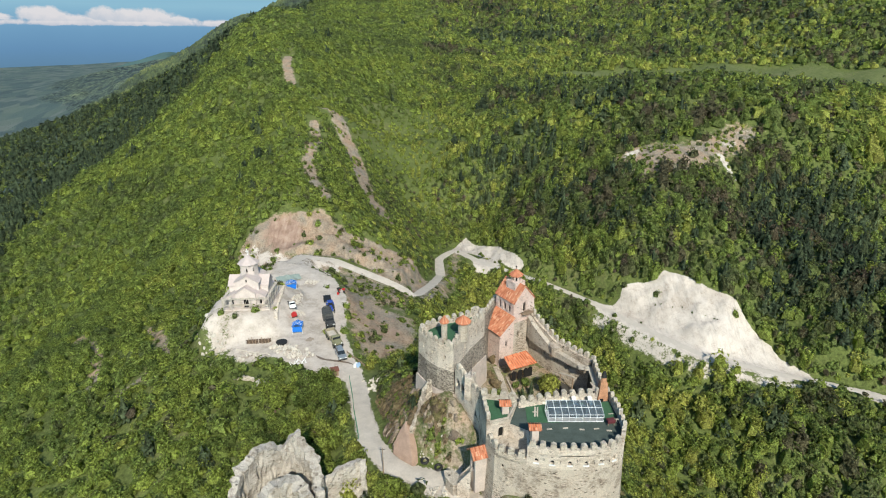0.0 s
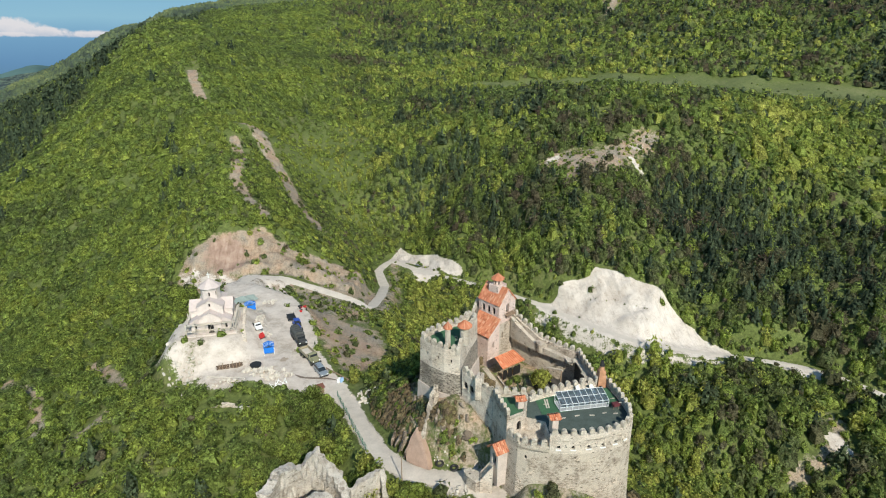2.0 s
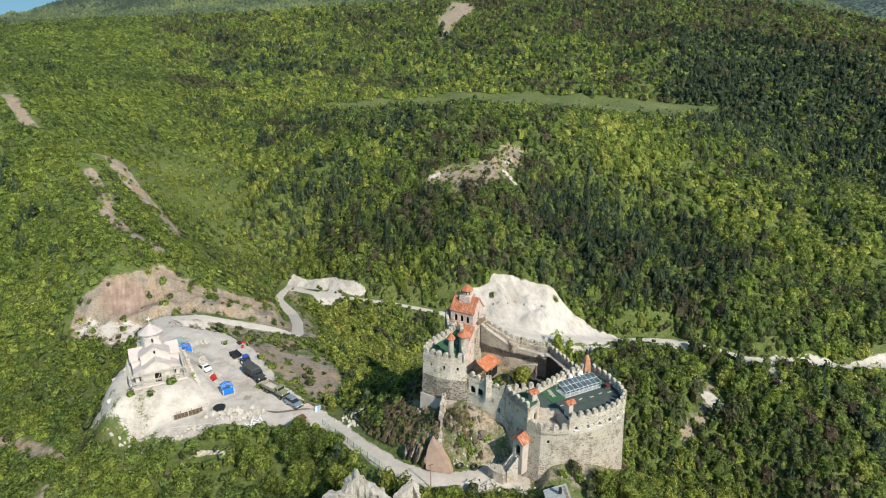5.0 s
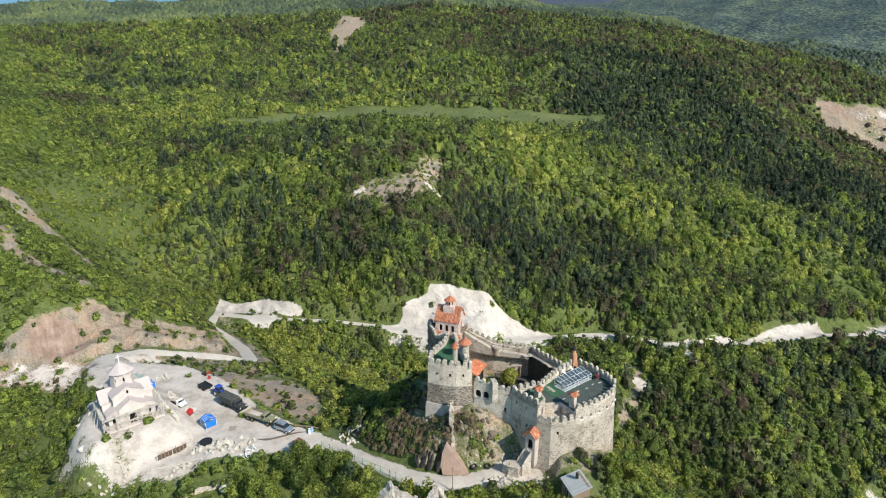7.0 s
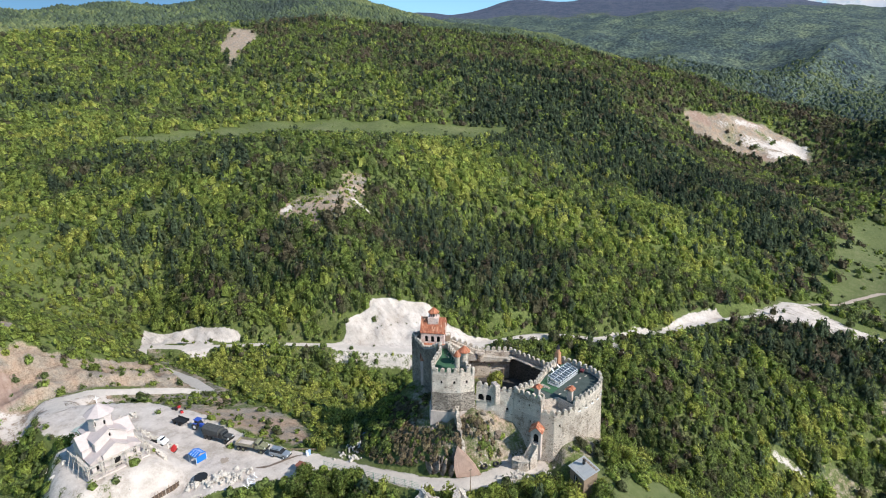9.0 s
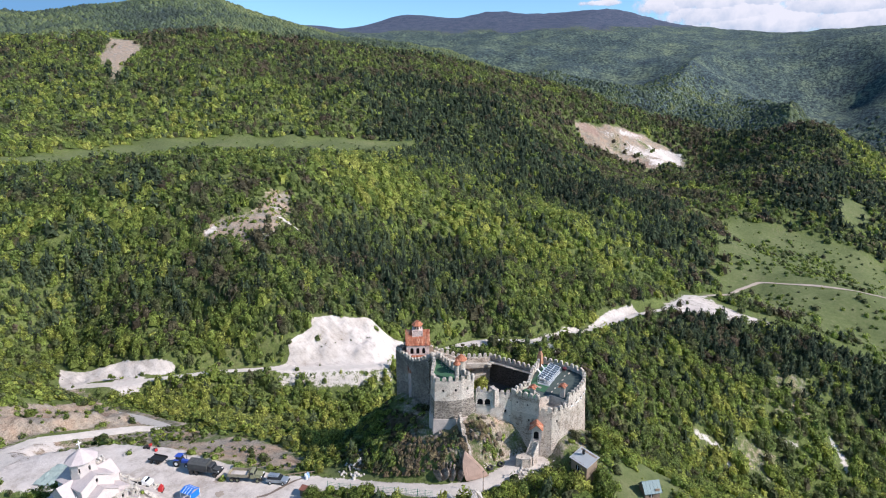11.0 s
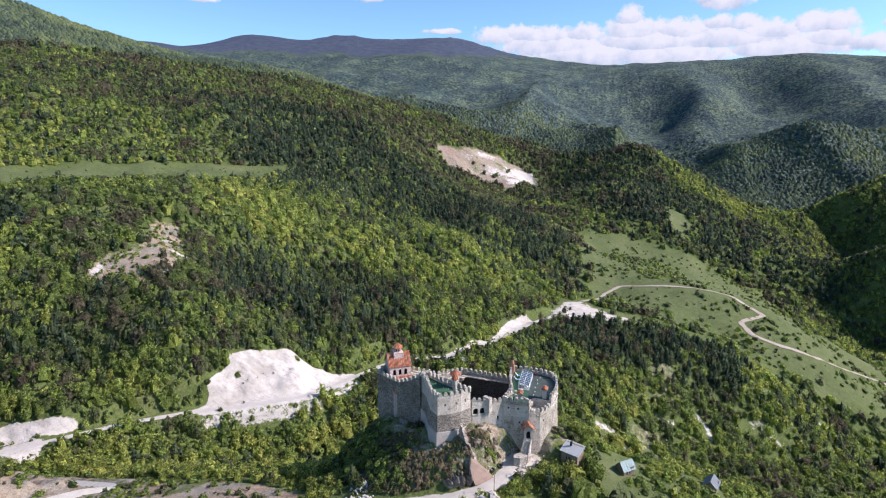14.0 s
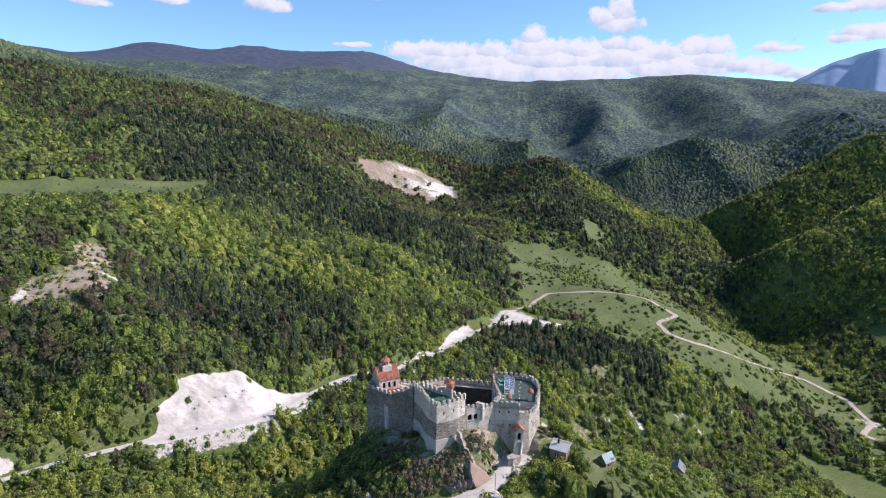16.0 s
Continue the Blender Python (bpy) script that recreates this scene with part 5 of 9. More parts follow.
def merlon_mesh(width, thick, height):
    """One rounded merlon with a soft, worn head."""
    bm = fresh()
    r = width / 2
    ring = [(-r, -0.25), (r, -0.25), (r, height - r * 0.8)] + [(r * math.cos(k * math.pi / 5), height - r * 0.8 + 0.8 * r * math.sin(k * math.pi / 5)) for k in range(1, 5)] + [(-r, height - r * 0.8)]
    a = [bm.verts.new((x, -thick / 2, z)) for x, z in ring]
    b = [bm.verts.new((x, thick / 2, z)) for x, z in ring]
    n = len(ring)
    for i in range(n):
        bm.faces.new((a[i], a[(i + 1) % n], b[(i + 1) % n], b[i]))
    bm.faces.new(a)
    bm.faces.new(b[::-1])
    bmesh.ops.recalc_face_normals(bm, faces=bm.faces)
    me = bpy.data.meshes.new("merlon")
    bm.to_mesh(me)
    bm.free()
    me.materials.append(MAT["cap"])
    return me


MERLON = merlon_mesh(0.80, 0.52, 1.0)
MERLON_RNG = random.Random(4)


def merlons(line, parent, inset=0.28, gap=1.32):
    """A row of merlons along (x, y, top of parapet), a little inside the line."""
    pts = [Vector(p) for p in line]
    length = [0.0]
    for a, b in zip(pts, pts[1:]):
        length.append(length[-1] + (b.xy - a.xy).length)
    n = max(1, round(length[-1] / gap))
    for k in range(n):
        s = (k + 0.5) * length[-1] / n
        i = max(j for j in range(len(length) - 1) if length[j] <= s)
        f = (s - length[i]) / (length[i + 1] - length[i])
        p = pts[i].lerp(pts[i + 1], f)
        t = (pts[i + 1].xy - pts[i].xy).normalized()
        ob = new("merlon", MERLON)
        ob.parent = parent
        h = MERLON_RNG.uniform(0.9, 1.08)
        ob.matrix_basis = pose(p.x - t.y * inset, p.y + t.x * inset, p.z, 0, MERLON_RNG.uniform(-1.5, 1.5), math.degrees(math.atan2(t.y, t.x))) @ Matrix.Diagonal((MERLON_RNG.uniform(0.92, 1.06), 1, h, 1))


def slab(name, poly, z, mat, parent, label="", thick=0.12):
    return part(name, prism(fresh(), poly, poly, z - thick, z), mat, parent, label)


def tiled_roof(name, a, b, c, d, mat, parent, label="", gap=0.29, thick=0.16):
    """A tiled slope: a, b along the ridge, d, c along the eave; rolls of cover tiles run down it."""
    a, b, c, d = (Vector(p) for p in (a, b, c, d))
    n = (b - a).cross(d - a).normalized()
    if n.z < 0:
        n = -n
    bm = fresh()
    lo = [bm.verts.new(p - n * thick) for p in (a, b, c, d)]
    hi = [bm.verts.new(p) for p in (a, b, c, d)]
    for i in range(4):
        bm.faces.new((lo[i], lo[(i + 1) % 4], hi[(i + 1) % 4], hi[i]))
    bm.faces.new(hi)
    bm.faces.new(lo[::-1])
    roof = part(name, bm, mat, parent, label)
    count = max(2, int(max((b - a).length, (c - d).length) / gap))
    rows = max(2, int((d - a).length / 0.55))
    bm = fresh()
    for k in range(count + 1):
        p, q = a.lerp(b, k / count), d.lerp(c, k / count)
        side = (b - a).normalized() if (b - a).length > 0.05 else (c - d).normalized()
        for r in range(rows):
            u, v = p.lerp(q, r / rows), p.lerp(q, min(1.0, (r + 1.06) / rows))
            w0, w1 = 0.095, 0.125
            ring0 = [bm.verts.new(u + side * x * w0 + n * h) for x, h in ((-1, 0.0), (-0.5, 0.085), (0.5, 0.085), (1, 0.0))]
            ring1 = [bm.verts.new(v + side * x * w1 + n * (h + 0.02)) for x, h in ((-1, 0.0), (-0.5, 0.105), (0.5, 0.105), (1, 0.0))]
            for i in range(3):
                bm.faces.new((ring0[i], ring0[i + 1], ring1[i + 1], ring1[i]))
            bm.faces.new(ring1)
    rolls = part("cover_tiles", bm, TILE_MIX, roof)
    tagged(rolls, kind="stuff")
    return roof


def tile_mix():
    """Fired clay, each tile its own shade from pale buff to deep red."""
    m, nt, b = material("clay_tile_mixed", 0.85, 0, 0.25)
    geo = nt.nodes.new("ShaderNodeNewGeometry")
    c = ramp(nt, geo.outputs["Random Per Island"], (0.0, (0.34, 0.12, 0.065)), (0.35, (0.50, 0.185, 0.10)), (0.7, (0.58, 0.26, 0.15)), (1.0, (0.66, 0.42, 0.28)))
    c = mix(nt, 0.5, c, mix(nt, 1.0, c, ramp(nt, noise_of(nt, geo.outputs["Position"], 1.1, 5.0), (0.3, 0.45), (0.7, 1.0)), "MULTIPLY"))
    nt.links.new(c, b.inputs["Base Color"])
    return m


TILE_MIX = tile_mix()


def cone_roof(name, c, r, z0, z1, sides, mat, parent, label=""):
    """A pointed many-sided roof with hip rolls and a thick eave."""
    bm = fresh()
    ring = [(c[0] + r * math.cos(2 * math.pi * k / sides), c[1] + r * math.sin(2 * math.pi * k / sides)) for k in range(sides)]
    e = [bm.verts.new((*p, z0)) for p in ring]
    f = [bm.verts.new((*p, z0 - 0.1)) for p in ring]
    tip = bm.verts.new((*c, z1))
    for i in range(sides):
        j = (i + 1) % sides
        bm.faces.new((e[i], e[j], tip))
        bm.faces.new((f[i], f[j], e[j], e[i]))
    bm.faces.new(f[::-1])
    ob = part(name, bm, mat, parent, label)
    bm = fresh()
    for i in range(sides):
        rod(bm, (*ring[i], z0 + 0.02), (*c, z1 + 0.03), 0.07, 5, 0.04)
        m = ((ring[i][0] + ring[(i + 1) % sides][0]) / 2, (ring[i][1] + ring[(i + 1) % sides][1]) / 2)
        rod(bm, (*m, z0 + 0.02), (*c, z1), 0.05, 5, 0.03)
    part("hip_tiles", bm, TILE_MIX, ob)
    return ob


# ---------------------------------------------------------------- castle
def add_corner_tower():
    t = thing("corner_tower", "tall pale stone castle tower with green terrace on a rock", "tower")
    poly = [(-4, 82), (-2.4, 79.3), (-0.8, 77.5), (1.6, 76), (2.7, 79), (4.4, 82.8), (7.2, 87.5), (6, 89), (3.3, 86.8), (0.6, 85.6), (-1.8, 84.3)]
    part("foundation", prism(fresh(), grown(poly, 0.75), grown(poly, 0.42), 0, 8.4), MAT["render"], t, "pale rendered battered foot")
    part("lower_wall", prism(fresh(), grown(poly, 0.25), grown(poly, 0.06), 7.5, 12.4), MAT["rubble_dark"], t, "dark rubble wall")
    up = part("upper_wall", prism(fresh(), grown(poly, 0.05), poly, 12.3, 15.9), MAT["rubble_pale"], t, "pale plastered stone wall")
    s = (-0.73, -0.68)
    openings(up, [(-3.1, 80.5, 14.2, 0.42, 0.75, -0.86, -0.5), (-1.6, 78.4, 14.2, 0.42, 0.75, *s), (0.3, 76.85, 14.2, 0.42, 0.75, -0.53, -0.85), (3.5, 80.9, 13.6, 0.5, 1.0, 0.9, -0.42), (5.6, 84.9, 14.2, 0.5, 1.0, 0.86, -0.51)], t, 1.0)
    ring = poly + poly[:1]
    bm = fresh()
    wall_run(bm, [(*p, 16.6) for p in ring], 0.5, 15.7)
    part("parapet", bm, MAT["rubble_pale"], t)
    slab("terrace_floor", grown(poly, -0.3), 15.98, MAT["turf"], t, "worn green carpet terrace")
    merlons([(*p, 16.55) for p in ring], t)
    for k in range(10):
        part("floor_board", box(fresh(), (0.8 + 0.5 * k + MERLON_RNG.uniform(-0.8, 0.8), 80.6 + 0.6 * k, 16.03), (0.5, 0.1, 0.05), 20), MAT["pale_wood"], t)
    for name, (x, y), r, top in (("round_chimney", (0.2, 79.2), 0.5, 19.5), ("stair_turret", (3.2, 79.9), 0.85, 19.2)):
        c = thing(name, "round whitewashed chimney with pointed clay cap" if r < 0.6 else "round stone stair turret with orange clay cap", "chimney" if r < 0.6 else "turret")
        part("shaft", rod(fresh(), (x, y, 15.9), (x, y, top), r, 16, r * 0.94), MAT["cap"], c, smooth_faces=False)
        part("collar", rod(fresh(), (x, y, top - 0.12), (x, y, top + 0.06), r * 1.25, 16), MAT["tile"], c)
        cone_roof("cap", (x, y), r * 1.5, top + 0.05, top + 1.1, 10, MAT["tile"], c, "pointed clay-tile cap")
    return t


def add_bastion():
    t = thing("bastion", "broad rounded stone bastion with merlons and roof terrace", "tower")
    main = [(10.8, 58.9), (12.6, 58.4), (15, 58), (18.5, 58), (21.5, 58.6), (23.6, 60), (24.6, 62.5), (24.9, 66), (24.7, 70), (10.8, 69.4), (9, 64.4), (11.4, 62.8)]
    wedge = [(5.9, 63.3), (6.9, 60.9), (8.6, 59.7), (10.8, 58.9), (11.4, 62.8), (9, 64.4)]
    west = [(5.4, 69.3), (5.6, 66), (5.9, 63.3), (9, 64.4), (10.8, 69.4)]
    outer = [(5.4, 69.3), (5.6, 66), (5.9, 63.3), (6.9, 60.9), (8.6, 59.7), (10.8, 58.9), (12.6, 58.4), (15, 58), (18.5, 58), (21.5, 58.6), (23.6, 60), (24.6, 62.5), (24.9, 66), (24.7, 70)]
    part("foundation", prism(fresh(), grown(outer, 0.8), grown(outer, 0.12), -8, 5.6), MAT["rubble"], t, "battered rubble foot")
    low = part("lower_wall", prism(fresh(), grown(outer, 0.12), outer, 5.5, 9.4), MAT["rubble"], t, "coursed rubble wall")
    openings(low, [(5.65, 65.4, 7.6, 0.4, 0.7, -1, -0.05), (7.8, 60.1, 7.8, 0.4, 0.7, -0.6, -0.8)], t, 0.9)
    up = part("upper_wall", prism(fresh(), main, main, 9.3, 11.6), MAT["rubble_pale"], t, "pale plastered stone wall")
    rows = [(x, y, 10.15, 0.46, 0.62, nx, -1) for x, y, nx in ((12.0, 58.53, -0.25), (14.0, 58.17, -0.15), (16.2, 58.0, 0), (18.3, 58.0, 0), (20.3, 58.35, 0.2), (22.1, 59.0, 0.5))]
    openings(up, rows, t, 0.9, MAT["white_metal"])
    for n, (x, y, *_r) in enumerate(rows):
        part("wall_lamp", rod(fresh(), (x + 0.9, y - 0.05, 11.0), (x + 0.9, y - 0.55, 10.75), 0.03, 5), MAT["iron"], t)
    wall = part("west_block", prism(fresh(), west, west, 9.3, 12.35), MAT["rubble_pale"], t, "pale raised terrace block")
    openings(wall, [(5.5, 68, 11.0, 0.4, 0.65, -1, -0.03), (5.62, 65.8, 11.0, 0.4, 0.65, -1, -0.05), (8.0, 64.0, 9.7, 0.8, 1.7, 0.33, -0.94)], t, 0.9)
    part("corner_block", prism(fresh(), wedge, wedge, 9.3, 9.62), MAT["rubble"], t)
    slab("terrace_floor", grown(main, -0.2), 11.72, MAT["felt"], t, "dark roof felt terrace floor")
    green = [(11.6, 64.4), (24.0, 64.9), (24.2, 69.2), (11.8, 68.4)]
    slab("green_carpet", green, 11.78, MAT["turf"], t, "green carpet strip", 0.05)
    slab("upper_terrace_floor", grown(west, -0.35), 12.42, MAT["turf"], t, "green carpet on the raised terrace")
    front = [(10.8, 58.9), (12.6, 58.4), (15, 58), (18.5, 58), (21.5, 58.6), (23.6, 60), (24.6, 62.5), (24.9, 66), (24.7, 70)]
    part("parapet", wall_run(fresh(), [(*p, 12.4) for p in front], 0.5, 11.5), MAT["rubble_pale"], t)
    merlons([(*p, 12.35) for p in front], t)
    corner = [(5.9, 63.3), (6.9, 60.9), (8.6, 59.7), (10.8, 58.9)]
    part("corner_parapet", wall_run(fresh(), [(*p, 10.35) for p in corner], 0.5, 9.2), MAT["rubble"], t)
    merlons([(*p, 10.3) for p in corner], t)
    side = [(5.4, 69.3), (5.6, 66), (5.9, 63.3)]
    part("side_parapet", wall_run(fresh(), [(*p, 13.0) for p in side], 0.45, 12.2), MAT["rubble"], t)
    merlons([(*p, 12.95) for p in side], t)
    rim = [(5.9, 63.3), (9, 64.4), (10.6, 68.0)]
    part("terrace_kerb", wall_run(fresh(), [(*p, 12.62) for p in rim], 0.3, 12.2), MAT["cap"], t, "whitened kerb")
    back = [(24.6, 70.6), (17.5, 69.9), (12.5, 68.6), (10.7, 68.2)]
    part("rear_parapet", wall_run(fresh(), [(*p, 12.5) for p in back], 0.5, 3.0), MAT["rubble_pale"], t)
    merlons([(*p, 12.45) for p in back], t, 0.25)
    rear = [(10.6, 68.3), (8.0, 69.0), (5.4, 69.5)]
    part("upper_rear_parapet", wall_run(fresh(), [(*p, 13.1) for p in rear], 0.45, 9), MAT["cap"], t)
    merlons([(*p, 13.05) for p in rear], t, 0.22)
    for x, y in ((12.6, 63.2), (14.4, 63.1), (16.6, 63.3), (18.8, 63.0), (20.8, 63.2), (22.4, 62.8), (13.0, 66.8), (23.6, 66.4)):
        part("floor_patch", box(fresh(), (x, y, 11.76), (0.7, 0.22, 0.06), MERLON_RNG.uniform(-10, 10)), MAT["cap"], t, "pale patch")
    # small roofed chimneys
    for (x, y), z, h in (((11.9, 60.6), 11.7, 2.6), ((8.6, 65.9), 12.4, 1.75)):
        c = thing("roof_chimney", "square plastered chimney under a small orange gable", "chimney", "roof chimneys")
        part("stack", box(fresh(), (x, y, z + h * 0.4), (0.95, 0.95, h * 0.8), 8), MAT["render"], c)
        tiled_roof("cap", (x - 0.75, y, z + h + 0.2), (x + 0.75, y, z + h + 0.2), (x + 0.75, y - 0.75, z + h - 0.25), (x - 0.75, y - 0.75, z + h - 0.25), MAT["orange"], c, "orange clay gable")
        tiled_roof("cap", (x - 0.75, y, z + h + 0.2), (x + 0.75, y, z + h + 0.2), (x + 0.75, y + 0.75, z + h - 0.25), (x - 0.75, y + 0.75, z + h - 0.25), MAT["orange"], c)
    return t


def add_brick_chimney():
    c = thing("brick_chimney", "tall rust-streaked brick chimney with a black cowl", "chimney")
    x, y = 23.3, 70.1
    rust = plain("rusty_brick", (0.40, 0.21, 0.12), 0.9, 0, 0.55, 1.4)
    part("stack", prism(fresh(), grown([(x - .9, y - .8), (x + .9, y - .8), (x + .9, y + .8), (x - .9, y + .8)], 0), grown([(x - .5, y - .45), (x + .5, y - .45), (x + .5, y + .45), (x - .5, y + .45)], 0), 9.5, 14.6), rust, c, "tapering rust-stained brick stack")
    part("neck", rod(fresh(), (x, y, 14.4), (x, y, 15.5), 0.5, 12, 0.36), rust, c)
    part("cowl", rod(fresh(), (x, y, 15.4), (x, y, 16.3), 0.42, 10, 0.2), MAT["iron"], c, "sooty black cowl")
    part("vent", box(fresh(), (x - 0.25, y - 0.72, 11.9), (0.4, 0.3, 0.4)), MAT["dark"], c)


def add_curtain_walls():
    w = thing("curtain_wall", "pale plastered curtain wall with two arched windows", "castle wall")
    line = [(1.9, 75.7, 13.6), (3.3, 72.9, 12.9), (5.4, 69.3, 12.7)]
    body = part("wall", wall_run(fresh(), line, 1.1, 3.0), MAT["rubble_pale"], w)
    n = (-0.88, -0.47)
    openings(body, [(2.35, 74.9, 10.3, 1.15, 1.55, *n), (3.05, 73.55, 10.3, 1.15, 1.55, *n), (4.9, 70.3, 8.6, 0.5, 0.8, *n)], w, 1.0, MAT["cap"])
    merlons([(x, y, z - 0.05) for x, y, z in line], w)
    part("pier", box(fresh(), (4.1, 72.6, 12.2), (1.0, 2.0, 3.9), -28, 0.04), MAT["rubble_pale"], w, "plastered pier")
    part("pole", rod(fresh(), (4.2, 72.4, 14.1), (4.2, 72.4, 15.6), 0.05, 6), MAT["iron"], w)
    e = thing("curtain_wall", "long sloping stone curtain wall with merlons above the gorge", "castle wall")
    line = [(24.9, 70.2, 9.4), (25.6, 77, 9.4), (26, 84.2, 9.5), (20.9, 90.3, 9.9), (18.4, 94.4, 11.6), (17.3, 97, 12.4)]
    # The court side's shade is put into this lower wall's dark stone.
    part("lower_wall", wall_run(fresh(), [(x, y, z - 1.0) for x, y, z in line[:3]], 0.9, -12), MAT["shade_stone"], e, "stone wall darkened for the court's shade")
    part("parapet", wall_run(fresh(), line[:3], 0.5, 8.35), MAT["rubble"], e)
    part("wall_walk", wall_run(fresh(), [(24.45, 70.4, 8.52), (25.12, 77, 8.52), (25.5, 83.9, 8.6)], 0.8, 8.3), MAT["cap"], e, "pale stone wall walk")
    body = part("wall", wall_run(fresh(), line[2:], 0.9, -12), MAT["rubble"], e)
    openings(body, [(22.6, 88.1, 5.5, 0.5, 0.9, -0.77, -0.64), (19.6, 92.3, 6.0, 0.5, 0.9, -0.85, -0.5)], e, 2.6)
    merlons([(x, y, z - 0.05) for x, y, z in line], e)
    part("wall_walk", wall_run(fresh(), [(24.9, 83.6, 8.4), (20.1, 89.6, 8.9), (17.7, 93.8, 10.9), (16.9, 96, 11.9)], 0.9, 7.6), MAT["cap"], e, "pale stone wall walk")
    part("half_turret", rod(fresh(), (20.3, 89.0, 7.6), (20.3, 89.0, 9.6), 0.9, 14, 1.15), MAT["rubble"], e, "small corbelled half-round turret")
    n = thing("curtain_wall", "high dark stone curtain wall with merlons", "castle wall")
    line = [(17.6, 97.3, 12.6), (16.6, 101.6, 12.9), (10.6, 102.2, 13.3), (7.8, 95.6, 12.9), (6.3, 92, 14.6), (5.2, 89.2, 16.4)]
    part("wall", wall_run(fresh(), line, 1.0, -5), MAT["rubble_dark"], n)
    merlons([(x, y, z - 0.05) for x, y, z in line], n)


def add_keep():
    k = thing("keep", "rose stone chapel keep with tiled gable roof and lantern", "building")
    nw, sw, se = Vector((10.2, 98.7)), Vector((13.1, 94.1)), Vector((17.3, 97.0))
    ne = nw + se - sw
    poly = [tuple(p) for p in (nw, sw, se, ne)]
    part("lower_wall", prism(fresh(), grown(poly, 0.18), grown(poly, 0.06), 0, 11.2), MAT["rubble"], k, "grey-buff stone lower storey")
    apex_s, apex_n = (sw + se) / 2, (nw + ne) / 2
    bm = fresh()
    lo = [bm.verts.new((*p, 11.1)) for p in (nw, sw, se, ne)]
    hi = [bm.verts.new((*p, 15.2)) for p in (nw, sw, se, ne)]
    a, b = bm.verts.new((*apex_s, 18.1)), bm.verts.new((*apex_n, 18.1))
    for q in ((lo[0], lo[1], hi[1], hi[0]), (lo[2], lo[3], hi[3], hi[2]), (lo[1], lo[2], hi[2], a, hi[1]), (lo[3], lo[0], hi[0], b, hi[3]), (hi[0], hi[1], a, b), (hi[2], hi[3], b, a), tuple(lo[::-1])):
        bm.faces.new(q)
    up = part("upper_wall", bm, MAT["keep_stone"], k, "rose-coloured stone upper storey")
    u, v = (sw - nw).normalized(), (se - sw).normalized()
    rows = [(*(nw + u * s), 13.0, 0.75, 1.6, -v.x, -v.y) for s in (1.3, 2.7, 4.1)]
    rows += [(*(sw + v * 2.7), 13.0, 0.8, 2.0, u.x, u.y), (*(se - u * 2.5), 13.2, 0.7, 1.4, v.x, v.y)]
    openings(up, rows, k, 1.0)
    low_rows = [(*(sw + v * 1.2), 8.2, 0.5, 1.2, u.x, u.y), (*(sw + v * 3.6), 6.2, 0.5, 1.2, u.x, u.y)]
    openings(k.children[0], low_rows, k, 1.2)
    o = 0.12
    for side, (p, q) in ((-1, (nw, sw)), (1, (ne, se))):
        e0, e1 = p - u * o + v * side * o, q + u * o + v * side * o
        r0, r1 = apex_n - u * o, apex_s + u * o
        tiled_roof("roof", (*r0, 18.3), (*r1, 18.3), (*e1, 15.25), (*e0, 15.25), MAT["tile"], k, "clay barrel-tile roof")
    c = (apex_s + apex_n) / 2
    part("plinth", box(fresh(), (*c, 17.7), (2.5, 2.5, 1.6), math.degrees(math.atan2(v.y, v.x))), MAT["keep_stone"], k, "square lantern base")
    drum = part("drum", rod(fresh(), (*c, 18.2), (*c, 19.6), 1.0, 8), MAT["keep_stone"], k, "eight-sided lantern drum")
    wins = []
    for j in range(8):
        an = math.radians(22.5 + 45 * j + 22.5)
        wins.append((c.x + 0.93 * math.cos(an), c.y + 0.93 * math.sin(an), 18.6, 0.32, 0.8, math.cos(an), math.sin(an)))
    openings(drum, wins, k, 0.5)
    cone_roof("lantern_roof", tuple(c), 1.35, 19.6, 20.75, 8, MAT["tile"], k, "pointed clay-tile lantern roof")
    part("finial", rod(rod(fresh(), (*c, 20.7), (*c, 21.4), 0.04, 5), (c.x - 0.2, c.y, 21.2), (c.x + 0.2, c.y, 21.2), 0.035, 5), MAT["iron"], k)
    # balcony on the south gable
    m = sw + v * 2.9 + u * 0.55
    turn = math.degrees(math.atan2(v.y, v.x))
    part("balcony", box(fresh(), (*m, 12.9), (2.4, 1.1, 0.14), turn), MAT["wood"], k, "brown timber balcony")
    bm = fresh()
    for j in range(9):
        p = m + v * (-1.15 + 0.288 * j) + u * 0.5
        rod(bm, (*p, 12.95), (*p, 13.85), 0.035, 5)
    rod(bm, (*(m - v * 1.2 + u * 0.5), 13.85), (*(m + v * 1.2 + u * 0.5), 13.85), 0.05, 5)
    for s in (-1.2, 1.2):
        rod(bm, (*(m + v * s + u * 0.5), 13.85), (*(m + v * s - u * 0.5), 13.85), 0.05, 5)
    part("balcony_rail", bm, MAT["wood"], k)
    # lean-to against the west side
    l = thing("lean_to", "stone lean-to with steep clay-tile roof beside the keep", "building")
    p0, p1 = nw + u * 0.3, sw + u * 0.3
    q0, q1 = p0 - v * 3.3, p1 - v * 3.4
    bm = fresh()
    prism(bm, [tuple(p) for p in (p0, q0, q1, p1)], [tuple(p) for p in (p0, q0, q1, p1)], 1, [12.4, 9.9, 9.9, 12.4])
    body = part("wall", bm, MAT["keep_stone"], l)
    openings(body, [(*((q1 + p1) / 2), 7.0, 0.5, 1.3, u.x, u.y)], l, 0.8)
    tiled_roof("roof", (*p0, 12.75), (*(p1 + u * 0.3), 12.75), (*(q1 + u * 0.3 - v * 0.3), 9.95), (*(q0 - v * 0.3), 9.95), MAT["tile"], l, "clay barrel-tile slope")
    return k


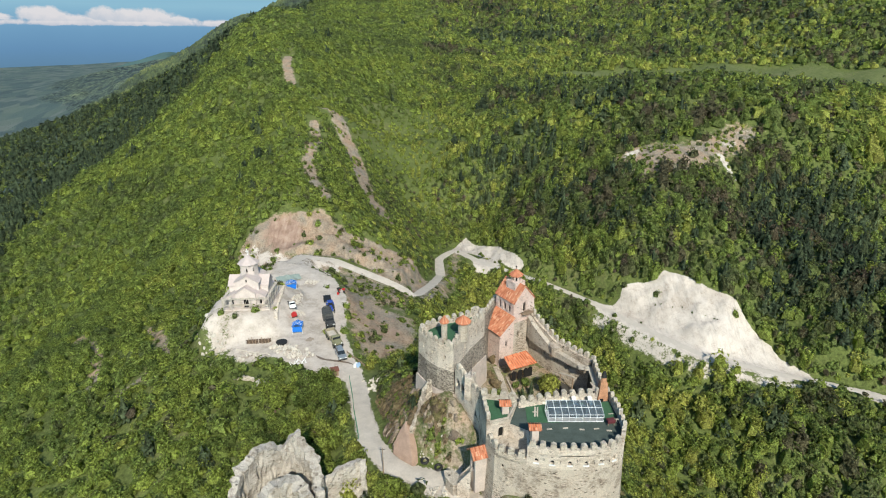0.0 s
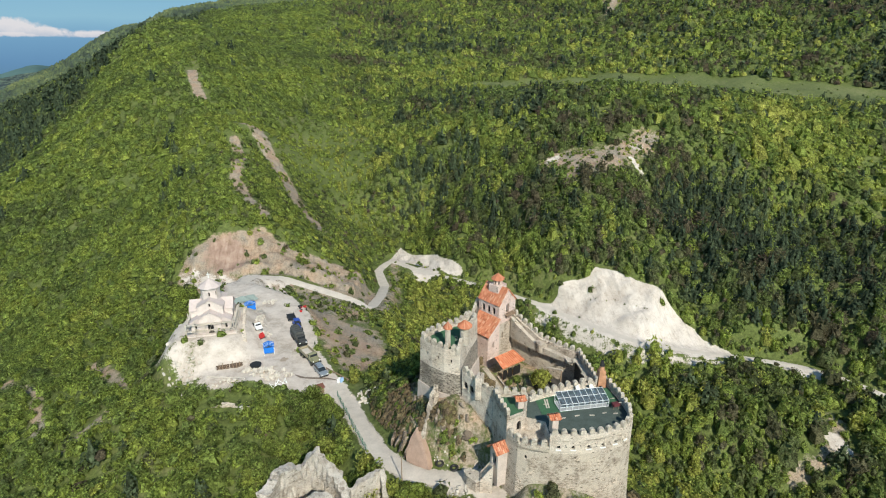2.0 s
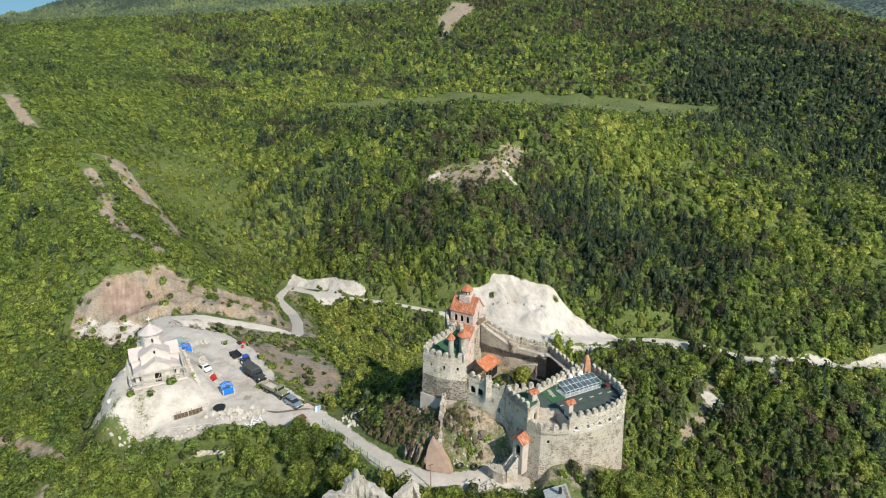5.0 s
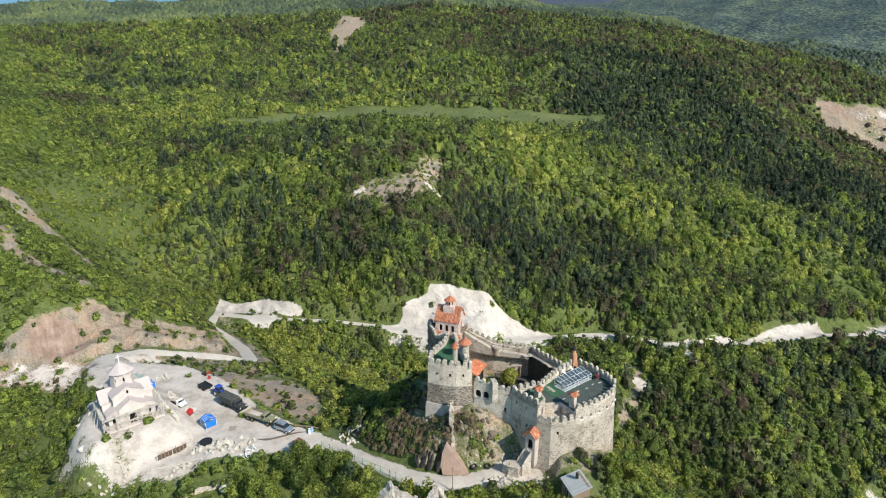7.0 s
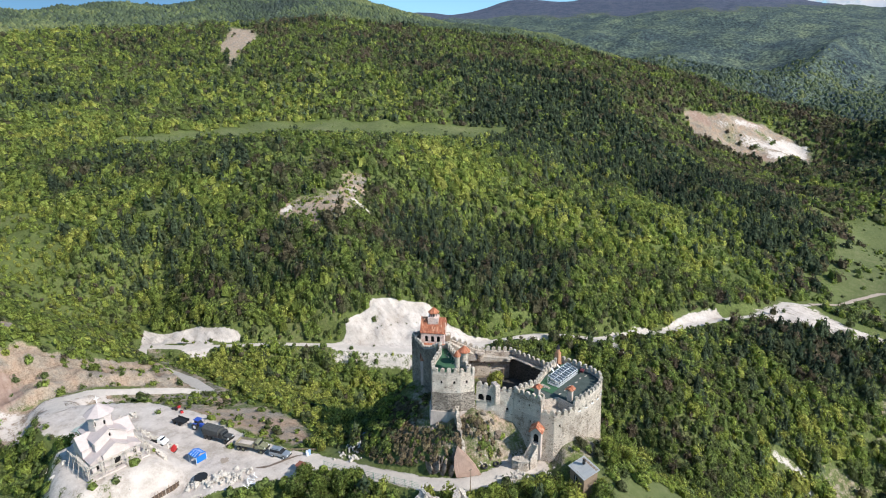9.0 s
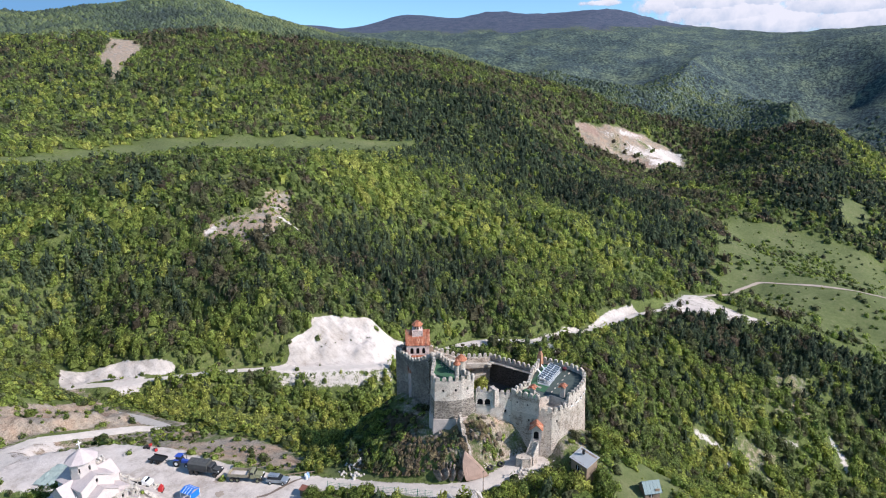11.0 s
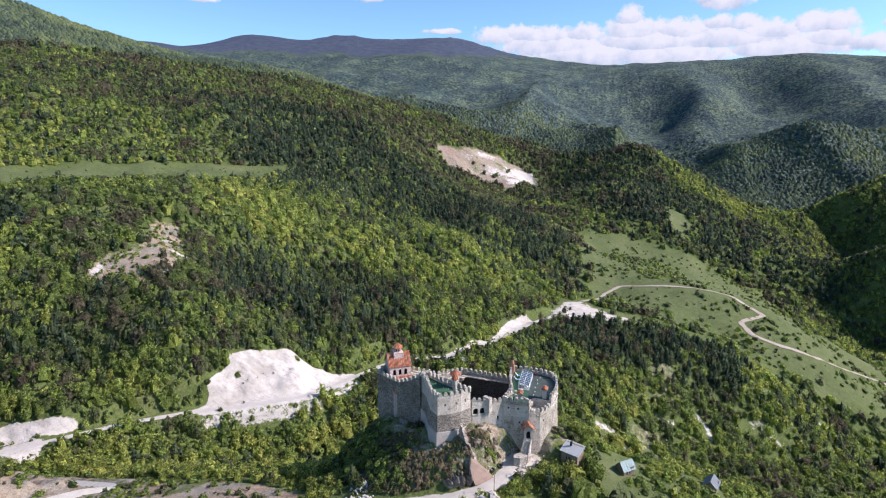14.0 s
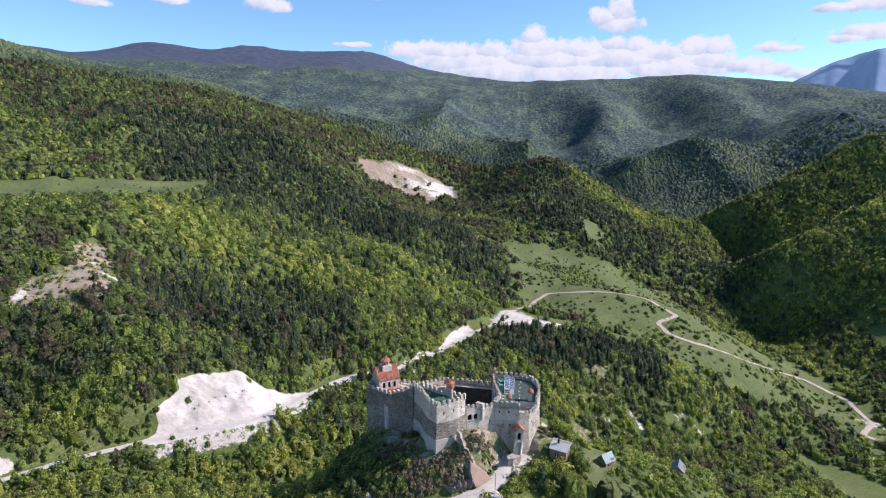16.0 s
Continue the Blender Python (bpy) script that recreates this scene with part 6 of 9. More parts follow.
def add_court():
    h = thing("garden_house", "low arcaded house with bright orange roof in the court", "house")
    a, b, c, d = Vector((11.0, 88.6)), Vector((15.2, 90.8)), Vector((16.8, 88.6)), Vector((12.2, 86.3))
    poly = [tuple(p) for p in (d + (a - d) * 0.12, c + (b - c) * 0.12, b, a)]
    w = part("wall", prism(fresh(), poly, poly, 2.5, [6.1, 6.1, 7.2, 7.2]), MAT["render"], h)
    n = Vector((c.y - d.y, d.x - c.x)).normalized()
    e = (c - d).normalized()
    base = d + (a - d) * 0.12
    openings(w, [(*(base + e * s), 3.3, 0.95, 2.0, n.x, n.y) for s in (0.9, 2.2, 3.5, 4.4)], h, 0.7)
    tiled_roof("roof", (*a, 7.45), (*b, 7.45), (*(c + e * 0.2), 6.2), (*(d - e * 0.2), 6.2), MAT["orange"], h, "bright new clay roof", 0.5)
    p = thing("garden_path", "pale stone garden path with edging", "path")
    part("paving", wall_run(fresh(), [(12.3, 80.5, 3.36), (11.4, 84, 3.36), (11.0, 88, 3.36), (10.4, 92, 3.36)], 1.0, 3.0), MAT["cap"], p)
    part("edging", wall_run(fresh(), [(13.2, 80.5, 3.7), (12.2, 84, 3.7), (11.6, 88, 3.7)], 0.25, 3.0), MAT["rubble"], p)
    s = thing("stone_platform", "broken pale stone slabs lying on the wall walk", "ruin")
    rng = random.Random(3)
    for k, (x, y, z) in enumerate(((24.6, 83.0, 8.55), (23.6, 83.4, 8.5), (24.5, 78.4, 8.55), (24.4, 77.2, 8.5))):
        part("slab", box(fresh(), (x, y, z), (0.9, 1.2, 0.22), rng.uniform(-30, 30), 0.05, rng.uniform(-4, 4)), MAT["cap"], s)
    # An added dark sheet takes the place of shade on the court floor.
    c = thing("court_paving", "dark sheet standing for the shade on the court floor", "paving")
    slab("paving", [(17.2, 85.0), (18.4, 74.0), (24.4, 74.0), (24.9, 82.6), (19.5, 89.0)], 3.30, MAT["shade_floor"], c)
    t = thing("timber_beam", "pale weathered timber leaning in the court", "beam")
    part("beam", rod(fresh(), (20.8, 86.6, 5.4), (22.6, 83.6, 6.4), 0.16, 6), MAT["pale_wood"], t)
    for x, y, z in ((20.9, 86.4, 5.4), (22.5, 83.8, 6.3)):
        part("post", rod(fresh(), (x, y, 3.1), (x, y, z), 0.12, 6), MAT["wood"], t)


def add_greenhouse():
    g = thing("greenhouse", "white-framed glass lean-to greenhouse on the roof terrace", "greenhouse")
    x0, x1, y0, y1, z0 = 14.5, 22.1, 64.6, 67.1, 11.78
    front, back = 1.15, 1.75
    bm = fresh()
    n = 8
    for k in range(n + 1):
        x = x0 + (x1 - x0) * k / n
        rod(bm, (x, y0, z0), (x, y0, z0 + front), 0.04, 4)
        rod(bm, (x, y0, z0 + front), (x, y1, z0 + back), 0.04, 4)
        rod(bm, (x, y1, z0), (x, y1, z0 + back), 0.04, 4)
    for y, z in ((y0, z0 + 0.05), (y0, z0 + front), (y1, z0 + back), ((y0 + y1) / 2, z0 + (front + back) / 2), (y0, z0 + 0.7), (y1, z0 + 0.05)):
        rod(bm, (x0, y, z), (x1, y, z), 0.045, 4)
    for x in (x0, x1):
        rod(bm, (x, y0, z0 + 0.05), (x, y1, z0 + 0.05), 0.06, 4)
        rod(bm, (x, y0, z0 + 0.7), (x, y1, z0 + 0.7), 0.05, 4)
    part("frame", bm, plain("pale_grey_metal", (0.58, 0.60, 0.62), 0.45), g, "pale grey painted frame")
    gm, nt, b = material("glass", 0.06, 0, 0.25)
    b.inputs["Transmission Weight"].default_value = 0.8
    b.inputs["IOR"].default_value = 1.45
    b.inputs["Base Color"].default_value = (0.20, 0.25, 0.29, 1)

    def pane(p, q, r, s):
        bm = fresh()
        c = [Vector(v) for v in (p, q, r, s)]
        nn = (c[1] - c[0]).cross(c[3] - c[0]).normalized() * 0.012
        lo, hi = [bm.verts.new(v - nn) for v in c], [bm.verts.new(v + nn) for v in c]
        for i in range(4):
            bm.faces.new((lo[i], lo[(i + 1) % 4], hi[(i + 1) % 4], hi[i]))
        bm.faces.new(hi)
        bm.faces.new(lo[::-1])
        o = part("pane", bm, gm, g)
        o.visible_shadow = False
    ym, zm = (y0 + y1) / 2, z0 + (front + back) / 2
    for k in range(n):
        a, c = x0 + (x1 - x0) * k / n + 0.06, x0 + (x1 - x0) * (k + 1) / n - 0.06
        pane((a, y0, z0 + front), (c, y0, z0 + front), (c, ym, zm), (a, ym, zm))
        pane((a, ym, zm), (c, ym, zm), (c, y1, z0 + back), (a, y1, z0 + back))
        pane((a, y0, z0 + 0.72), (c, y0, z0 + 0.72), (c, y0, z0 + front), (a, y0, z0 + front))
    bench = plain("grey_bench", (0.22, 0.235, 0.24), 0.7)
    for k in range(3):
        part("bench", box(fresh(), (x0 + 1.6 + 2.4 * k, (y0 + y1) / 2 + 0.5, z0 + 0.4), (1.9, 1.0, 0.75)), bench, g, "grey plant bench")
    part("floor", box(fresh(), ((x0 + x1) / 2, (y0 + y1) / 2, z0 + 0.02), (x1 - x0, y1 - y0, 0.06)), plain("grey_slabs", (0.30, 0.32, 0.33), 0.8), g, "grey slab floor")
    shelf = plain("grey_shelf", (0.42, 0.43, 0.43), 0.6)
    for k in range(5):
        part("shelf", box(fresh(), (x0 + 0.9 + 1.45 * k, y0 + 0.45, z0 + 0.62), (1.1, 0.22, 0.05)), shelf, g, "grey plant shelf")
        part("shelf", box(fresh(), (x0 + 0.9 + 1.45 * k, y1 - 0.4, z0 + 1.15), (1.2, 0.4, 0.05)), shelf, g, "grey plant shelf")
    blue = plain("blue_plastic", (0.16, 0.42, 0.62), 0.4, 0, 0.1)
    for x in (18.9, 21.2):
        s = thing("lounge_chair", "blue and white reclining lounge chair on the terrace", "chair", "terrace lounge chairs")
        part("seat", box(fresh(), (x + 0.18, 68.0, 12.15), (0.6, 0.7, 0.1), 20, 0.03), blue, s, "pale blue seat")
        part("backrest", box(fresh(), (x - 0.02, 68.55, 12.55), (0.6, 1.15, 0.09), 20, 0.03, 50), MAT["white_metal"], s, "white reclining backrest")
        for dx, dy in ((-0.3, -0.4), (0.3, -0.4), (-0.3, 0.4), (0.3, 0.4)):
            part("leg", rod(fresh(), (x + 0.25 + dx, 67.95 + dy, 11.75), (x + 0.25 + dx, 67.95 + dy, 12.2), 0.035, 5), MAT["white_metal"], s)
    r = thing("garden_table", "dark red cloth-covered table on the terrace", "table")
    part("tabletop", box(fresh(), (22.9, 64.0, 12.45), (1.1, 0.8, 0.5), 10, 0.08), plain("dark_red_cloth", (0.10, 0.025, 0.03), 0.9), r)
    for dx, dy in ((-0.4, -0.25), (0.4, -0.25), (-0.4, 0.25), (0.4, 0.25)):
        part("leg", rod(fresh(), (22.9 + dx, 64 + dy, 11.75), (22.9 + dx, 64 + dy, 12.3), 0.04, 5), MAT["wood"], r)
    f = thing("low_railing", "low pale wooden railing on the terrace", "railing")
    part("rail", rod(fresh(), (23.3, 64.4, 12.4), (24.5, 64.4, 12.4), 0.06, 5), MAT["pale_wood"], f)
    for k in range(6):
        part("baluster", rod(fresh(), (23.35 + 0.22 * k, 64.4, 11.75), (23.35 + 0.22 * k, 64.4, 12.4), 0.04, 5), MAT["pale_wood"], f)
    pl = thing("timber_planks", "two pale planks lying on green carpet", "planks")
    for k in range(2):
        part("plank", box(fresh(), (13.0 + 0.35 * k, 66.8, 11.84), (0.2, 2.2, 0.06), -10), MAT["pale_wood"], pl)


def add_gatehouse():
    g = thing("gate_porch", "small stone gate porch with clay-tile gable roof", "porch")
    x, y = 5.0, 63.4
    n = Vector((-0.80, 0.60)).normalized()
    n = Vector((-0.94, -0.34)).normalized()
    turn = math.degrees(math.atan2(n.x, -n.y))
    body = part("wall", box(fresh(), (x, y, 4.6), (1.9, 1.9, 6.0), turn), MAT["render"], g)
    s = Vector((n.y, -n.x))
    f = Vector((x, y)) + n * 0.95
    openings(body, [(f.x, f.y, 5.0, 1.0, 2.0, n.x, n.y)], g, 1.4)
    p = Vector((x, y))
    for k in (-1, 1):
        tiled_roof("roof", (*(p + n * 1.3), 8.7), (*(p - n * 1.2), 8.7), (*(p - n * 1.2 + s * 1.3 * k), 7.5), (*(p + n * 1.3 + s * 1.3 * k), 7.5), MAT["tile"], g, "clay-tile gable slope")
    bm = fresh()
    a, b, c = f + s * 0.95, f - s * 0.95, p
    q = [bm.verts.new((*(f + s * 0.95), 7.55)), bm.verts.new((*(f - s * 0.95), 7.55)), bm.verts.new((*f, 8.55))]
    r = [bm.verts.new((*(f + s * 0.95 - n * 1.9), 7.55)), bm.verts.new((*(f - s * 0.95 - n * 1.9), 7.55)), bm.verts.new((*(f - n * 1.9), 8.55))]
    for face in (q, r[::-1], (q[0], r[0], r[1], q[1]), (q[1], r[1], r[2], q[2]), (q[2], r[2], r[0], q[0])):
        bm.faces.new(face)
    part("gable", bm, MAT["render"], g)
    st = thing("stone_stairs", "worn stone stairs climbing to the gate porch", "stairs")
    top, foot = Vector((4.0, 63.3, 4.9)), Vector((2.2, 63.7, 2.5))
    steps = 12
    d = (foot.xy - top.xy).normalized()
    tr = math.degrees(math.atan2(d.y, d.x))
    for k in range(steps):
        c = top.lerp(foot, (k + 0.5) / steps)
        part("step", box(fresh(), (c.x, c.y, c.z - 0.85), (0.26, 1.35, 1.7), tr + MERLON_RNG.uniform(-2, 2), 0.02), MAT["cap"], st)
    for sgn in (-1, 1):
        o = Vector((-d.y, d.x)) * 0.8 * sgn
        part("side_wall", wall_run(fresh(), [(top.x + o.x, top.y + o.y, 5.3), (foot.x + o.x, foot.y + o.y, 2.75)], 0.22, -1.0), MAT["rubble_pale"], st, "rough stone side wall")
    yard = [(2.5, 62.9), (2.6, 64.6), (1.2, 65.8), (0.2, 65.6), (0.4, 64.4), (1.4, 63.0)]
    part("landing", prism(fresh(), grown(yard, 0.15), yard, -0.8, 2.35), MAT["rubble"], st, "stone landing above the road")
    part("landing_slab", prism(fresh(), grown(yard, 0.1), grown(yard, 0.1), 2.3, 2.42), MAT["cap"], st)


add_corner_tower()
add_bastion()
add_brick_chimney()
add_curtain_walls()
add_keep()
add_court()
add_greenhouse()
add_gatehouse()


# ---------------------------------------------------------------- church
def stand(x, y, lift=0.0):
    return float(ground_at(x, y)) + lift


def gable_block(bm, x0, x1, y0, y1, z0, eave, apex, along_y=True):
    """A block with a gable roof line; the ridge runs along y or along x."""
    if along_y:
        m = (x0 + x1) / 2
        ring = [(x0, z0), (x1, z0), (x1, eave), (m, apex), (x0, eave)]
        a, b = [bm.verts.new((x, y0, z)) for x, z in ring], [bm.verts.new((x, y1, z)) for x, z in ring]
    else:
        m = (y0 + y1) / 2
        ring = [(y0, z0), (y1, z0), (y1, eave), (m, apex), (y0, eave)]
        a, b = [bm.verts.new((x0, y, z)) for y, z in ring], [bm.verts.new((x1, y, z)) for y, z in ring]
    for i in range(5):
        bm.faces.new((a[i], a[(i + 1) % 5], b[(i + 1) % 5], b[i]))
    bm.faces.new(a)
    bm.faces.new(b[::-1])
    return bm


def gable_roof(parent, x0, x1, y0, y1, eave, apex, along_y=True, over=0.25):
    """Two stone roof slabs with an overhang."""
    for s in (0, 1):
        bm = fresh()
        if along_y:
            m, e = (x0 + x1) / 2, (x0 - over if s == 0 else x1 + over)
            q = [(m, y0 - over, apex + 0.12), (m, y1, apex + 0.12), (e, y1, eave - 0.05), (e, y0 - over, eave - 0.05)]
        else:
            m, e = (y0 + y1) / 2, (y0 - over if s == 0 else y1 + over)
            q = [(x0 - over, m, apex + 0.12), (x1 + over, m, apex + 0.12), (x1 + over, e, eave - 0.05), (x0 - over, e, eave - 0.05)]
        hi, lo = [bm.verts.new(p) for p in q], [bm.verts.new((p[0], p[1], p[2] - 0.16)) for p in q]
        for i in range(4):
            bm.faces.new((lo[i], lo[(i + 1) % 4], hi[(i + 1) % 4], hi[i]))
        bm.faces.new(hi)
        bm.faces.new(lo[::-1])
        part("roof", bm, MAT["church_roof"], parent, "rose-grey stone roof slab")


def add_church():
    c = thing("church", "pale stone cross-domed church under construction with timber scaffold", "church")
    base = part("platform", box(fresh(), (0, 0.3, -0.9), (11.2, 11.6, 2.4)), MAT["church"], c, "pale stone platform")
    aisle = part("aisles", gable_block(fresh(), -4.4, 4.4, -4.2, 5.2, 0, 3.0, 5.6), MAT["church"], c)
    nave = part("porch", gable_block(fresh(), -2.4, 2.4, -4.75, 0, 0, 4.2, 5.7), MAT["church"], c, "gabled entrance front")
    up = part("nave", gable_block(fresh(), -2.9, 2.9, -2.9, 4.6, 2, 6.3, 8.0), MAT["church"], c)
    cross = part("transept", gable_block(fresh(), -4.75, 4.75, -1.4, 3.0, 0, 5.0, 6.9, False), MAT["church"], c)
    gable_roof(c, -2.4, 2.4, -4.75, -2.9, 4.2, 5.7)
    gable_roof(c, -2.9, 2.9, -2.9, 4.6, 6.3, 8.0)
    gable_roof(c, -4.75, 4.75, -1.4, 3.0, 5.0, 6.9, False)
    for s in (-1, 1):
        bm = fresh()
        prism(bm, [(s * 2.5, -4.4), (s * 4.7, -4.4), (s * 4.7, 5.3), (s * 2.5, 5.3)][::s], [(s * 2.5, -4.4), (s * 4.7, -4.4), (s * 4.7, 5.3), (s * 2.5, 5.3)][::s], 2.85, [4.3, 3.1, 3.1, 4.3][::s] if s == 1 else [4.3, 3.1, 3.1, 4.3])
        part("aisle_roof", bm, MAT["church_roof"], c, "sloping stone aisle roof")
    openings(nave, [(0, -4.75, 0.3, 1.3, 2.5, 0, -1)], c, 0.8)
    openings(up, [(0, -2.9, 6.2, 0.4, 0.9, 0, -1)], c, 0.8)
    openings(aisle, [(-3.4, -4.2, 1.1, 0.5, 1.3, 0, -1), (3.4, -4.2, 1.1, 0.5, 1.3, 0, -1)], c, 0.8)
    openings(cross, [(-4.75, 0.8, 2.4, 0.5, 1.5, -1, 0), (4.75, 0.8, 2.4, 0.5, 1.5, 1, 0)], c, 0.8)
    drum = part("drum", rod(fresh(), (0, 0.9, 6.4), (0, 0.9, 10.0), 2.25, 8), MAT["church"], c, "eight-sided drum")
    wins = [(2.08 * math.sin(a), 0.9 - 2.08 * math.cos(a), 8.2, 0.38, 1.1, math.sin(a), -math.cos(a)) for a in (k * math.pi / 4 for k in range(8))]
    openings(drum, wins, c, 0.7)
    part("cornice", rod(fresh(), (0, 0.9, 9.9), (0, 0.9, 10.15), 2.5, 8), MAT["church"], c)
    bm = fresh()
    bmesh.ops.create_cone(bm, cap_ends=True, segments=8, radius1=2.75, radius2=0.1, depth=1.9, matrix=pose(0, 0.9, 11.1, 0, 0, 22.5))
    part("dome_roof", bm, MAT["church_roof"], c, "low pointed stone roof")
    bm = fresh()
    box(bm, (0, 0.9, 12.9), (0.14, 0.1, 1.6))
    box(bm, (0, 0.9, 13.1), (0.9, 0.1, 0.14))
    part("cross", bm, MAT["white_metal"], c, "white cross")
    c.matrix_basis = pose(-48.4, 129.8, -1.3, 0, 0, 3)
    s = thing("scaffold", "weathered timber scaffold round the church", "scaffold")
    rng = random.Random(9)
    xs, ys = [-5.3, -3.2, -1.0, 1.2, 3.3, 5.3], [-5.4, -3.2, -0.9, 1.6, 4.2]
    posts = [(x, -5.5) for x in xs] + [(sx, y) for y in ys for sx in (-5.6, 5.6)] + [(x, -6.3) for x in xs[1:5:2]]
    for x, y in posts:
        part("pole", rod(fresh(), (x, y, -1.6), (x + rng.uniform(-.15, .15), y, 3.0 + rng.uniform(0, 1.6)), 0.07, 5), MAT["pale_wood"], s)
    for z in (1.3, 3.0):
        for k in range(len(xs) - 1):
            part("ledger", rod(fresh(), (xs[k] - 0.2, -5.55, z + rng.uniform(-.1, .1)), (xs[k + 1] + 0.2, -5.55, z + rng.uniform(-.1, .1)), 0.055, 5), MAT["pale_wood"], s)
            part("deck_board", box(fresh(), ((xs[k] + xs[k + 1]) / 2, -5.15 + rng.uniform(-.1, .1), z + 0.08), (2.3, 0.5, 0.06), rng.uniform(-3, 3)), MAT["pale_wood"], s)
        for sx in (-5.6, 5.6):
            for k in range(len(ys) - 1):
                part("ledger", rod(fresh(), (sx, ys[k] - 0.2, z), (sx, ys[k + 1] + 0.2, z + rng.uniform(-.1, .1)), 0.055, 5), MAT["pale_wood"], s)
                part("deck_board", box(fresh(), (sx * 0.94, (ys[k] + ys[k + 1]) / 2, z + 0.08), (0.5, 2.4, 0.06), rng.uniform(-3, 3)), MAT["pale_wood"], s)
    for k in range(7):
        x = rng.uniform(-5, 5)
        part("brace", rod(fresh(), (x, -5.6, -0.4), (x + rng.uniform(1.2, 2.2), -5.7, 3.2), 0.05, 5), MAT["pale_wood"], s)
    for k in range(3):
        part("prop", rod(fresh(), (-7.2 - 0.2 * k, -2 + 2.2 * k, -3.2), (-5.6, -2 + 2.2 * k, 3.4), 0.06, 5), MAT["pale_wood"], s)
    s.matrix_basis = pose(-48.4, 129.8, -1.3, 0, 0, 3)
    w = thing("retaining_wall", "rough pale stone retaining wall below the church", "wall")
    ragged(w, "wall", [(-42.6, 139, -1.0), (-42.0, 133, -0.9), (-41.3, 128, -1.2), (-40.5, 122.5, -1.6)], 0.9, -7, MAT["rubble_pale"], 1)


def ragged(parent, name, line, thick, z0, mat, seed, rough=0.18, crown=0.35, label=""):
    """A broken masonry wall along (x, y, top), with uneven faces and top."""
    pts = np.array(line, float)
    d = np.r_[0, np.cumsum(np.hypot(*np.diff(pts[:, :2], axis=0).T))]
    s = np.linspace(0, d[-1], max(4, int(d[-1] / 0.38)))
    q = np.stack([np.interp(s, d, pts[:, i]) for i in range(3)], 1)
    t = np.gradient(q[:, :2], axis=0)
    t /= np.linalg.norm(t, axis=1)[:, None]
    nrm = np.stack([-t[:, 1], t[:, 0]], 1)
    top = q[:, 2] + crown * (value_noise(s, s * 0 + seed, 1.1, seed) + 0.6 * value_noise(s, s * 0, 0.45, seed + 2))
    rows = 12
    bm = fresh()
    grid = []
    for i in range(len(s)):
        col = []
        for side in (-1, 1):
            seq = range(rows + 1) if side == -1 else range(rows, -1, -1)
            for r in seq:
                z = z0 + (top[i] - z0) * r / rows
                off = thick / 2 * (1 - 0.25 * r / rows) + rough * float(value_noise(np.array(s[i] + 40 * side), np.array(z), 0.9, seed) + 0.6 * value_noise(np.array(s[i] + 40 * side), np.array(z), 0.42, seed + 5))
                col.append(bm.verts.new((q[i, 0] + nrm[i, 0] * off * side, q[i, 1] + nrm[i, 1] * off * side, z)))
        grid.append(col)
    n = len(grid[0])
    for a, b in zip(grid, grid[1:]):
        for k in range(n):
            bm.faces.new((a[k], a[(k + 1) % n], b[(k + 1) % n], b[k]))
    bm.faces.new(grid[0][::-1])
    bm.faces.new(grid[-1])
    return part(name, bm, mat, parent, label)


def add_ruin():
    r = thing("ruined_tower", "broken pale stone tower ruin with jagged walls", "ruin")
    ruin = masonry("ruin_stone", (0.50, 0.45, 0.38), (0.26, 0.22, 0.18), 2.6, (0.58, 0.53, 0.46))
    ragged(r, "back_wall", [(-28.6, 63.4, 4.6), (-27.4, 66.0, 5.2), (-25.2, 67.6, 5.0), (-24.0, 68.0, 4.6), (-22.6, 68.2, 6.0), (-21.6, 68.0, 7.1), (-20.2, 67.2, 5.6), (-18.8, 66.0, 4.6)], 2.0, -9, ruin, 2, 0.4, 0.45)
    ragged(r, "side_wall", [(-18.7, 66.2, 4.5), (-17.6, 63.0, 3.6), (-16.8, 59.6, 2.6), (-16.6, 56.5, 1.5)], 1.4, -9, ruin, 3, 0.4, 0.4)
    ragged(r, "side_wall", [(-28.7, 63.6, 4.5), (-28.8, 60.4, 3.4), (-28.0, 57.0, 2.6)], 1.4, -9, ruin, 4, 0.35, 0.4)
    ragged(r, "front_wall", [(-24.8, 59.6, 3.2), (-22.8, 61.6, 4.4), (-20.4, 61.9, 4.2), (-18.4, 60.0, 2.8)], 2.4, -9, ruin, 6, 0.45, 0.5)
    lo = thing("ruined_wall", "low broken stone wall beside the road", "ruin")
    ragged(lo, "wall", [(-17.6, 65.9, 0.8), (-15.4, 66.9, 1.6), (-13.0, 68.0, 2.2), (-12.0, 68.4, 2.0)], 1.1, -5, ruin, 7, 0.3, 0.3)
    ragged(lo, "wall", [(-12.0, 68.5, 1.9), (-11.8, 66.5, 0.8)], 0.8, -5, ruin, 8, 0.25, 0.25)
    for k in range(5):
        part("fallen_stone", box(fresh(), (-16.5 + 0.9 * k, 64.6 - 0.2 * k, stand(-16.5 + 0.9 * k, 64.6 - 0.2 * k, 0.3)), (0.9, 0.6, 0.6), 37 * k, 0.12), ruin, lo)


# ---------------------------------------------------------------- vehicles
def wheel(parent, x, y, r, w, hub_mat):
    t = part("wheel", rod(fresh(), (x, y - w / 2, r), (x, y + w / 2, r), r, 14), MAT["iron"], parent, "black rubber tyre")
    part("rim", rod(fresh(), (x, y - w / 2 - 0.02, r), (x, y + w / 2 + 0.02, r), r * 0.52, 10), hub_mat, t)


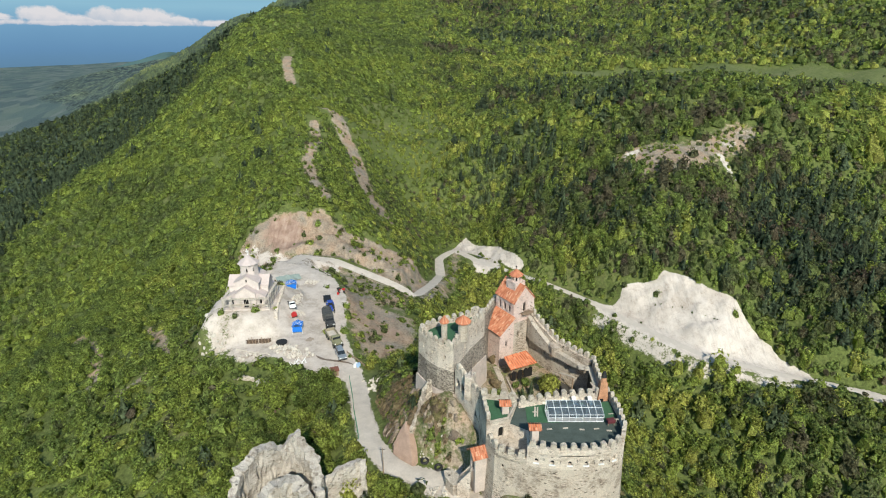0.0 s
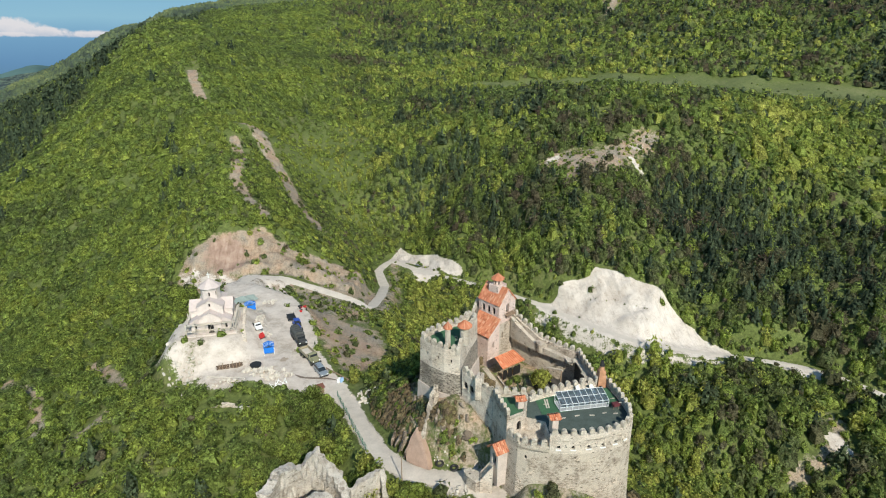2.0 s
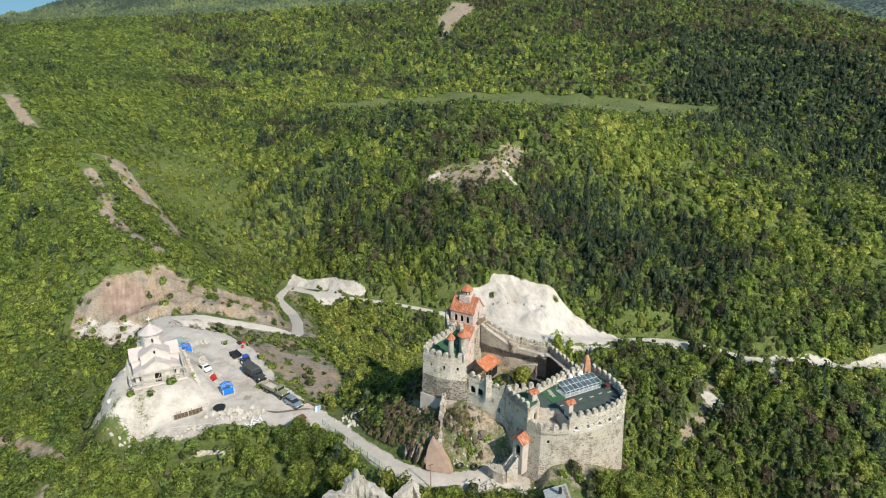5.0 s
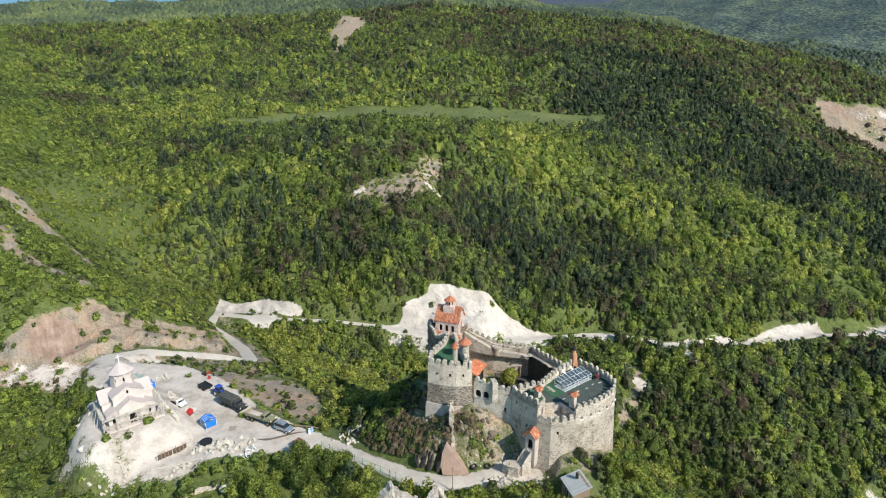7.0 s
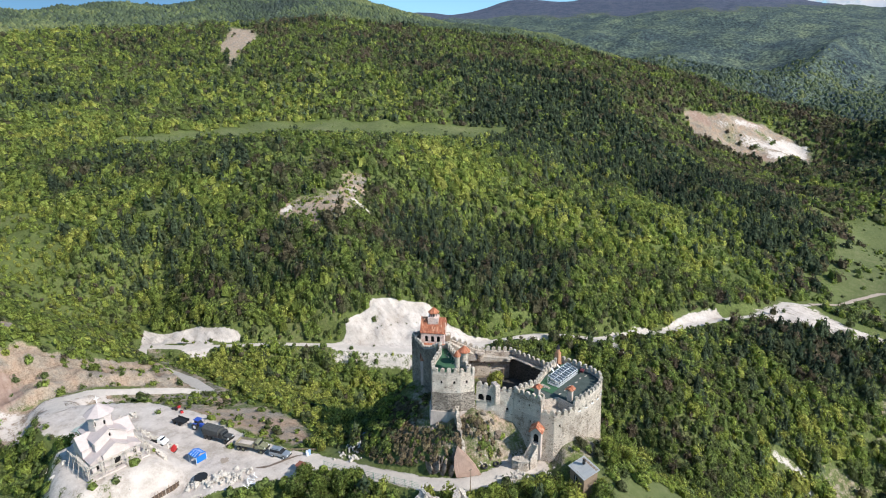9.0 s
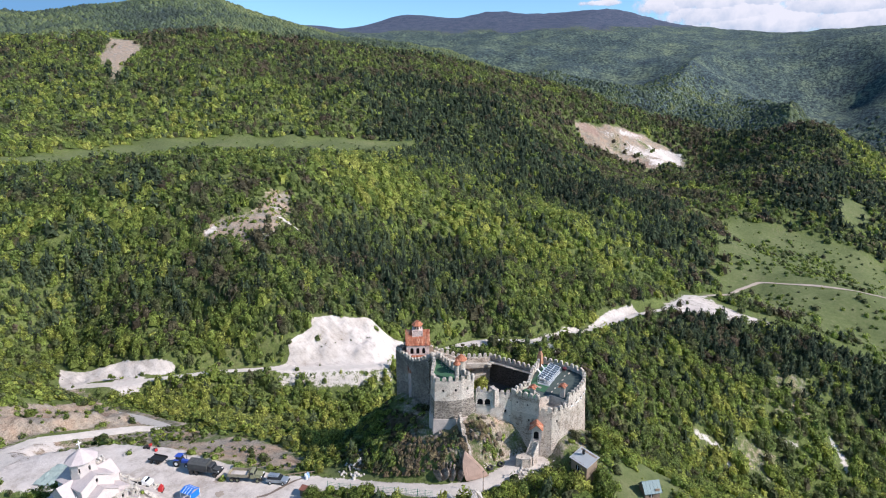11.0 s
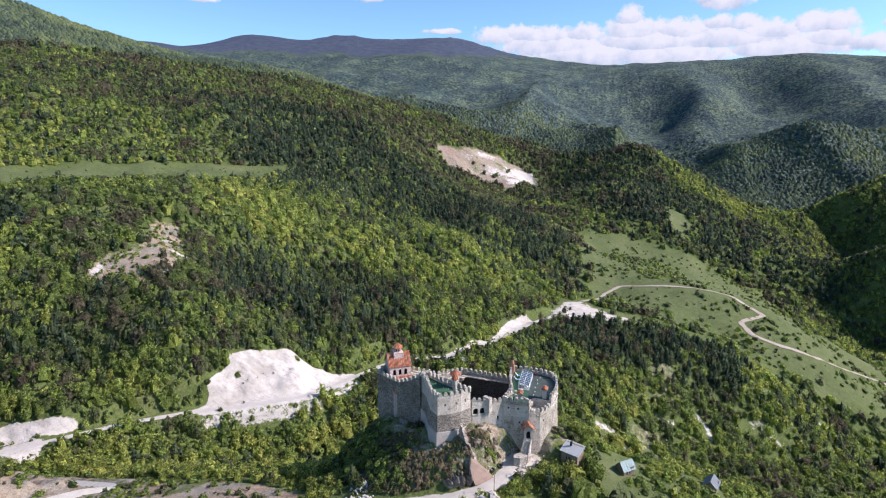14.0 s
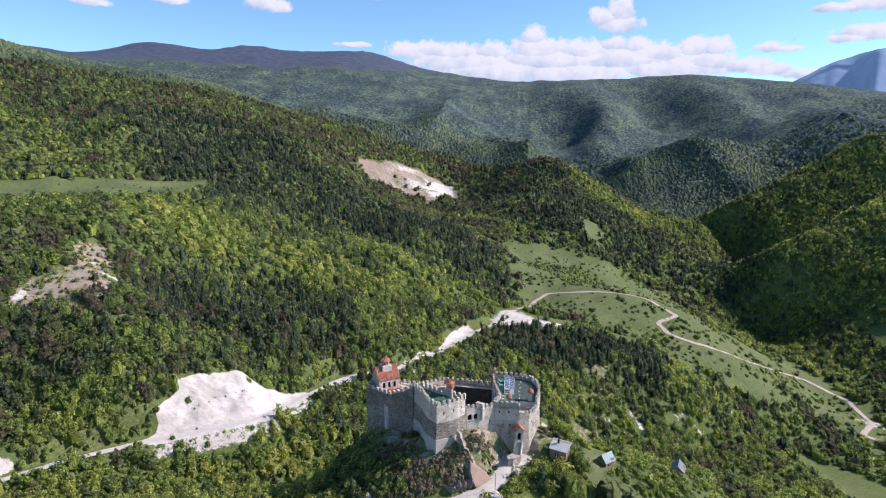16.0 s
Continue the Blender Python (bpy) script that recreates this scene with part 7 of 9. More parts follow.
def shell(bm, profile, width, narrow=0.0):
    """A body from a side outline (x, z), narrower at the top."""
    zs = [z for _, z in profile]
    lo, hi = min(zs), max(zs)
    a = [bm.verts.new((x, -width / 2 + narrow * (z - lo) / (hi - lo), z)) for x, z in profile]
    b = [bm.verts.new((x, width / 2 - narrow * (z - lo) / (hi - lo), z)) for x, z in profile]
    n = len(a)
    for i in range(n):
        bm.faces.new((a[i], a[(i + 1) % n], b[(i + 1) % n], b[i]))
    bm.faces.new(a)
    bm.faces.new(b[::-1])
    bmesh.ops.bevel(bm, geom=list(bm.edges), offset=0.05, segments=1, affect="EDGES")
    return bm


def glass_dark():
    m, nt, b = material("vehicle_glass", 0.08, 0, 0.6)
    b.inputs["Base Color"].default_value = (0.02, 0.025, 0.03, 1)
    return m


GLASS = glass_dark()


def add_suv():
    c = thing("suv", "silver-grey off-road car parked beside the verge", "car")
    paint = plain("silver_paint", (0.34, 0.38, 0.41), 0.3, 0.5, 0.08)
    part("body", shell(fresh(), [(-2.2, 0.45), (2.2, 0.45), (2.25, 0.85), (2.0, 1.0), (0.95, 1.1), (-2.15, 1.12)], 1.8, 0.06), paint, c)
    part("cabin", shell(fresh(), [(-2.1, 1.08), (1.0, 1.08), (0.35, 1.72), (-1.9, 1.76)], 1.66, 0.16), GLASS, c, "dark windows")
    part("roof", shell(fresh(), [(-1.95, 1.7), (0.42, 1.68), (0.3, 1.8), (-1.85, 1.84)], 1.4, 0.05), paint, c)
    for x in (-1.35, 1.4):
        for y in (-0.8, 0.8):
            wheel(c, x, y, 0.38, 0.25, MAT["white_metal"])
    for y in (-0.6, 0.6):
        part("headlight", box(fresh(), (2.22, y, 0.82), (0.1, 0.35, 0.18), 0, 0.02), MAT["white_metal"], c)
    part("roof_rack", rod(rod(fresh(), (-1.6, -0.55, 1.88), (0.1, -0.55, 1.86), 0.03, 4), (-1.6, 0.55, 1.88), (0.1, 0.55, 1.86), 0.03, 4), MAT["iron"], c)
    part("bumper", box(fresh(), (2.3, 0, 0.55), (0.16, 1.7, 0.22), 0, 0.03), MAT["iron"], c)
    return c


def add_truck(body_mat, tilt, label, low=False):
    t = thing("truck", label, "truck", "parked trucks")
    part("chassis", box(fresh(), (-0.3, 0, 0.85), (6.4, 0.9, 0.25)), MAT["iron"], t)
    part("cab", shell(fresh(), [(1.0, 0.95), (2.0, 0.95), (2.0, 1.75), (1.75, 2.45), (1.05, 2.5)], 2.1, 0.12), body_mat, t)
    part("bonnet", shell(fresh(), [(1.9, 0.95), (3.3, 0.95), (3.3, 1.55), (1.9, 1.8)], 1.5, 0.1), body_mat, t)
    part("windscreen", box(fresh(), (1.98, 0, 2.05), (0.08, 1.7, 0.5), 0, 0, 0), GLASS, t)
    for y in (-1.0, 1.0):
        part("side_window", box(fresh(), (1.5, y, 2.08), (0.6, 0.08, 0.42)), GLASS, t)
        part("mudguard", box(fresh(), (2.6, y * 0.95, 1.3), (1.2, 0.45, 0.12), 0, 0.03), body_mat, t)
        part("headlight", rod(fresh(), (3.3, y * 0.75, 1.3), (3.4, y * 0.75, 1.3), 0.14, 10), MAT["white_metal"], t)
    part("bumper", box(fresh(), (3.45, 0, 0.9), (0.18, 2.2, 0.3)), MAT["iron"], t)
    if tilt:
        part("bed", box(fresh(), (-1.35, 0, 1.4), (4.4, 2.3, 0.7), 0, 0.03), body_mat, t)
        hood = fresh()
        ring = [(-1.15, 1.7), (1.15, 1.7), (1.15, 2.6), (0.7, 3.0), (-0.7, 3.0), (-1.15, 2.6)]
        a = [hood.verts.new((-3.55, y, z)) for y, z in ring]
        b = [hood.verts.new((0.85, y, z)) for y, z in ring]
        for i in range(6):
            hood.faces.new((a[i], a[(i + 1) % 6], b[(i + 1) % 6], b[i]))
        hood.faces.new(a)
        hood.faces.new(b[::-1])
        part("canvas_cover", hood, plain("dark_canvas", (0.075, 0.078, 0.075), 0.9, 0, 0.3, 1.5), t, "dark canvas cover")
        for k in range(5):
            part("hoop", box(fresh(), (-3.5 + 1.08 * k, 0, 3.03), (0.07, 1.4, 0.05)), MAT["iron"], t)
    else:
        bm = fresh()
        box(bm, (-1.45, 0, 1.3), (4.3, 2.3, 0.12))
        box(bm, (-1.45, -1.12, 1.62), (4.3, 0.09, 0.65))
        box(bm, (-1.45, 1.12, 1.62), (4.3, 0.09, 0.65))
        box(bm, (0.68, 0, 1.75), (0.09, 2.3, 0.9))
        box(bm, (-3.58, 0, 1.62), (0.09, 2.3, 0.65))
        part("dump_bed", bm, plain("worn_khaki", (0.26, 0.23, 0.16), 0.8, 0, 0.3, 1.2), t, "worn khaki tipping bed")
        part("gravel_load", prism(fresh(), [(-3.4, -1), (0.5, -1), (0.5, 1), (-3.4, 1)], [(-2.6, -0.5), (-0.4, -0.5), (-0.4, 0.5), (-2.6, 0.5)], 1.36, 1.62), MAT["road"], t, "pale dust on the bed")
    for x in (-2.9, -1.7, 2.6):
        for y in (-0.95, 0.95):
            wheel(t, x, y, 0.52, 0.34, body_mat)
    return t


def add_tractor():
    t = thing("tractor", "blue farm tractor with cab", "tractor")
    blue = plain("blue_paint", (0.03, 0.075, 0.36), 0.4, 0, 0.15)
    part("bonnet", shell(fresh(), [(0.0, 0.75), (1.9, 0.75), (1.9, 1.35), (0.0, 1.5)], 0.8, 0.06), blue, t)
    part("cab", shell(fresh(), [(-1.2, 0.9), (0.1, 0.9), (0.0, 2.3), (-1.1, 2.3)], 1.3, 0.08), GLASS, t, "dark glazed cab")
    part("cab_roof", box(fresh(), (-0.55, 0, 2.4), (1.5, 1.4, 0.16), 0, 0.04), blue, t, "blue cab roof")
    for y in (-0.8, 0.8):
        wheel(t, -0.8, y, 0.8, 0.4, MAT["white_metal"])
        wheel(t, 1.45, y * 0.85, 0.45, 0.3, MAT["white_metal"])
        part("fender", box(fresh(), (-0.8, y, 1.65), (1.2, 0.4, 0.08), 0, 0.02), blue, t)
    part("exhaust", rod(fresh(), (1.0, 0.3, 1.4), (1.0, 0.3, 2.4), 0.05, 6), MAT["iron"], t)
    return t


def add_trailer():
    t = thing("flat_trailer", "dark empty flat trailer", "trailer")
    part("bed", box(fresh(), (0, 0, 0.85), (3.6, 1.9, 0.14)), MAT["iron"], t)
    for y in (-0.93, 0.93):
        part("side_board", box(fresh(), (0, y, 1.05), (3.6, 0.05, 0.35)), MAT["iron"], t)
    part("drawbar", rod(fresh(), (1.8, 0, 0.7), (3.0, 0, 0.6), 0.06, 6), MAT["iron"], t)
    for x in (-1.1, 0.5):
        for y in (-0.85, 0.85):
            wheel(t, x, y, 0.4, 0.25, MAT["iron"])
    return t


def park(ob, x, y, turn, lift=0.0):
    ob.matrix_basis = pose(x, y, stand(x, y, lift + 0.03), 0, 0, turn)


def add_canopy(x, y, turn, w, d, h):
    c = thing("market_tent", "blue and white striped canvas tent", "tent", "striped tents")
    blue = plain("blue_canvas", (0.015, 0.16, 0.58), 0.7, 0, 0.1)
    white = plain("white_canvas", (0.75, 0.78, 0.80), 0.7, 0, 0.05)
    for k, (px, py) in enumerate(((-w / 2, -d / 2), (w / 2, -d / 2), (-w / 2, d / 2), (w / 2, d / 2))):
        part("post", rod(fresh(), (px, py, 0), (px, py, h), 0.05, 6), MAT["white_metal"], c)
    n = 7
    for k in range(n):
        bm = fresh()
        edges = (0, 0.22, 0.27, 0.48, 0.53, 0.74, 0.79, 1)
        y0, y1 = -d / 2 + d * edges[k], -d / 2 + d * edges[k + 1]
        for a, b in (((-w / 2 - 0.1, h), (0, h + 0.55)), ((0, h + 0.55), (w / 2 + 0.1, h))):
            v = [bm.verts.new(p) for p in ((a[0], y0, a[1]), (b[0], y0, b[1]), (b[0], y1, b[1]), (a[0], y1, a[1]))]
            u = [bm.verts.new((p.co.x, p.co.y, p.co.z - 0.04)) for p in v]
            for i in range(4):
                bm.faces.new((u[i], u[(i + 1) % 4], v[(i + 1) % 4], v[i]))
            bm.faces.new(v)
            bm.faces.new(u[::-1])
        part("roof_stripe", bm, blue if k % 2 == 0 else white, c)
    for sy in (-1, 1):
        bm = fresh()
        prism(bm, [(-w / 2, sy * d / 2 - 0.02), (w / 2, sy * d / 2 - 0.02), (w / 2, sy * d / 2 + 0.02), (-w / 2, sy * d / 2 + 0.02)], [(-w / 2, sy * d / 2 - 0.02), (w / 2, sy * d / 2 - 0.02), (w / 2, sy * d / 2 + 0.02), (-w / 2, sy * d / 2 + 0.02)], 0.5 if sy < 0 else h - 0.4, h)
        part("side_curtain", bm, blue, c)
    park(c, x, y, turn)


# ---------------------------------------------------------------- sheds, rocks, clutter
def add_house(x, y, turn, w, d, h, rise, roof_mat, wall_mat, label, chimney=False, mono=False):
    s = thing("shed", label, "shed")
    part("wall", gable_block(fresh(), -w / 2, w / 2, -d / 2, d / 2, -1.2, h, h + (0.02 if mono else rise)), wall_mat, s)
    for k in ((0,) if mono else (-1, 1)):
        bm = fresh()
        if mono:
            q = [(-w / 2 - 0.3, -d / 2 - 0.3, h - 0.1), (w / 2 + 0.3, -d / 2 - 0.3, h + rise), (w / 2 + 0.3, d / 2 + 0.3, h + rise), (-w / 2 - 0.3, d / 2 + 0.3, h - 0.1)]
        else:
            q = [(0, -d / 2 - 0.3, h + rise + 0.08), (0, d / 2 + 0.3, h + rise + 0.08), (k * (w / 2 + 0.3), d / 2 + 0.3, h - 0.12), (k * (w / 2 + 0.3), -d / 2 - 0.3, h - 0.12)]
        hi, lo = [bm.verts.new(p) for p in q], [bm.verts.new((p[0], p[1], p[2] - 0.07)) for p in q]
        for i in range(4):
            bm.faces.new((lo[i], lo[(i + 1) % 4], hi[(i + 1) % 4], hi[i]))
        bm.faces.new(hi)
        bm.faces.new(lo[::-1])
        roof = part("roof", bm, roof_mat, s, "sheet-metal roof slope")
        n = max(3, int(d / 0.6))
        for j in range(n + 1):
            f = j / n
            a, b = Vector(q[0]).lerp(Vector(q[1 if not mono else 3]), f), Vector(q[3 if not mono else 1]).lerp(Vector(q[2]), f)
            part("seam", rod(fresh(), a, b, 0.035, 4), roof_mat, roof)
    if mono:
        part("upper_wall", prism(fresh(), [(-w / 2, -d / 2), (w / 2, -d / 2), (w / 2, d / 2), (-w / 2, d / 2)], [(-w / 2, -d / 2), (w / 2, -d / 2), (w / 2, d / 2), (-w / 2, d / 2)], h - 0.1, [h - 0.1, h + rise * 0.92, h + rise * 0.92, h - 0.1]), wall_mat, s)
    win = part("window", box(fresh(), (-w / 2 - 0.02, 0.3, h * 0.55), (0.06, 0.8, 0.9)), MAT["dark"], s, "dark window")
    part("frame", box(fresh(), (-w / 2 - 0.04, 0.3, h * 0.55), (0.05, 0.08, 0.95)), MAT["white_metal"], win)
    part("door", box(fresh(), (-w / 2 - 0.02, -d * 0.3, 0.95), (0.06, 0.85, 1.9)), MAT["wood"], s)
    if chimney:
        part("chimney", box(fresh(), (0.4, 0.6, h + rise + 0.2), (0.4, 0.4, 1.0), 0, 0.03), MAT["iron"], s, "dark metal chimney")
    park(s, x, y, turn)
    return s


def rock_mesh(seed, jag=0.28):
    rng = np.random.default_rng(seed)
    bm = fresh()
    bmesh.ops.create_icosphere(bm, subdivisions=2, radius=1.0)
    k = rng.normal(size=(5, 3))
    k /= np.linalg.norm(k, axis=1)[:, None]
    for v in bm.verts:
        p = np.array(v.co)
        for q in k:
            over = p @ q - 0.62
            if over > 0:
                p = p - q * over * 0.9
        v.co = Vector(p * (1 + jag * 0.35 * rng.normal()))
    me = bpy.data.meshes.new("rock")
    bm.to_mesh(me)
    bm.free()
    return me


def add_rocks():
    rng = random.Random(12)
    meshes = []
    for s in range(5):
        me = rock_mesh(s)
        me.materials.append(MAT["boulder"])
        meshes.append(me)
    heaps = (((-38.2, 114.6), 2.4, 1.5, 34, 0.46, "heap of pale quarried boulders beside the excavation"), ((-35.0, 111.6), 3.4, 1.6, 46, 0.48, "long heap of pale quarried boulders along the yard"), ((-32.0, 109.4), 2.6, 1.3, 26, 0.40, "pale boulders heaped beside the steel trestles"), ((-43.5, 111.6), 4.0, 1.2, 24, 0.30, "loose pale stones on the yard edge"), ((-38.6, 136.4), 1.1, 3.6, 40, 0.30, "strip of white rubble beside the church"), ((-36.6, 128.8), 0.9, 2.2, 22, 0.30, "white sacks and rubble round the red machine"), ((-38.2, 149.4), 2.4, 1.3, 30, 0.30, "white stone offcuts piled on the yard"), ((-12.0, 97.0), 3.4, 2.2, 90, 0.40, "heap of pale building stone beside the road"), ((-0.5, 63.6), 2.6, 1.2, 30, 0.26, "rubble heap of grey and rose stones"), ((2.6, 60.6), 2.2, 1.4, 20, 0.24, "scattered rubble below the gate"), ((-2.6, 70.6), 2.6, 0.9, 16, 0.2, "pale stones below the rock"), ((-45, 148), 2.5, 2, 14, 0.3, "small stones by the yard"), ((-53, 118.5), 4.5, 3, 24, 0.4, "pale rock blocks on the church knoll"))
    for (cx, cy), rx, ry, n, size, label in heaps:
        heap = thing("stone_heap", label, "stones")
        for _ in range(n):
            x, y = cx + rng.gauss(0, rx * 0.5), cy + rng.gauss(0, ry * 0.5)
            d = max(0, 1 - math.hypot((x - cx) / rx, (y - cy) / ry))
            s = size * rng.uniform(0.5, 1.5)
            o = new("stone", rng.choice(meshes))
            o.parent = heap
            o.matrix_basis = pose(x, y, stand(x, y, d * size * 1.3 + 0.1 * s), rng.uniform(0, 360), rng.uniform(0, 360), rng.uniform(0, 360)) @ Matrix.Diagonal((s, s * rng.uniform(0.6, 1), s * rng.uniform(0.5, 0.9), 1))


def add_crags():
    """Rock fins and slabs standing out of the castle hill."""
    rows = (
        ("rock_outcrop", "broken brown rock outcrop by the road", MAT["crag"], [(-8.3, 75.5, 0.4, 0.32, 1.3, 1.6, 15, 20, -30), (-8.9, 76.8, 0.4, 0.3, 1.3, 1.5, 20, 25, -25), (-7.5, 74.2, 0.4, 0.32, 1.3, 1.5, 10, 18, -35), (-9.4, 78.2, 0.2, 0.3, 1.4, 1.2, 20, 10, -20)]),
        ("rock_outcrop", "grey weathered rock below the curtain wall", MAT["crag"], [(0.2, 72.4, 6.4, 1.0, 0.6, 1.0, 10, 20, 0), (1.8, 70.2, 5.2, 0.6, 0.9, 1.0, 0, 25, 70), (8.2, 57.4, 2.4, 0.9, 0.6, 0.9, 0, 10, 20)]),
    )
    g = random.Random(33)
    loose = []
    for k in range(60):
        x, y = g.uniform(-9.5, 4.5), g.uniform(67, 84)
        inside = float(outline(np.array([x]), np.array([y]), [(-4.6, 82), (-1, 76.5), (2, 75), (5, 70), (7, 66), (7, 90), (0, 88)])[0])
        clear = float(along(np.array([x]), np.array([y]), APPROACH)[0][0])
        if inside < -0.3 and clear > 2.6:
            q = g.uniform(0.25, 0.75)
            loose.append((x, y, stand(x, y) + 0.15, q * g.uniform(0.5, 0.9), q, q * g.uniform(0.8, 1.5), g.uniform(-15, 25), g.uniform(-10, 20), g.uniform(-40, 40)))
    knoll = []
    for k in range(26):
        x, y = g.uniform(-60, -47), g.uniform(109, 141)
        if -2 < float(outline(np.array([x]), np.array([y]), KNOLL)[0]) < 4.5:
            q = g.uniform(0.25, 0.8)
            knoll.append((x, y, stand(x, y) + 0.1, q, q * g.uniform(0.7, 1.2), q * g.uniform(0.5, 1.1), g.uniform(-20, 20), g.uniform(-20, 20), g.uniform(0, 180)))
    rows += (("rock_outcrop", "pale broken rock of the church knoll", MAT["boulder"], knoll),)
    rows += (("rock_outcrop", "weathered brown-grey crags under the corner tower", MAT["crag"], loose),)
    t = thing("rock_slab", "flat tilted red-brown rock slab above the road", "rock")
    face = [Vector(p) for p in ((-5.9, 74.0, 4.7), (-5.3, 72.4, 3.4), (-4.9, 70.6, 1.7), (-4.7, 69.2, 0.1), (-6.3, 70.8, -0.3), (-7.9, 72.5, -0.4), (-7.7, 73.3, 1.2), (-6.9, 73.9, 2.9))]
    nrm = (face[2] - face[0]).cross(face[4] - face[0]).normalized()
    nrm = -nrm if nrm.y > 0 else nrm
    bm = fresh()
    hub = sum(face, Vector()) / len(face)
    rim = [bm.verts.new(p) for p in face]
    mid = [bm.verts.new(p.lerp(hub, 0.3) + nrm * g.uniform(0.0, 0.10)) for p in face]
    back = [bm.verts.new(p - nrm * 1.3) for p in face]
    n = len(face)
    for i in range(n):
        j = (i + 1) % n
        bm.faces.new((rim[i], rim[j], mid[j], mid[i]))
        bm.faces.new((back[i], back[j], rim[j], rim[i]))
    bm.faces.new(mid)
    bm.faces.new(back[::-1])
    part("block", bm, MAT["slab"], t)
    for k in range(5):
        y = 75.2 + 0.75 * k
        part("layer", prism(fresh(), [(-8.4 - 0.2 * k, y), (-7.0, y + 0.3), (-7.1, y + 0.6), (-8.5 - 0.2 * k, y + 0.35)], [(-7.6 - 0.1 * k, y + 0.1), (-6.4, y + 0.4), (-6.5, y + 0.6), (-7.7, y + 0.4)], -0.6, 1.9 + 0.25 * (k % 2)), MAT["crag"], t, "upturned grey-brown rock layer")
    fin = thing("rock_fin", "jagged pale rock fin running down from the tower", "rock")
    ragged(fin, "ridge", [(-2.2, 77.4, 10.2), (-2.8, 76.6, 9.4), (-3.4, 75.6, 7.4), (-4.2, 74.4, 5.6), (-4.9, 73.4, 4.2), (-5.5, 72.9, 3.0)], 0.8, 0.0, MAT["fin"], 11, 0.3, 0.5)
    ragged(fin, "ridge", [(-3.6, 77.6, 6.6), (-4.6, 76.2, 5.2), (-5.6, 75.0, 3.8), (-6.6, 74.4, 2.6)], 0.7, -0.5, MAT["crag"], 12, 0.35, 0.5)
    ragged(fin, "ridge", [(-1.0, 74.6, 7.4), (-1.8, 73.2, 5.6), (-2.6, 71.9, 3.6)], 0.6, 0.0, MAT["crag"], 13, 0.3, 0.5)
    seed = 60
    for name, label, mat, blocks in rows:
        t = thing(name, label, "rock")
        for x, y, z, sx, sy, sz, rx, ry, rz in blocks:
            seed += 1
            me = rock_mesh(seed, 0.34)
            me.materials.append(mat)
            o = new("block", me)
            o.parent = t
            o.matrix_basis = pose(x, y, z - 0.3, rx, ry, rz) @ Matrix.Diagonal((sx, sy, sz, 1))


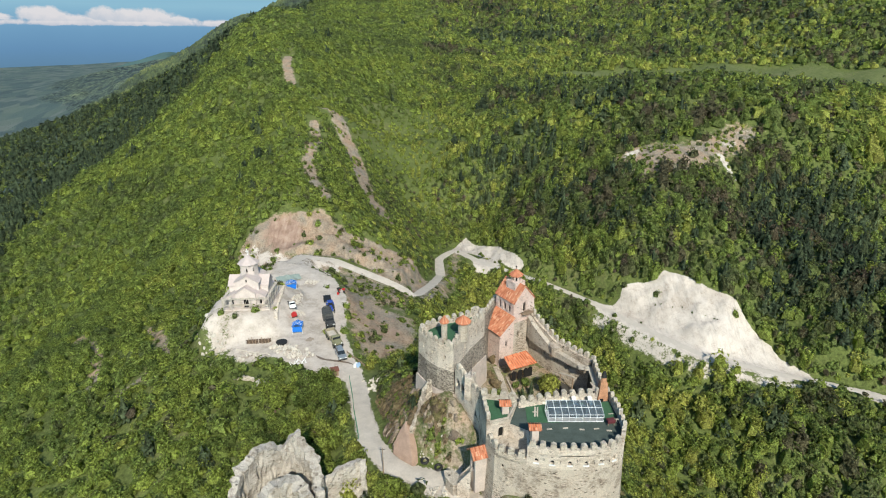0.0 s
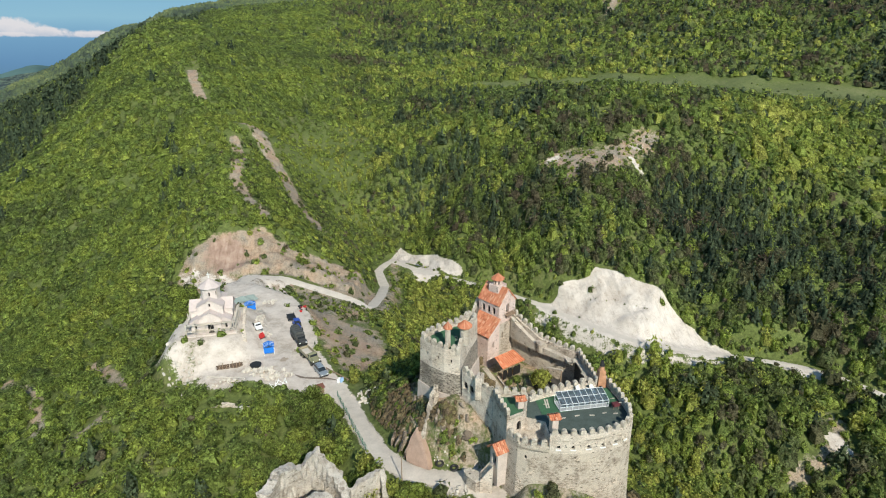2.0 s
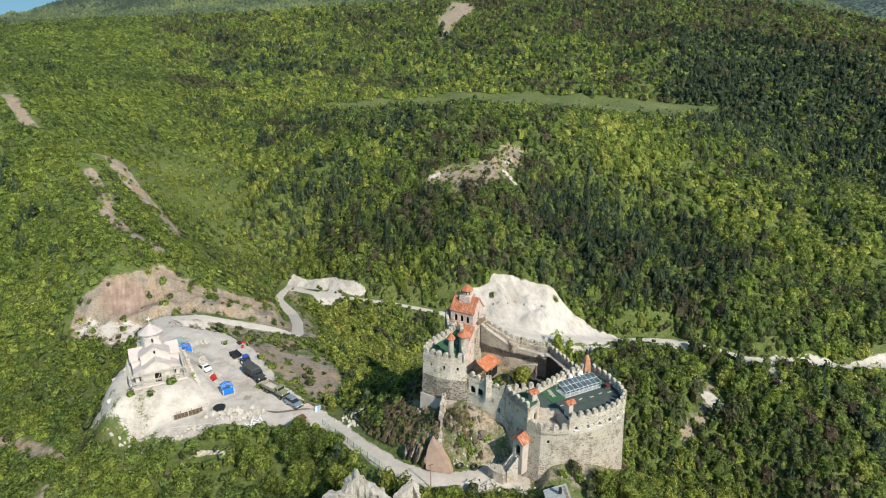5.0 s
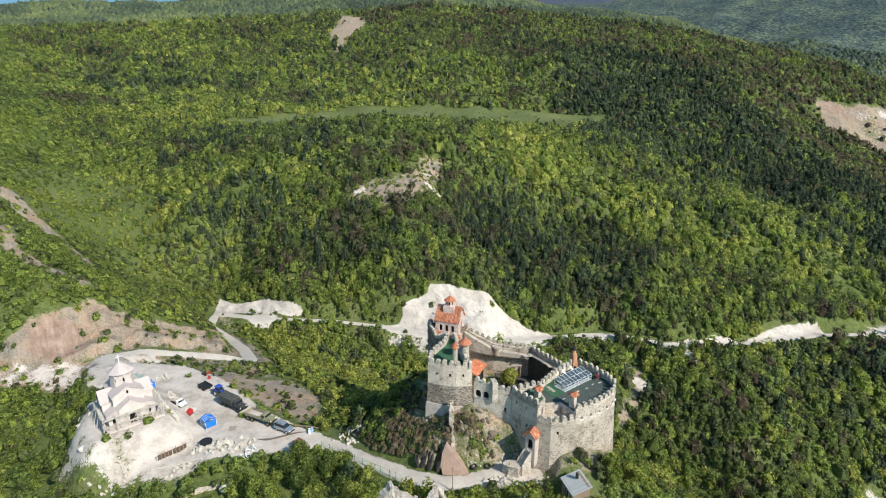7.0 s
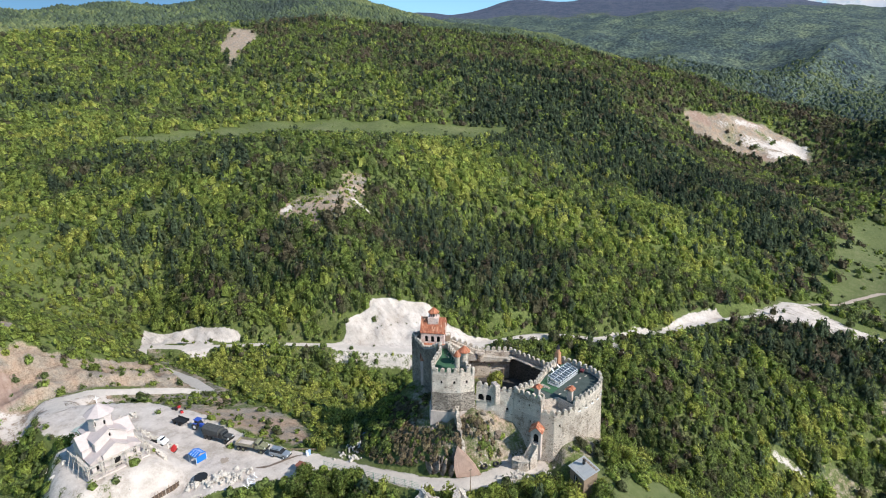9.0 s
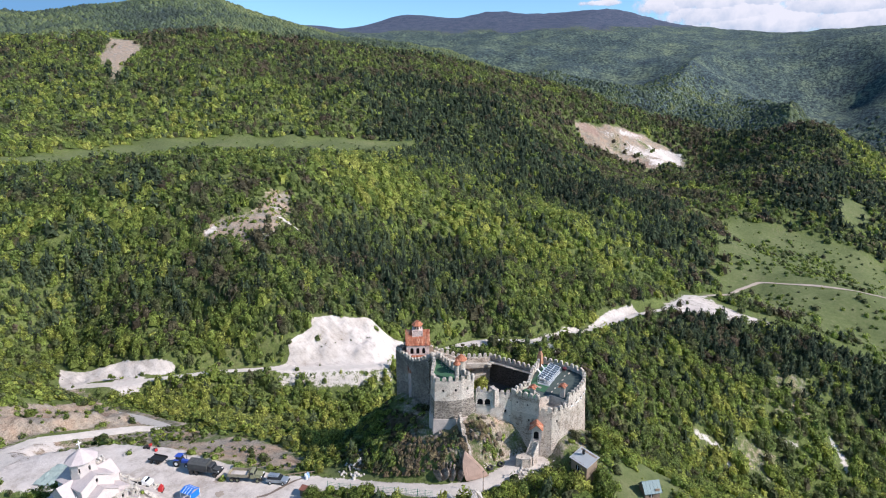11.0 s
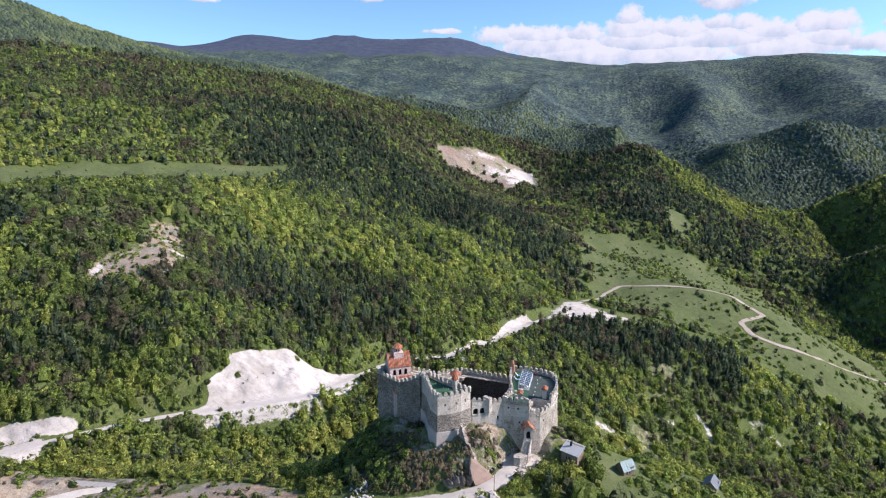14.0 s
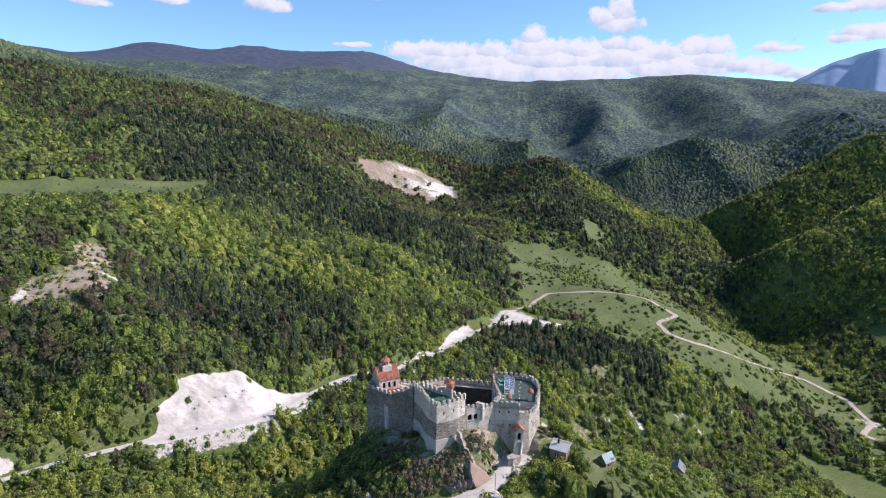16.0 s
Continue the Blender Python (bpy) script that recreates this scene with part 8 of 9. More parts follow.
def add_clutter():
    w = thing("wet_streak", "dark wet streak running across the dusty yard", "puddle")
    v, f = [], []
    line = [(-28.2, 109.4), (-27.2, 108.5), (-25.8, 107.8), (-24.1, 107.4), (-22.1, 106.9), (-20.6, 106.4), (-19.2, 105.6)]
    for k, (x, y) in enumerate(line):
        h = (0.25, 0.55, 0.32, 0.38, 0.3, 0.34, 0.15)[k]
        v += [(x + 0.3 * h, y - h, stand(x, y - h, 0.05)), (x, y, stand(x, y, 0.07)), (x - 0.3 * h, y + h, stand(x, y + h, 0.05))]
    for k in range(len(line) - 1):
        f += [(3 * k, 3 * k + 3, 3 * k + 4, 3 * k + 1), (3 * k + 1, 3 * k + 4, 3 * k + 5, 3 * k + 2)]
    mesh_object("wet_ground", v, f, plain("wet_gravel", (0.16, 0.12, 0.09), 0.4, 0, 0.25), w, True)
    for cx, cy, rx, ry in ((-28.2, 120.6, 1.5, 0.8), (-31.2, 116.6, 1.0, 1.1)):
        w = thing("wet_patch", "irregular damp brown stain on the dusty yard", "puddle", "damp stains")
        g = random.Random(int(cy))
        v, f = [(0, 0, stand(cx, cy, 0.06) - stand(cx, cy))], []
        for k in range(18):
            a, q = math.pi * k / 9, g.uniform(0.6, 1.15)
            v.append((rx * q * math.cos(a), ry * q * math.sin(a), 0.05))
            f.append((0, k + 1, (k + 1) % 18 + 1))
        mesh_object("wet_ground", v, f, plain("damp_gravel", (0.33, 0.27, 0.21), 0.7, 0, 0.3), w, True)
        w.matrix_basis = pose(cx, cy, stand(cx, cy))
    rw = thing("timber_retaining_wall", "dark brown board wall holding back the excavated bank", "wall")
    a, b = Vector((-46.2, 116.6)), Vector((-40.4, 117.4))
    dark = plain("dark_brown_boards", (0.105, 0.075, 0.055), 0.9, 0, 0.35, 2.0)
    for k in range(9):
        p = a.lerp(b, k / 8)
        part("post", rod(fresh(), (p.x, p.y - 0.12, -6.6), (p.x, p.y - 0.12, -4.9 + 0.22 * (k % 3)), 0.07, 6), MAT["pale_wood"] if k % 4 == 0 else MAT["wood"], rw)
    for k in range(4):
        m = a.lerp(b, 0.5)
        part("board", box(fresh(), (m.x, m.y + 0.04 * (k % 2), -6.25 + 0.33 * k), (5.9 - 0.2 * (k % 3), 0.07, 0.3), math.degrees(math.atan2(b.y - a.y, b.x - a.x))), dark, rw)
    rail = thing("timber_edging", "long pale timber edging in front of the excavation", "edging")
    for k, (p, q) in enumerate((((-47.6, 114.2), (-43.6, 112.8)), ((-43.5, 112.7), (-39.2, 111.0)))):
        part("beam", rod(fresh(), (*p, stand(*p, 0.25)), (*q, stand(*q, 0.25)), 0.12, 6), MAT["pale_wood"], rail)
    lw = thing("garden_wall", "low broken stone wall among the bushes", "wall")
    ragged(lw, "stonework", [(x, y, stand(x, y, 0.8)) for x, y, _ in LOW_WALL], 0.5, stand(-42, 103.4) - 1.0, MAT["rubble_pale"], 21, 0.15, 0.3)
    wb = thing("boulder", "large white boulder among the bushes", "rock")
    me = rock_mesh(90, 0.3)
    me.materials.append(MAT["boulder"])
    o = new("block", me)
    o.parent = wb
    o.matrix_basis = pose(-37.6, 100.9, stand(-37.6, 100.9, 0.5), 10, 20, 30) @ Matrix.Diagonal((1.7, 1.3, 1.2, 1))
    bp = thing("timber_stack", "loose stack of weathered planks on the yard", "planks")
    g = random.Random(8)
    for k in range(9):
        x, y = -39.4 + g.uniform(-0.5, 0.5), 140.6 + g.uniform(-0.4, 0.4)
        part("plank", box(fresh(), (x, y, stand(x, y, 0.08 + 0.07 * k)), (2.6, 0.2, 0.06), g.uniform(40, 75)), MAT["pale_wood"], bp)
    f = thing("wire_fence", "green mesh fence along the road", "fence")
    line = [(-19.0, 98.6), (-17.2, 91), (-16.3, 86.5), (-14.6, 79.5), (-13.9, 76.5)]
    green = plain("green_wire", (0.05, 0.22, 0.13), 0.6, 0, 0.15)
    for (ax, ay), (bx, by) in zip(line, line[1:]):
        n = max(2, int(math.hypot(bx - ax, by - ay) / 2.2))
        for k in range(n):
            x, y = ax + (bx - ax) * k / n, ay + (by - ay) * k / n
            u, v = ax + (bx - ax) * (k + 1) / n, ay + (by - ay) * (k + 1) / n
            part("post", rod(fresh(), (x, y, stand(x, y)), (x, y, stand(x, y, 1.5)), 0.05, 5), green, f)
            bm = fresh()
            for h in (0.25, 0.6, 0.95, 1.3):
                rod(bm, (x, y, stand(x, y, h)), (u, v, stand(u, v, h)), 0.025, 4)
            part("mesh_panel", bm, green, f)
    p = thing("utility_pole", "slim grey roadside pole", "pole")
    part("shaft", rod(fresh(), (-9.0, 68.3, stand(-9.0, 68.3) - 0.2), (-9.0, 68.3, 4.2), 0.09, 8, 0.06), MAT["wood"], p)
    part("crossarm", rod(fresh(), (-9.4, 68.3, 4.0), (-8.6, 68.3, 4.0), 0.04, 5), MAT["iron"], p)
    for x, y in ((-2.8, 69.9), (-0.7, 68.6)):
        t = thing("old_tyre", "worn black truck tyre lying on the ground", "tyre", "old tyres")
        bm = fresh()
        r0, r1, n, m = 0.5, 0.2, 16, 8
        ring = [[bm.verts.new(((r0 + r1 * math.cos(b)) * math.cos(a), (r0 + r1 * math.cos(b)) * math.sin(a), r1 * math.sin(b))) for b in (2 * math.pi * j / m for j in range(m))] for a in (2 * math.pi * i / n for i in range(n))]
        for i in range(n):
            for j in range(m):
                bm.faces.new((ring[i][j], ring[(i + 1) % n][j], ring[(i + 1) % n][(j + 1) % m], ring[i][(j + 1) % m]))
        part("tyre", bm, MAT["iron"], t, smooth_faces=True)
        t.matrix_basis = pose(x, y, stand(x, y, 0.25), 12, -8, 0)
    fr = thing("steel_trestles", "tangle of white painted steel trestles", "trestle")
    rng = random.Random(5)
    for k in range(16):
        x, y = -31 + rng.uniform(-1.4, 1.4), 105.6 + rng.uniform(-0.9, 0.9)
        u, v = x + rng.uniform(-1.3, 1.3), y + rng.uniform(-0.9, 0.9)
        part("bar", rod(fresh(), (x, y, stand(x, y, rng.uniform(0, 0.2))), (u, v, stand(u, v, rng.uniform(0.2, 1.3))), 0.06, 5), MAT["white_metal"], fr)
    b = thing("barrels", "blue and white plastic barrels by the road", "barrels")
    for k, (dx, dy) in enumerate(((0, 0), (0.6, 0.1), (0.3, 0.55), (0.9, 0.5))):
        part("barrel", rod(rod(fresh(), (-18.9 + dx, 104.6 + dy, stand(-18.9 + dx, 104.6 + dy)), (-18.9 + dx, 104.6 + dy, stand(-18.9 + dx, 104.6 + dy, 0.8)), 0.27, 10), (-18.9 + dx, 104.6 + dy, stand(-18.9 + dx, 104.6 + dy, 0.3)), (-18.9 + dx, 104.6 + dy, stand(-18.9 + dx, 104.6 + dy, 0.5)), 0.29, 10), plain("pale_blue_plastic", (0.30, 0.45, 0.66), 0.5) if k % 2 else MAT["white_metal"], b)
    r = thing("generator", "red machine among pale sacks in the yard", "machine")
    red = plain("red_paint", (0.42, 0.03, 0.03), 0.5, 0, 0.15)
    part("housing", box(fresh(), (0, 0, 0.6), (1.2, 0.8, 0.9), 0, 0.05), red, r)
    part("tank", rod(fresh(), (-0.4, 0, 1.2), (0.4, 0, 1.2), 0.22, 10), red, r)
    part("skid", box(fresh(), (0, 0, 0.08), (1.5, 0.9, 0.14)), MAT["iron"], r)
    park(r, -37.2, 126.6, 40)
    v = thing("pickup", "small pale pickup loaded with sacks", "car")
    part("cab", shell(fresh(), [(0.2, 0.5), (1.9, 0.5), (1.9, 0.95), (1.2, 1.1), (0.8, 1.6), (0.2, 1.6)], 1.6, 0.1), MAT["white_metal"], v)
    part("windscreen", box(fresh(), (0.95, 0, 1.35), (0.5, 1.3, 0.3), 0, 0.02), GLASS, v)
    part("tray", box(fresh(), (-0.8, 0, 0.75), (2.0, 1.6, 0.4), 0, 0.02), MAT["iron"], v)
    for k in range(4):
        part("sack", box(fresh(), (-1.4 + 0.4 * k, 0.1, 1.08), (0.38, 1.1, 0.3), 0, 0.08), MAT["cap"], v)
    for x in (-1.1, 1.3):
        for y in (-0.7, 0.7):
            wheel(v, x, y, 0.32, 0.22, MAT["iron"])
    park(v, -38.6, 130.2, -66)
    q = thing("dark_water_basin", "black rubber basin among boulders", "basin")
    part("bowl", rod(fresh(), (0, 0, 0), (0, 0, 0.7), 1.0, 14, 1.25), MAT["iron"], q)
    part("rim", rod(fresh(), (0, 0, 0.68), (0, 0, 0.78), 1.3, 14), MAT["iron"], q)
    park(q, -37.2, 114.6, 0)
    j = thing("scrap_pile", "dark scrap metal and timber by the verge", "scrap")
    for k in range(12):
        x, y = -28.6 + rng.uniform(-1.2, 1.2), 143 + rng.uniform(-2.2, 2.2)
        part("scrap_piece", box(fresh(), (x, y, stand(x, y, 0.25)), (rng.uniform(0.3, 1.2), 0.25, rng.uniform(0.2, 0.7)), rng.uniform(0, 180), 0.03, rng.uniform(-25, 25)), MAT["iron"] if k % 3 else red, j)
    l = thing("log_fence", "low fence of rough logs at the yard's edge", "fence")
    for k in range(7):
        x, y = -21.5 + 0.75 * k, 110.5 - 0.9 * k
        part("log", rod(fresh(), (x, y, stand(x, y, 0.45)), (x + 0.8, y - 0.95, stand(x + 0.8, y - 0.95, 0.45)), 0.1, 6), MAT["wood"], l)
        part("stump", rod(fresh(), (x, y, stand(x, y, -0.2)), (x, y, stand(x, y, 0.6)), 0.09, 6), MAT["wood"], l)
    h = thing("work_hut", "small brown hut with rusty roof beside the road", "hut")
    part("wall", box(fresh(), (0, 0, 0.6), (1.4, 1.2, 1.4)), MAT["wood"], h)
    part("roof", box(fresh(), (0, 0, 1.42), (1.8, 1.6, 0.1), 0, 0.02, 8), plain("rusty_sheet", (0.20, 0.085, 0.06), 0.8, 0.2, 0.3), h)
    park(h, -22.6, 101.6, 20)
    tp = thing("green_tarpaulin", "grey-green tarpaulin spread on the ground", "tarpaulin")
    bm = fresh()
    bmesh.ops.create_grid(bm, x_segments=12, y_segments=8, size=1, matrix=Matrix.Diagonal((3.4, 2.2, 1, 1)))
    for vv in bm.verts:
        vv.co.z = 0.35 * noise.noise(vv.co * 0.8) + 0.35
    bmesh.ops.solidify(bm, geom=bm.faces[:], thickness=0.05)
    part("sheet", bm, plain("tarp", (0.30, 0.36, 0.32), 0.7, 0, 0.12), tp)
    park(tp, -45.2, 152.0, 25)
    bl = thing("blue_sheet", "crumpled blue plastic sheet in the shadow", "sheet")
    bm = fresh()
    bmesh.ops.create_grid(bm, x_segments=14, y_segments=4, size=1, matrix=Matrix.Diagonal((2.0, 0.7, 1, 1)))
    for vv in bm.verts:
        vv.co.z = 0.3 * noise.noise(vv.co * 1.7) + 0.25
    bmesh.ops.solidify(bm, geom=bm.faces[:], thickness=0.04)
    part("sheet", bm, plain("blue_sheeting", (0.05, 0.12, 0.42), 0.6), bl)
    park(bl, -9.0, 98.8, 40)


# ---------------------------------------------------------------- garden plants and single trees
def plant_mesh(shape, mat, name, tint=0.5):
    v, o = (np.asarray(q).reshape(-1, 3) for q in shape)
    ob = mesh_object(name, v, np.arange(len(v)).reshape(-1, 3), mat)
    ob.data.attributes.new("outward", "FLOAT_VECTOR", "POINT").data.foreach_set("vector", o.astype(np.float32).ravel())
    ob.data.attributes.new("tint", "FLOAT", "POINT").data.foreach_set("value", np.full(len(v), tint, np.float32))
    return ob


def make_tree(seed, clumps, label, tint):
    t = thing("tree", label, "tree", "roadside trees")
    rng = random.Random(seed)
    bm = fresh()
    rod(bm, (0, 0, -0.6), (0.05, 0.02, 1.9), 0.17, 8, 0.12)
    trunk = part("trunk", bm, MAT["bark"], t)
    for k in range(6):
        a = 2 * math.pi * k / 6 + rng.uniform(-.4, .4)
        part("limb", rod(fresh(), (0.04, 0.02, 1.1 + 0.12 * k), (1.1 * math.cos(a), 1.1 * math.sin(a), 2.5 + 0.2 * k), 0.08, 6, 0.025), MAT["bark"], trunk)
    g = np.random.default_rng(seed)
    c, r = lobes(g, 9, 3.8, 3.4, 0.7)
    body = crown(seed, 8, 0, 0.1, True)
    leaves = leaf_cloud(g, clumps, 0.15, c, r)
    body = (body[0] * (3.2, 3.2, 3.2) + (0, 0, 0.6), unit(body[1] + (0, 0, 0.3)))
    top = plant_mesh([np.concatenate(q) for q in zip(body, leaves)], MAT["leaf"], "crown", tint)
    top.parent = t
    return t


def add_trees():
    rng = random.Random(21)
    kinds = [make_tree(70 + k, 900, "young broadleaf tree in fresh spring leaf", 0.55 + 0.09 * k) for k in range(5)]
    spots_ = []
    grid = np.random.default_rng(5)
    x, y = scatter(grid, -34, -13, 70, 101, 3.1)
    keep = (open_ground(x, y) < 0.5)
    spots_ += list(zip(x[keep], y[keep]))
    spots_ += [(-8.6, 65.6), (-7.2, 64.6), (-9.8, 66.2), (4.6, 49.6), (2.4, 48.2), (12.5, 51.5), (14.5, 53.0), (16.5, 51.0), (18.5, 53.5), (20.5, 51.5), (1.2, 55.2), (-0.8, 57.2), (-2.6, 60.4), (-4.6, 62.2)]
    for k, (x, y) in enumerate(spots_):
        s = rng.uniform(0.7, 1.25)
        m = pose(x, y, stand(x, y), 0, 0, rng.uniform(0, 360)) @ Matrix.Scale(s, 4)
        src = kinds[k % len(kinds)]
        if k < len(kinds):
            src.matrix_basis = m
        else:
            o = copy_thing(src, m)
            o.scale = (s, s, s)


def add_shrubs():
    """Low scrub on the castle rock and garden planting in the court."""
    rng = np.random.default_rng(17)
    green, brown = Wood(), Wood()
    sh = [crown(80 + s, 4, 40, 0.12, False) for s in range(5)]
    n = 520
    x, y = rng.uniform(-14, 30, n), rng.uniform(52, 108, n)
    o = outline(x, y, CASTLE_SKIRT)
    built = outline(x, y, [(-5, 82), (-1, 76), (2, 75), (5, 70), (5, 63), (8, 58.5), (16, 57), (24, 58.5), (26, 66), (27, 85), (18, 99), (16, 103), (10, 103), (4, 90)])
    road = along(x, y, APPROACH)[0]
    ok = (o > -3) & (built < -0.9) & (road > 3.4)
    x, y = x[ok], y[ok]
    is_brown = ((x < -2.5) & (y > 72) & (rng.uniform(size=len(x)) < 0.75)) | (rng.uniform(size=len(x)) < 0.25)
    s = rng.uniform(0.5, 1.5, len(x)) * np.where(x > 10, 1.4, 1.0)
    tint = rng.uniform(0, 1, len(x))
    for w, i in ((green, ~is_brown), (brown, is_brown)):
        w.put(sh, x[i], y[i], 1.5 * s[i], 1.1 * s[i], tint[i], rng)
    n = 420
    x, y = rng.uniform(-12, 4, n), rng.uniform(88, 112, n)
    ok = (along(x, y, APPROACH)[0] > 3.5) & (outline(x, y, [(-4, 82), (4, 88), (11, 104), (4, 112), (-6, 95)]) < 2)
    x, y = x[ok], y[ok]
    s = rng.uniform(0.6, 1.6, len(x))
    green.put(sh, x, y, 1.6 * s, 1.4 * s, rng.uniform(0, 0.8, len(x)), rng)
    n = 2600
    x, y = rng.uniform(-12.5, 1, n), rng.uniform(69, 99, n)
    ok = (along(x, y, APPROACH)[0] > 3.0) & (outline(x, y, [(-5, 82), (-1, 76), (2, 75), (5, 70), (5, 92), (0, 90)]) < -0.8) & (np.hypot(x + 5.5, y - 72) > 2.6) & (rng.uniform(size=n) < 0.6 + 0.4 * value_noise(x, y, 5, 3))
    x, y = x[ok], y[ok]
    s = rng.uniform(0.3, 1.0, len(x))
    i = rng.uniform(size=len(x)) < 0.72
    brown.put(sh, x[i], y[i], 1.5 * s[i], 1.2 * s[i], rng.uniform(0, 1, i.sum()), rng)
    green.put(sh, x[~i], y[~i], 1.4 * s[~i], 1.0 * s[~i], rng.uniform(0, 1, (~i).sum()), rng)
    n = 260
    x, y = rng.uniform(-28, -6, n), rng.uniform(108, 168, n)
    ok = (open_ground(x, y) > 0.4) & (rng.uniform(size=n) < np.where(outline(x, y, BARE) > 0, 0.25, 1)) & (outline(x, y, PLAZA) < -1.5) & (along(x, y, LOOP_ROAD)[0] > 4)
    x, y = x[ok], y[ok]
    s = rng.uniform(0.4, 1.2, len(x))
    green.put(sh, x, y, 1.5 * s, 1.0 * s, rng.uniform(0.2, 1, len(x)), rng)
    # a row of small shrubs on the quarry face
    k = np.linspace(0, 1, 9)
    x, y = 82 + 18 * k + rng.normal(0, 0.8, 9), 196 - 15 * k + rng.normal(0, 0.8, 9)
    green.put(sh, x, y, rng.uniform(0.5, 1.0, 9), rng.uniform(0.3, 0.6, 9), rng.uniform(0, 0.3, 9), rng)
    green.finish("green_scrub", MAT["leaf"], "low green scrub on the rocky castle hill")
    brown.finish("brown_scrub", MAT["twig"], "dry brown scrub on the rocky castle hill")
    for cx, cy, w, h, kind, label in ((18.4, 83.0, 3.9, 4.6, "leaf", "yellow-green willow in the castle court"), (9.4, 82.4, 1.6, 1.5, "leaf", "round clipped shrub in the court"), (9.4, 85.6, 2.2, 1.6, "twig", "bare brown shrub in the court"), (8.4, 88.4, 2.2, 1.4, "twig", "dry garden shrub in the court"), (15.2, 83.0, 1.6, 3.0, "needle", "blue-green small conifer in the court"), (13.6, 82.2, 1.5, 2.6, "needle", "dark narrow cypress in the court"), (12.8, 84.6, 1.3, 1.8, "leaf", "green garden shrub in the court"), (14.4, 85.6, 1.8, 1.8, "leaf", "leafy garden shrub beside the arcade"), (9.6, 93.2, 1.6, 2.2, "twig", "brown climbing shrub near the keep"), (20.6, 77.0, 2.0, 2.0, "leaf", "dark garden shrub in the court")):
        t = thing("garden_shrub", label, "shrub")
        tr = crown(int(cx * 10), 8, 700 if w > 3 else 260, 0.05, True) if kind != "needle" else conifer(int(cx * 10), 9, 12)
        ob = plant_mesh((tr[0] * (w, w, h), tr[1]), MAT[kind], "crown", 1.0 if w > 3 else 0.5)
        ob.parent = t
        part("stem", rod(fresh(), (0, 0, -0.2), (0, 0, h * 0.5), 0.08, 6), MAT["bark"], t)
        t.matrix_basis = pose(cx, cy, 3.2)


# ---------------------------------------------------------------- sky's clouds
# Puffs of cloud by bearing and height over the horizon, with half widths and half heights, in degrees
CLOUD_BANK = [(16.95, 8.7, 1.9, 0.3), (11.6, 8.2, 2.4, 1.0), (9.7, 8.4, 2.3, 0.9), (6.9, 8.1, 3.1, 1.1), (3.5, 8.2, 2.6, 1.0), (-0.6, 9.4, 1.4, 1.1), (-1.2, 8.2, 3.1, 1.5), (-5.2, 8.1, 2.9, 1.1), (-8.1, 8.6, 1.5, 0.7), (-10.4, 8.4, 1.6, 0.8), (-11.9, 7.6, 3.1, 1.1), (-15.4, 8.0, 1.6, 1.1), (-17.1, 7.9, 1.5, 1.0), (-16.6, 6.7, 2.9, 1.1), (-19.7, 6.3, 2.3, 0.8), (-21.9, 5.8, 1.7, 0.6), (-24.2, 5.4, 2.3, 0.5), (6.0, 7.2, 6.0, 1.3), (-9.0, 7.2, 6.5, 1.1), (-2.0, 7.3, 6.0, 1.3), (2.9, 6.3, 6.9, 1.5), (-4.2, 6.0, 7.4, 1.1), (-13.5, 6.3, 5.7, 1.1)]
CLOUD_PUFFS = [(-7.1, 10.9, 1.6, 1.1), (-8.6, 11.4, 1.4, 1.4), (-8.5, 10.3, 2.1, 0.9), (-21.2, 7.7, 1.1, 0.5), (-22.5, 7.5, 1.3, 0.3), (-26.8, 8.0, 1.5, 0.4), (-28.1, 8.4, 2.1, 0.7), (-29.5, 8.1, 2.3, 0.6), (-25.7, 10.4, 1.9, 0.4), (-28.7, 10.5, 2.5, 0.7), (39.2, 10.8, 1.4, 0.4), (33.0, 11.6, 1.8, 0.5), (25.1, 11.9, 1.5, 0.7), (24.0, 11.7, 1.3, 0.7), (15.4, 13.1, 2.3, 0.5)]
CLOUD_BAND = [(123.8, 1.5, 1.1, 0.7), (122.7, 1.4, 1.7, 0.7), (121.2, 1.2, 2.3, 0.5), (119.0, 1.5, 1.7, 0.7), (117.3, 1.4, 2.5, 0.7), (115.8, 1.4, 2.3, 0.7), (113.7, 1.2, 1.9, 0.45), (110.3, 1.0, 1.9, 0.35), (126.3, 1.4, 1.1, 0.3), (119.7, 1.0, 8.0, 0.3)]


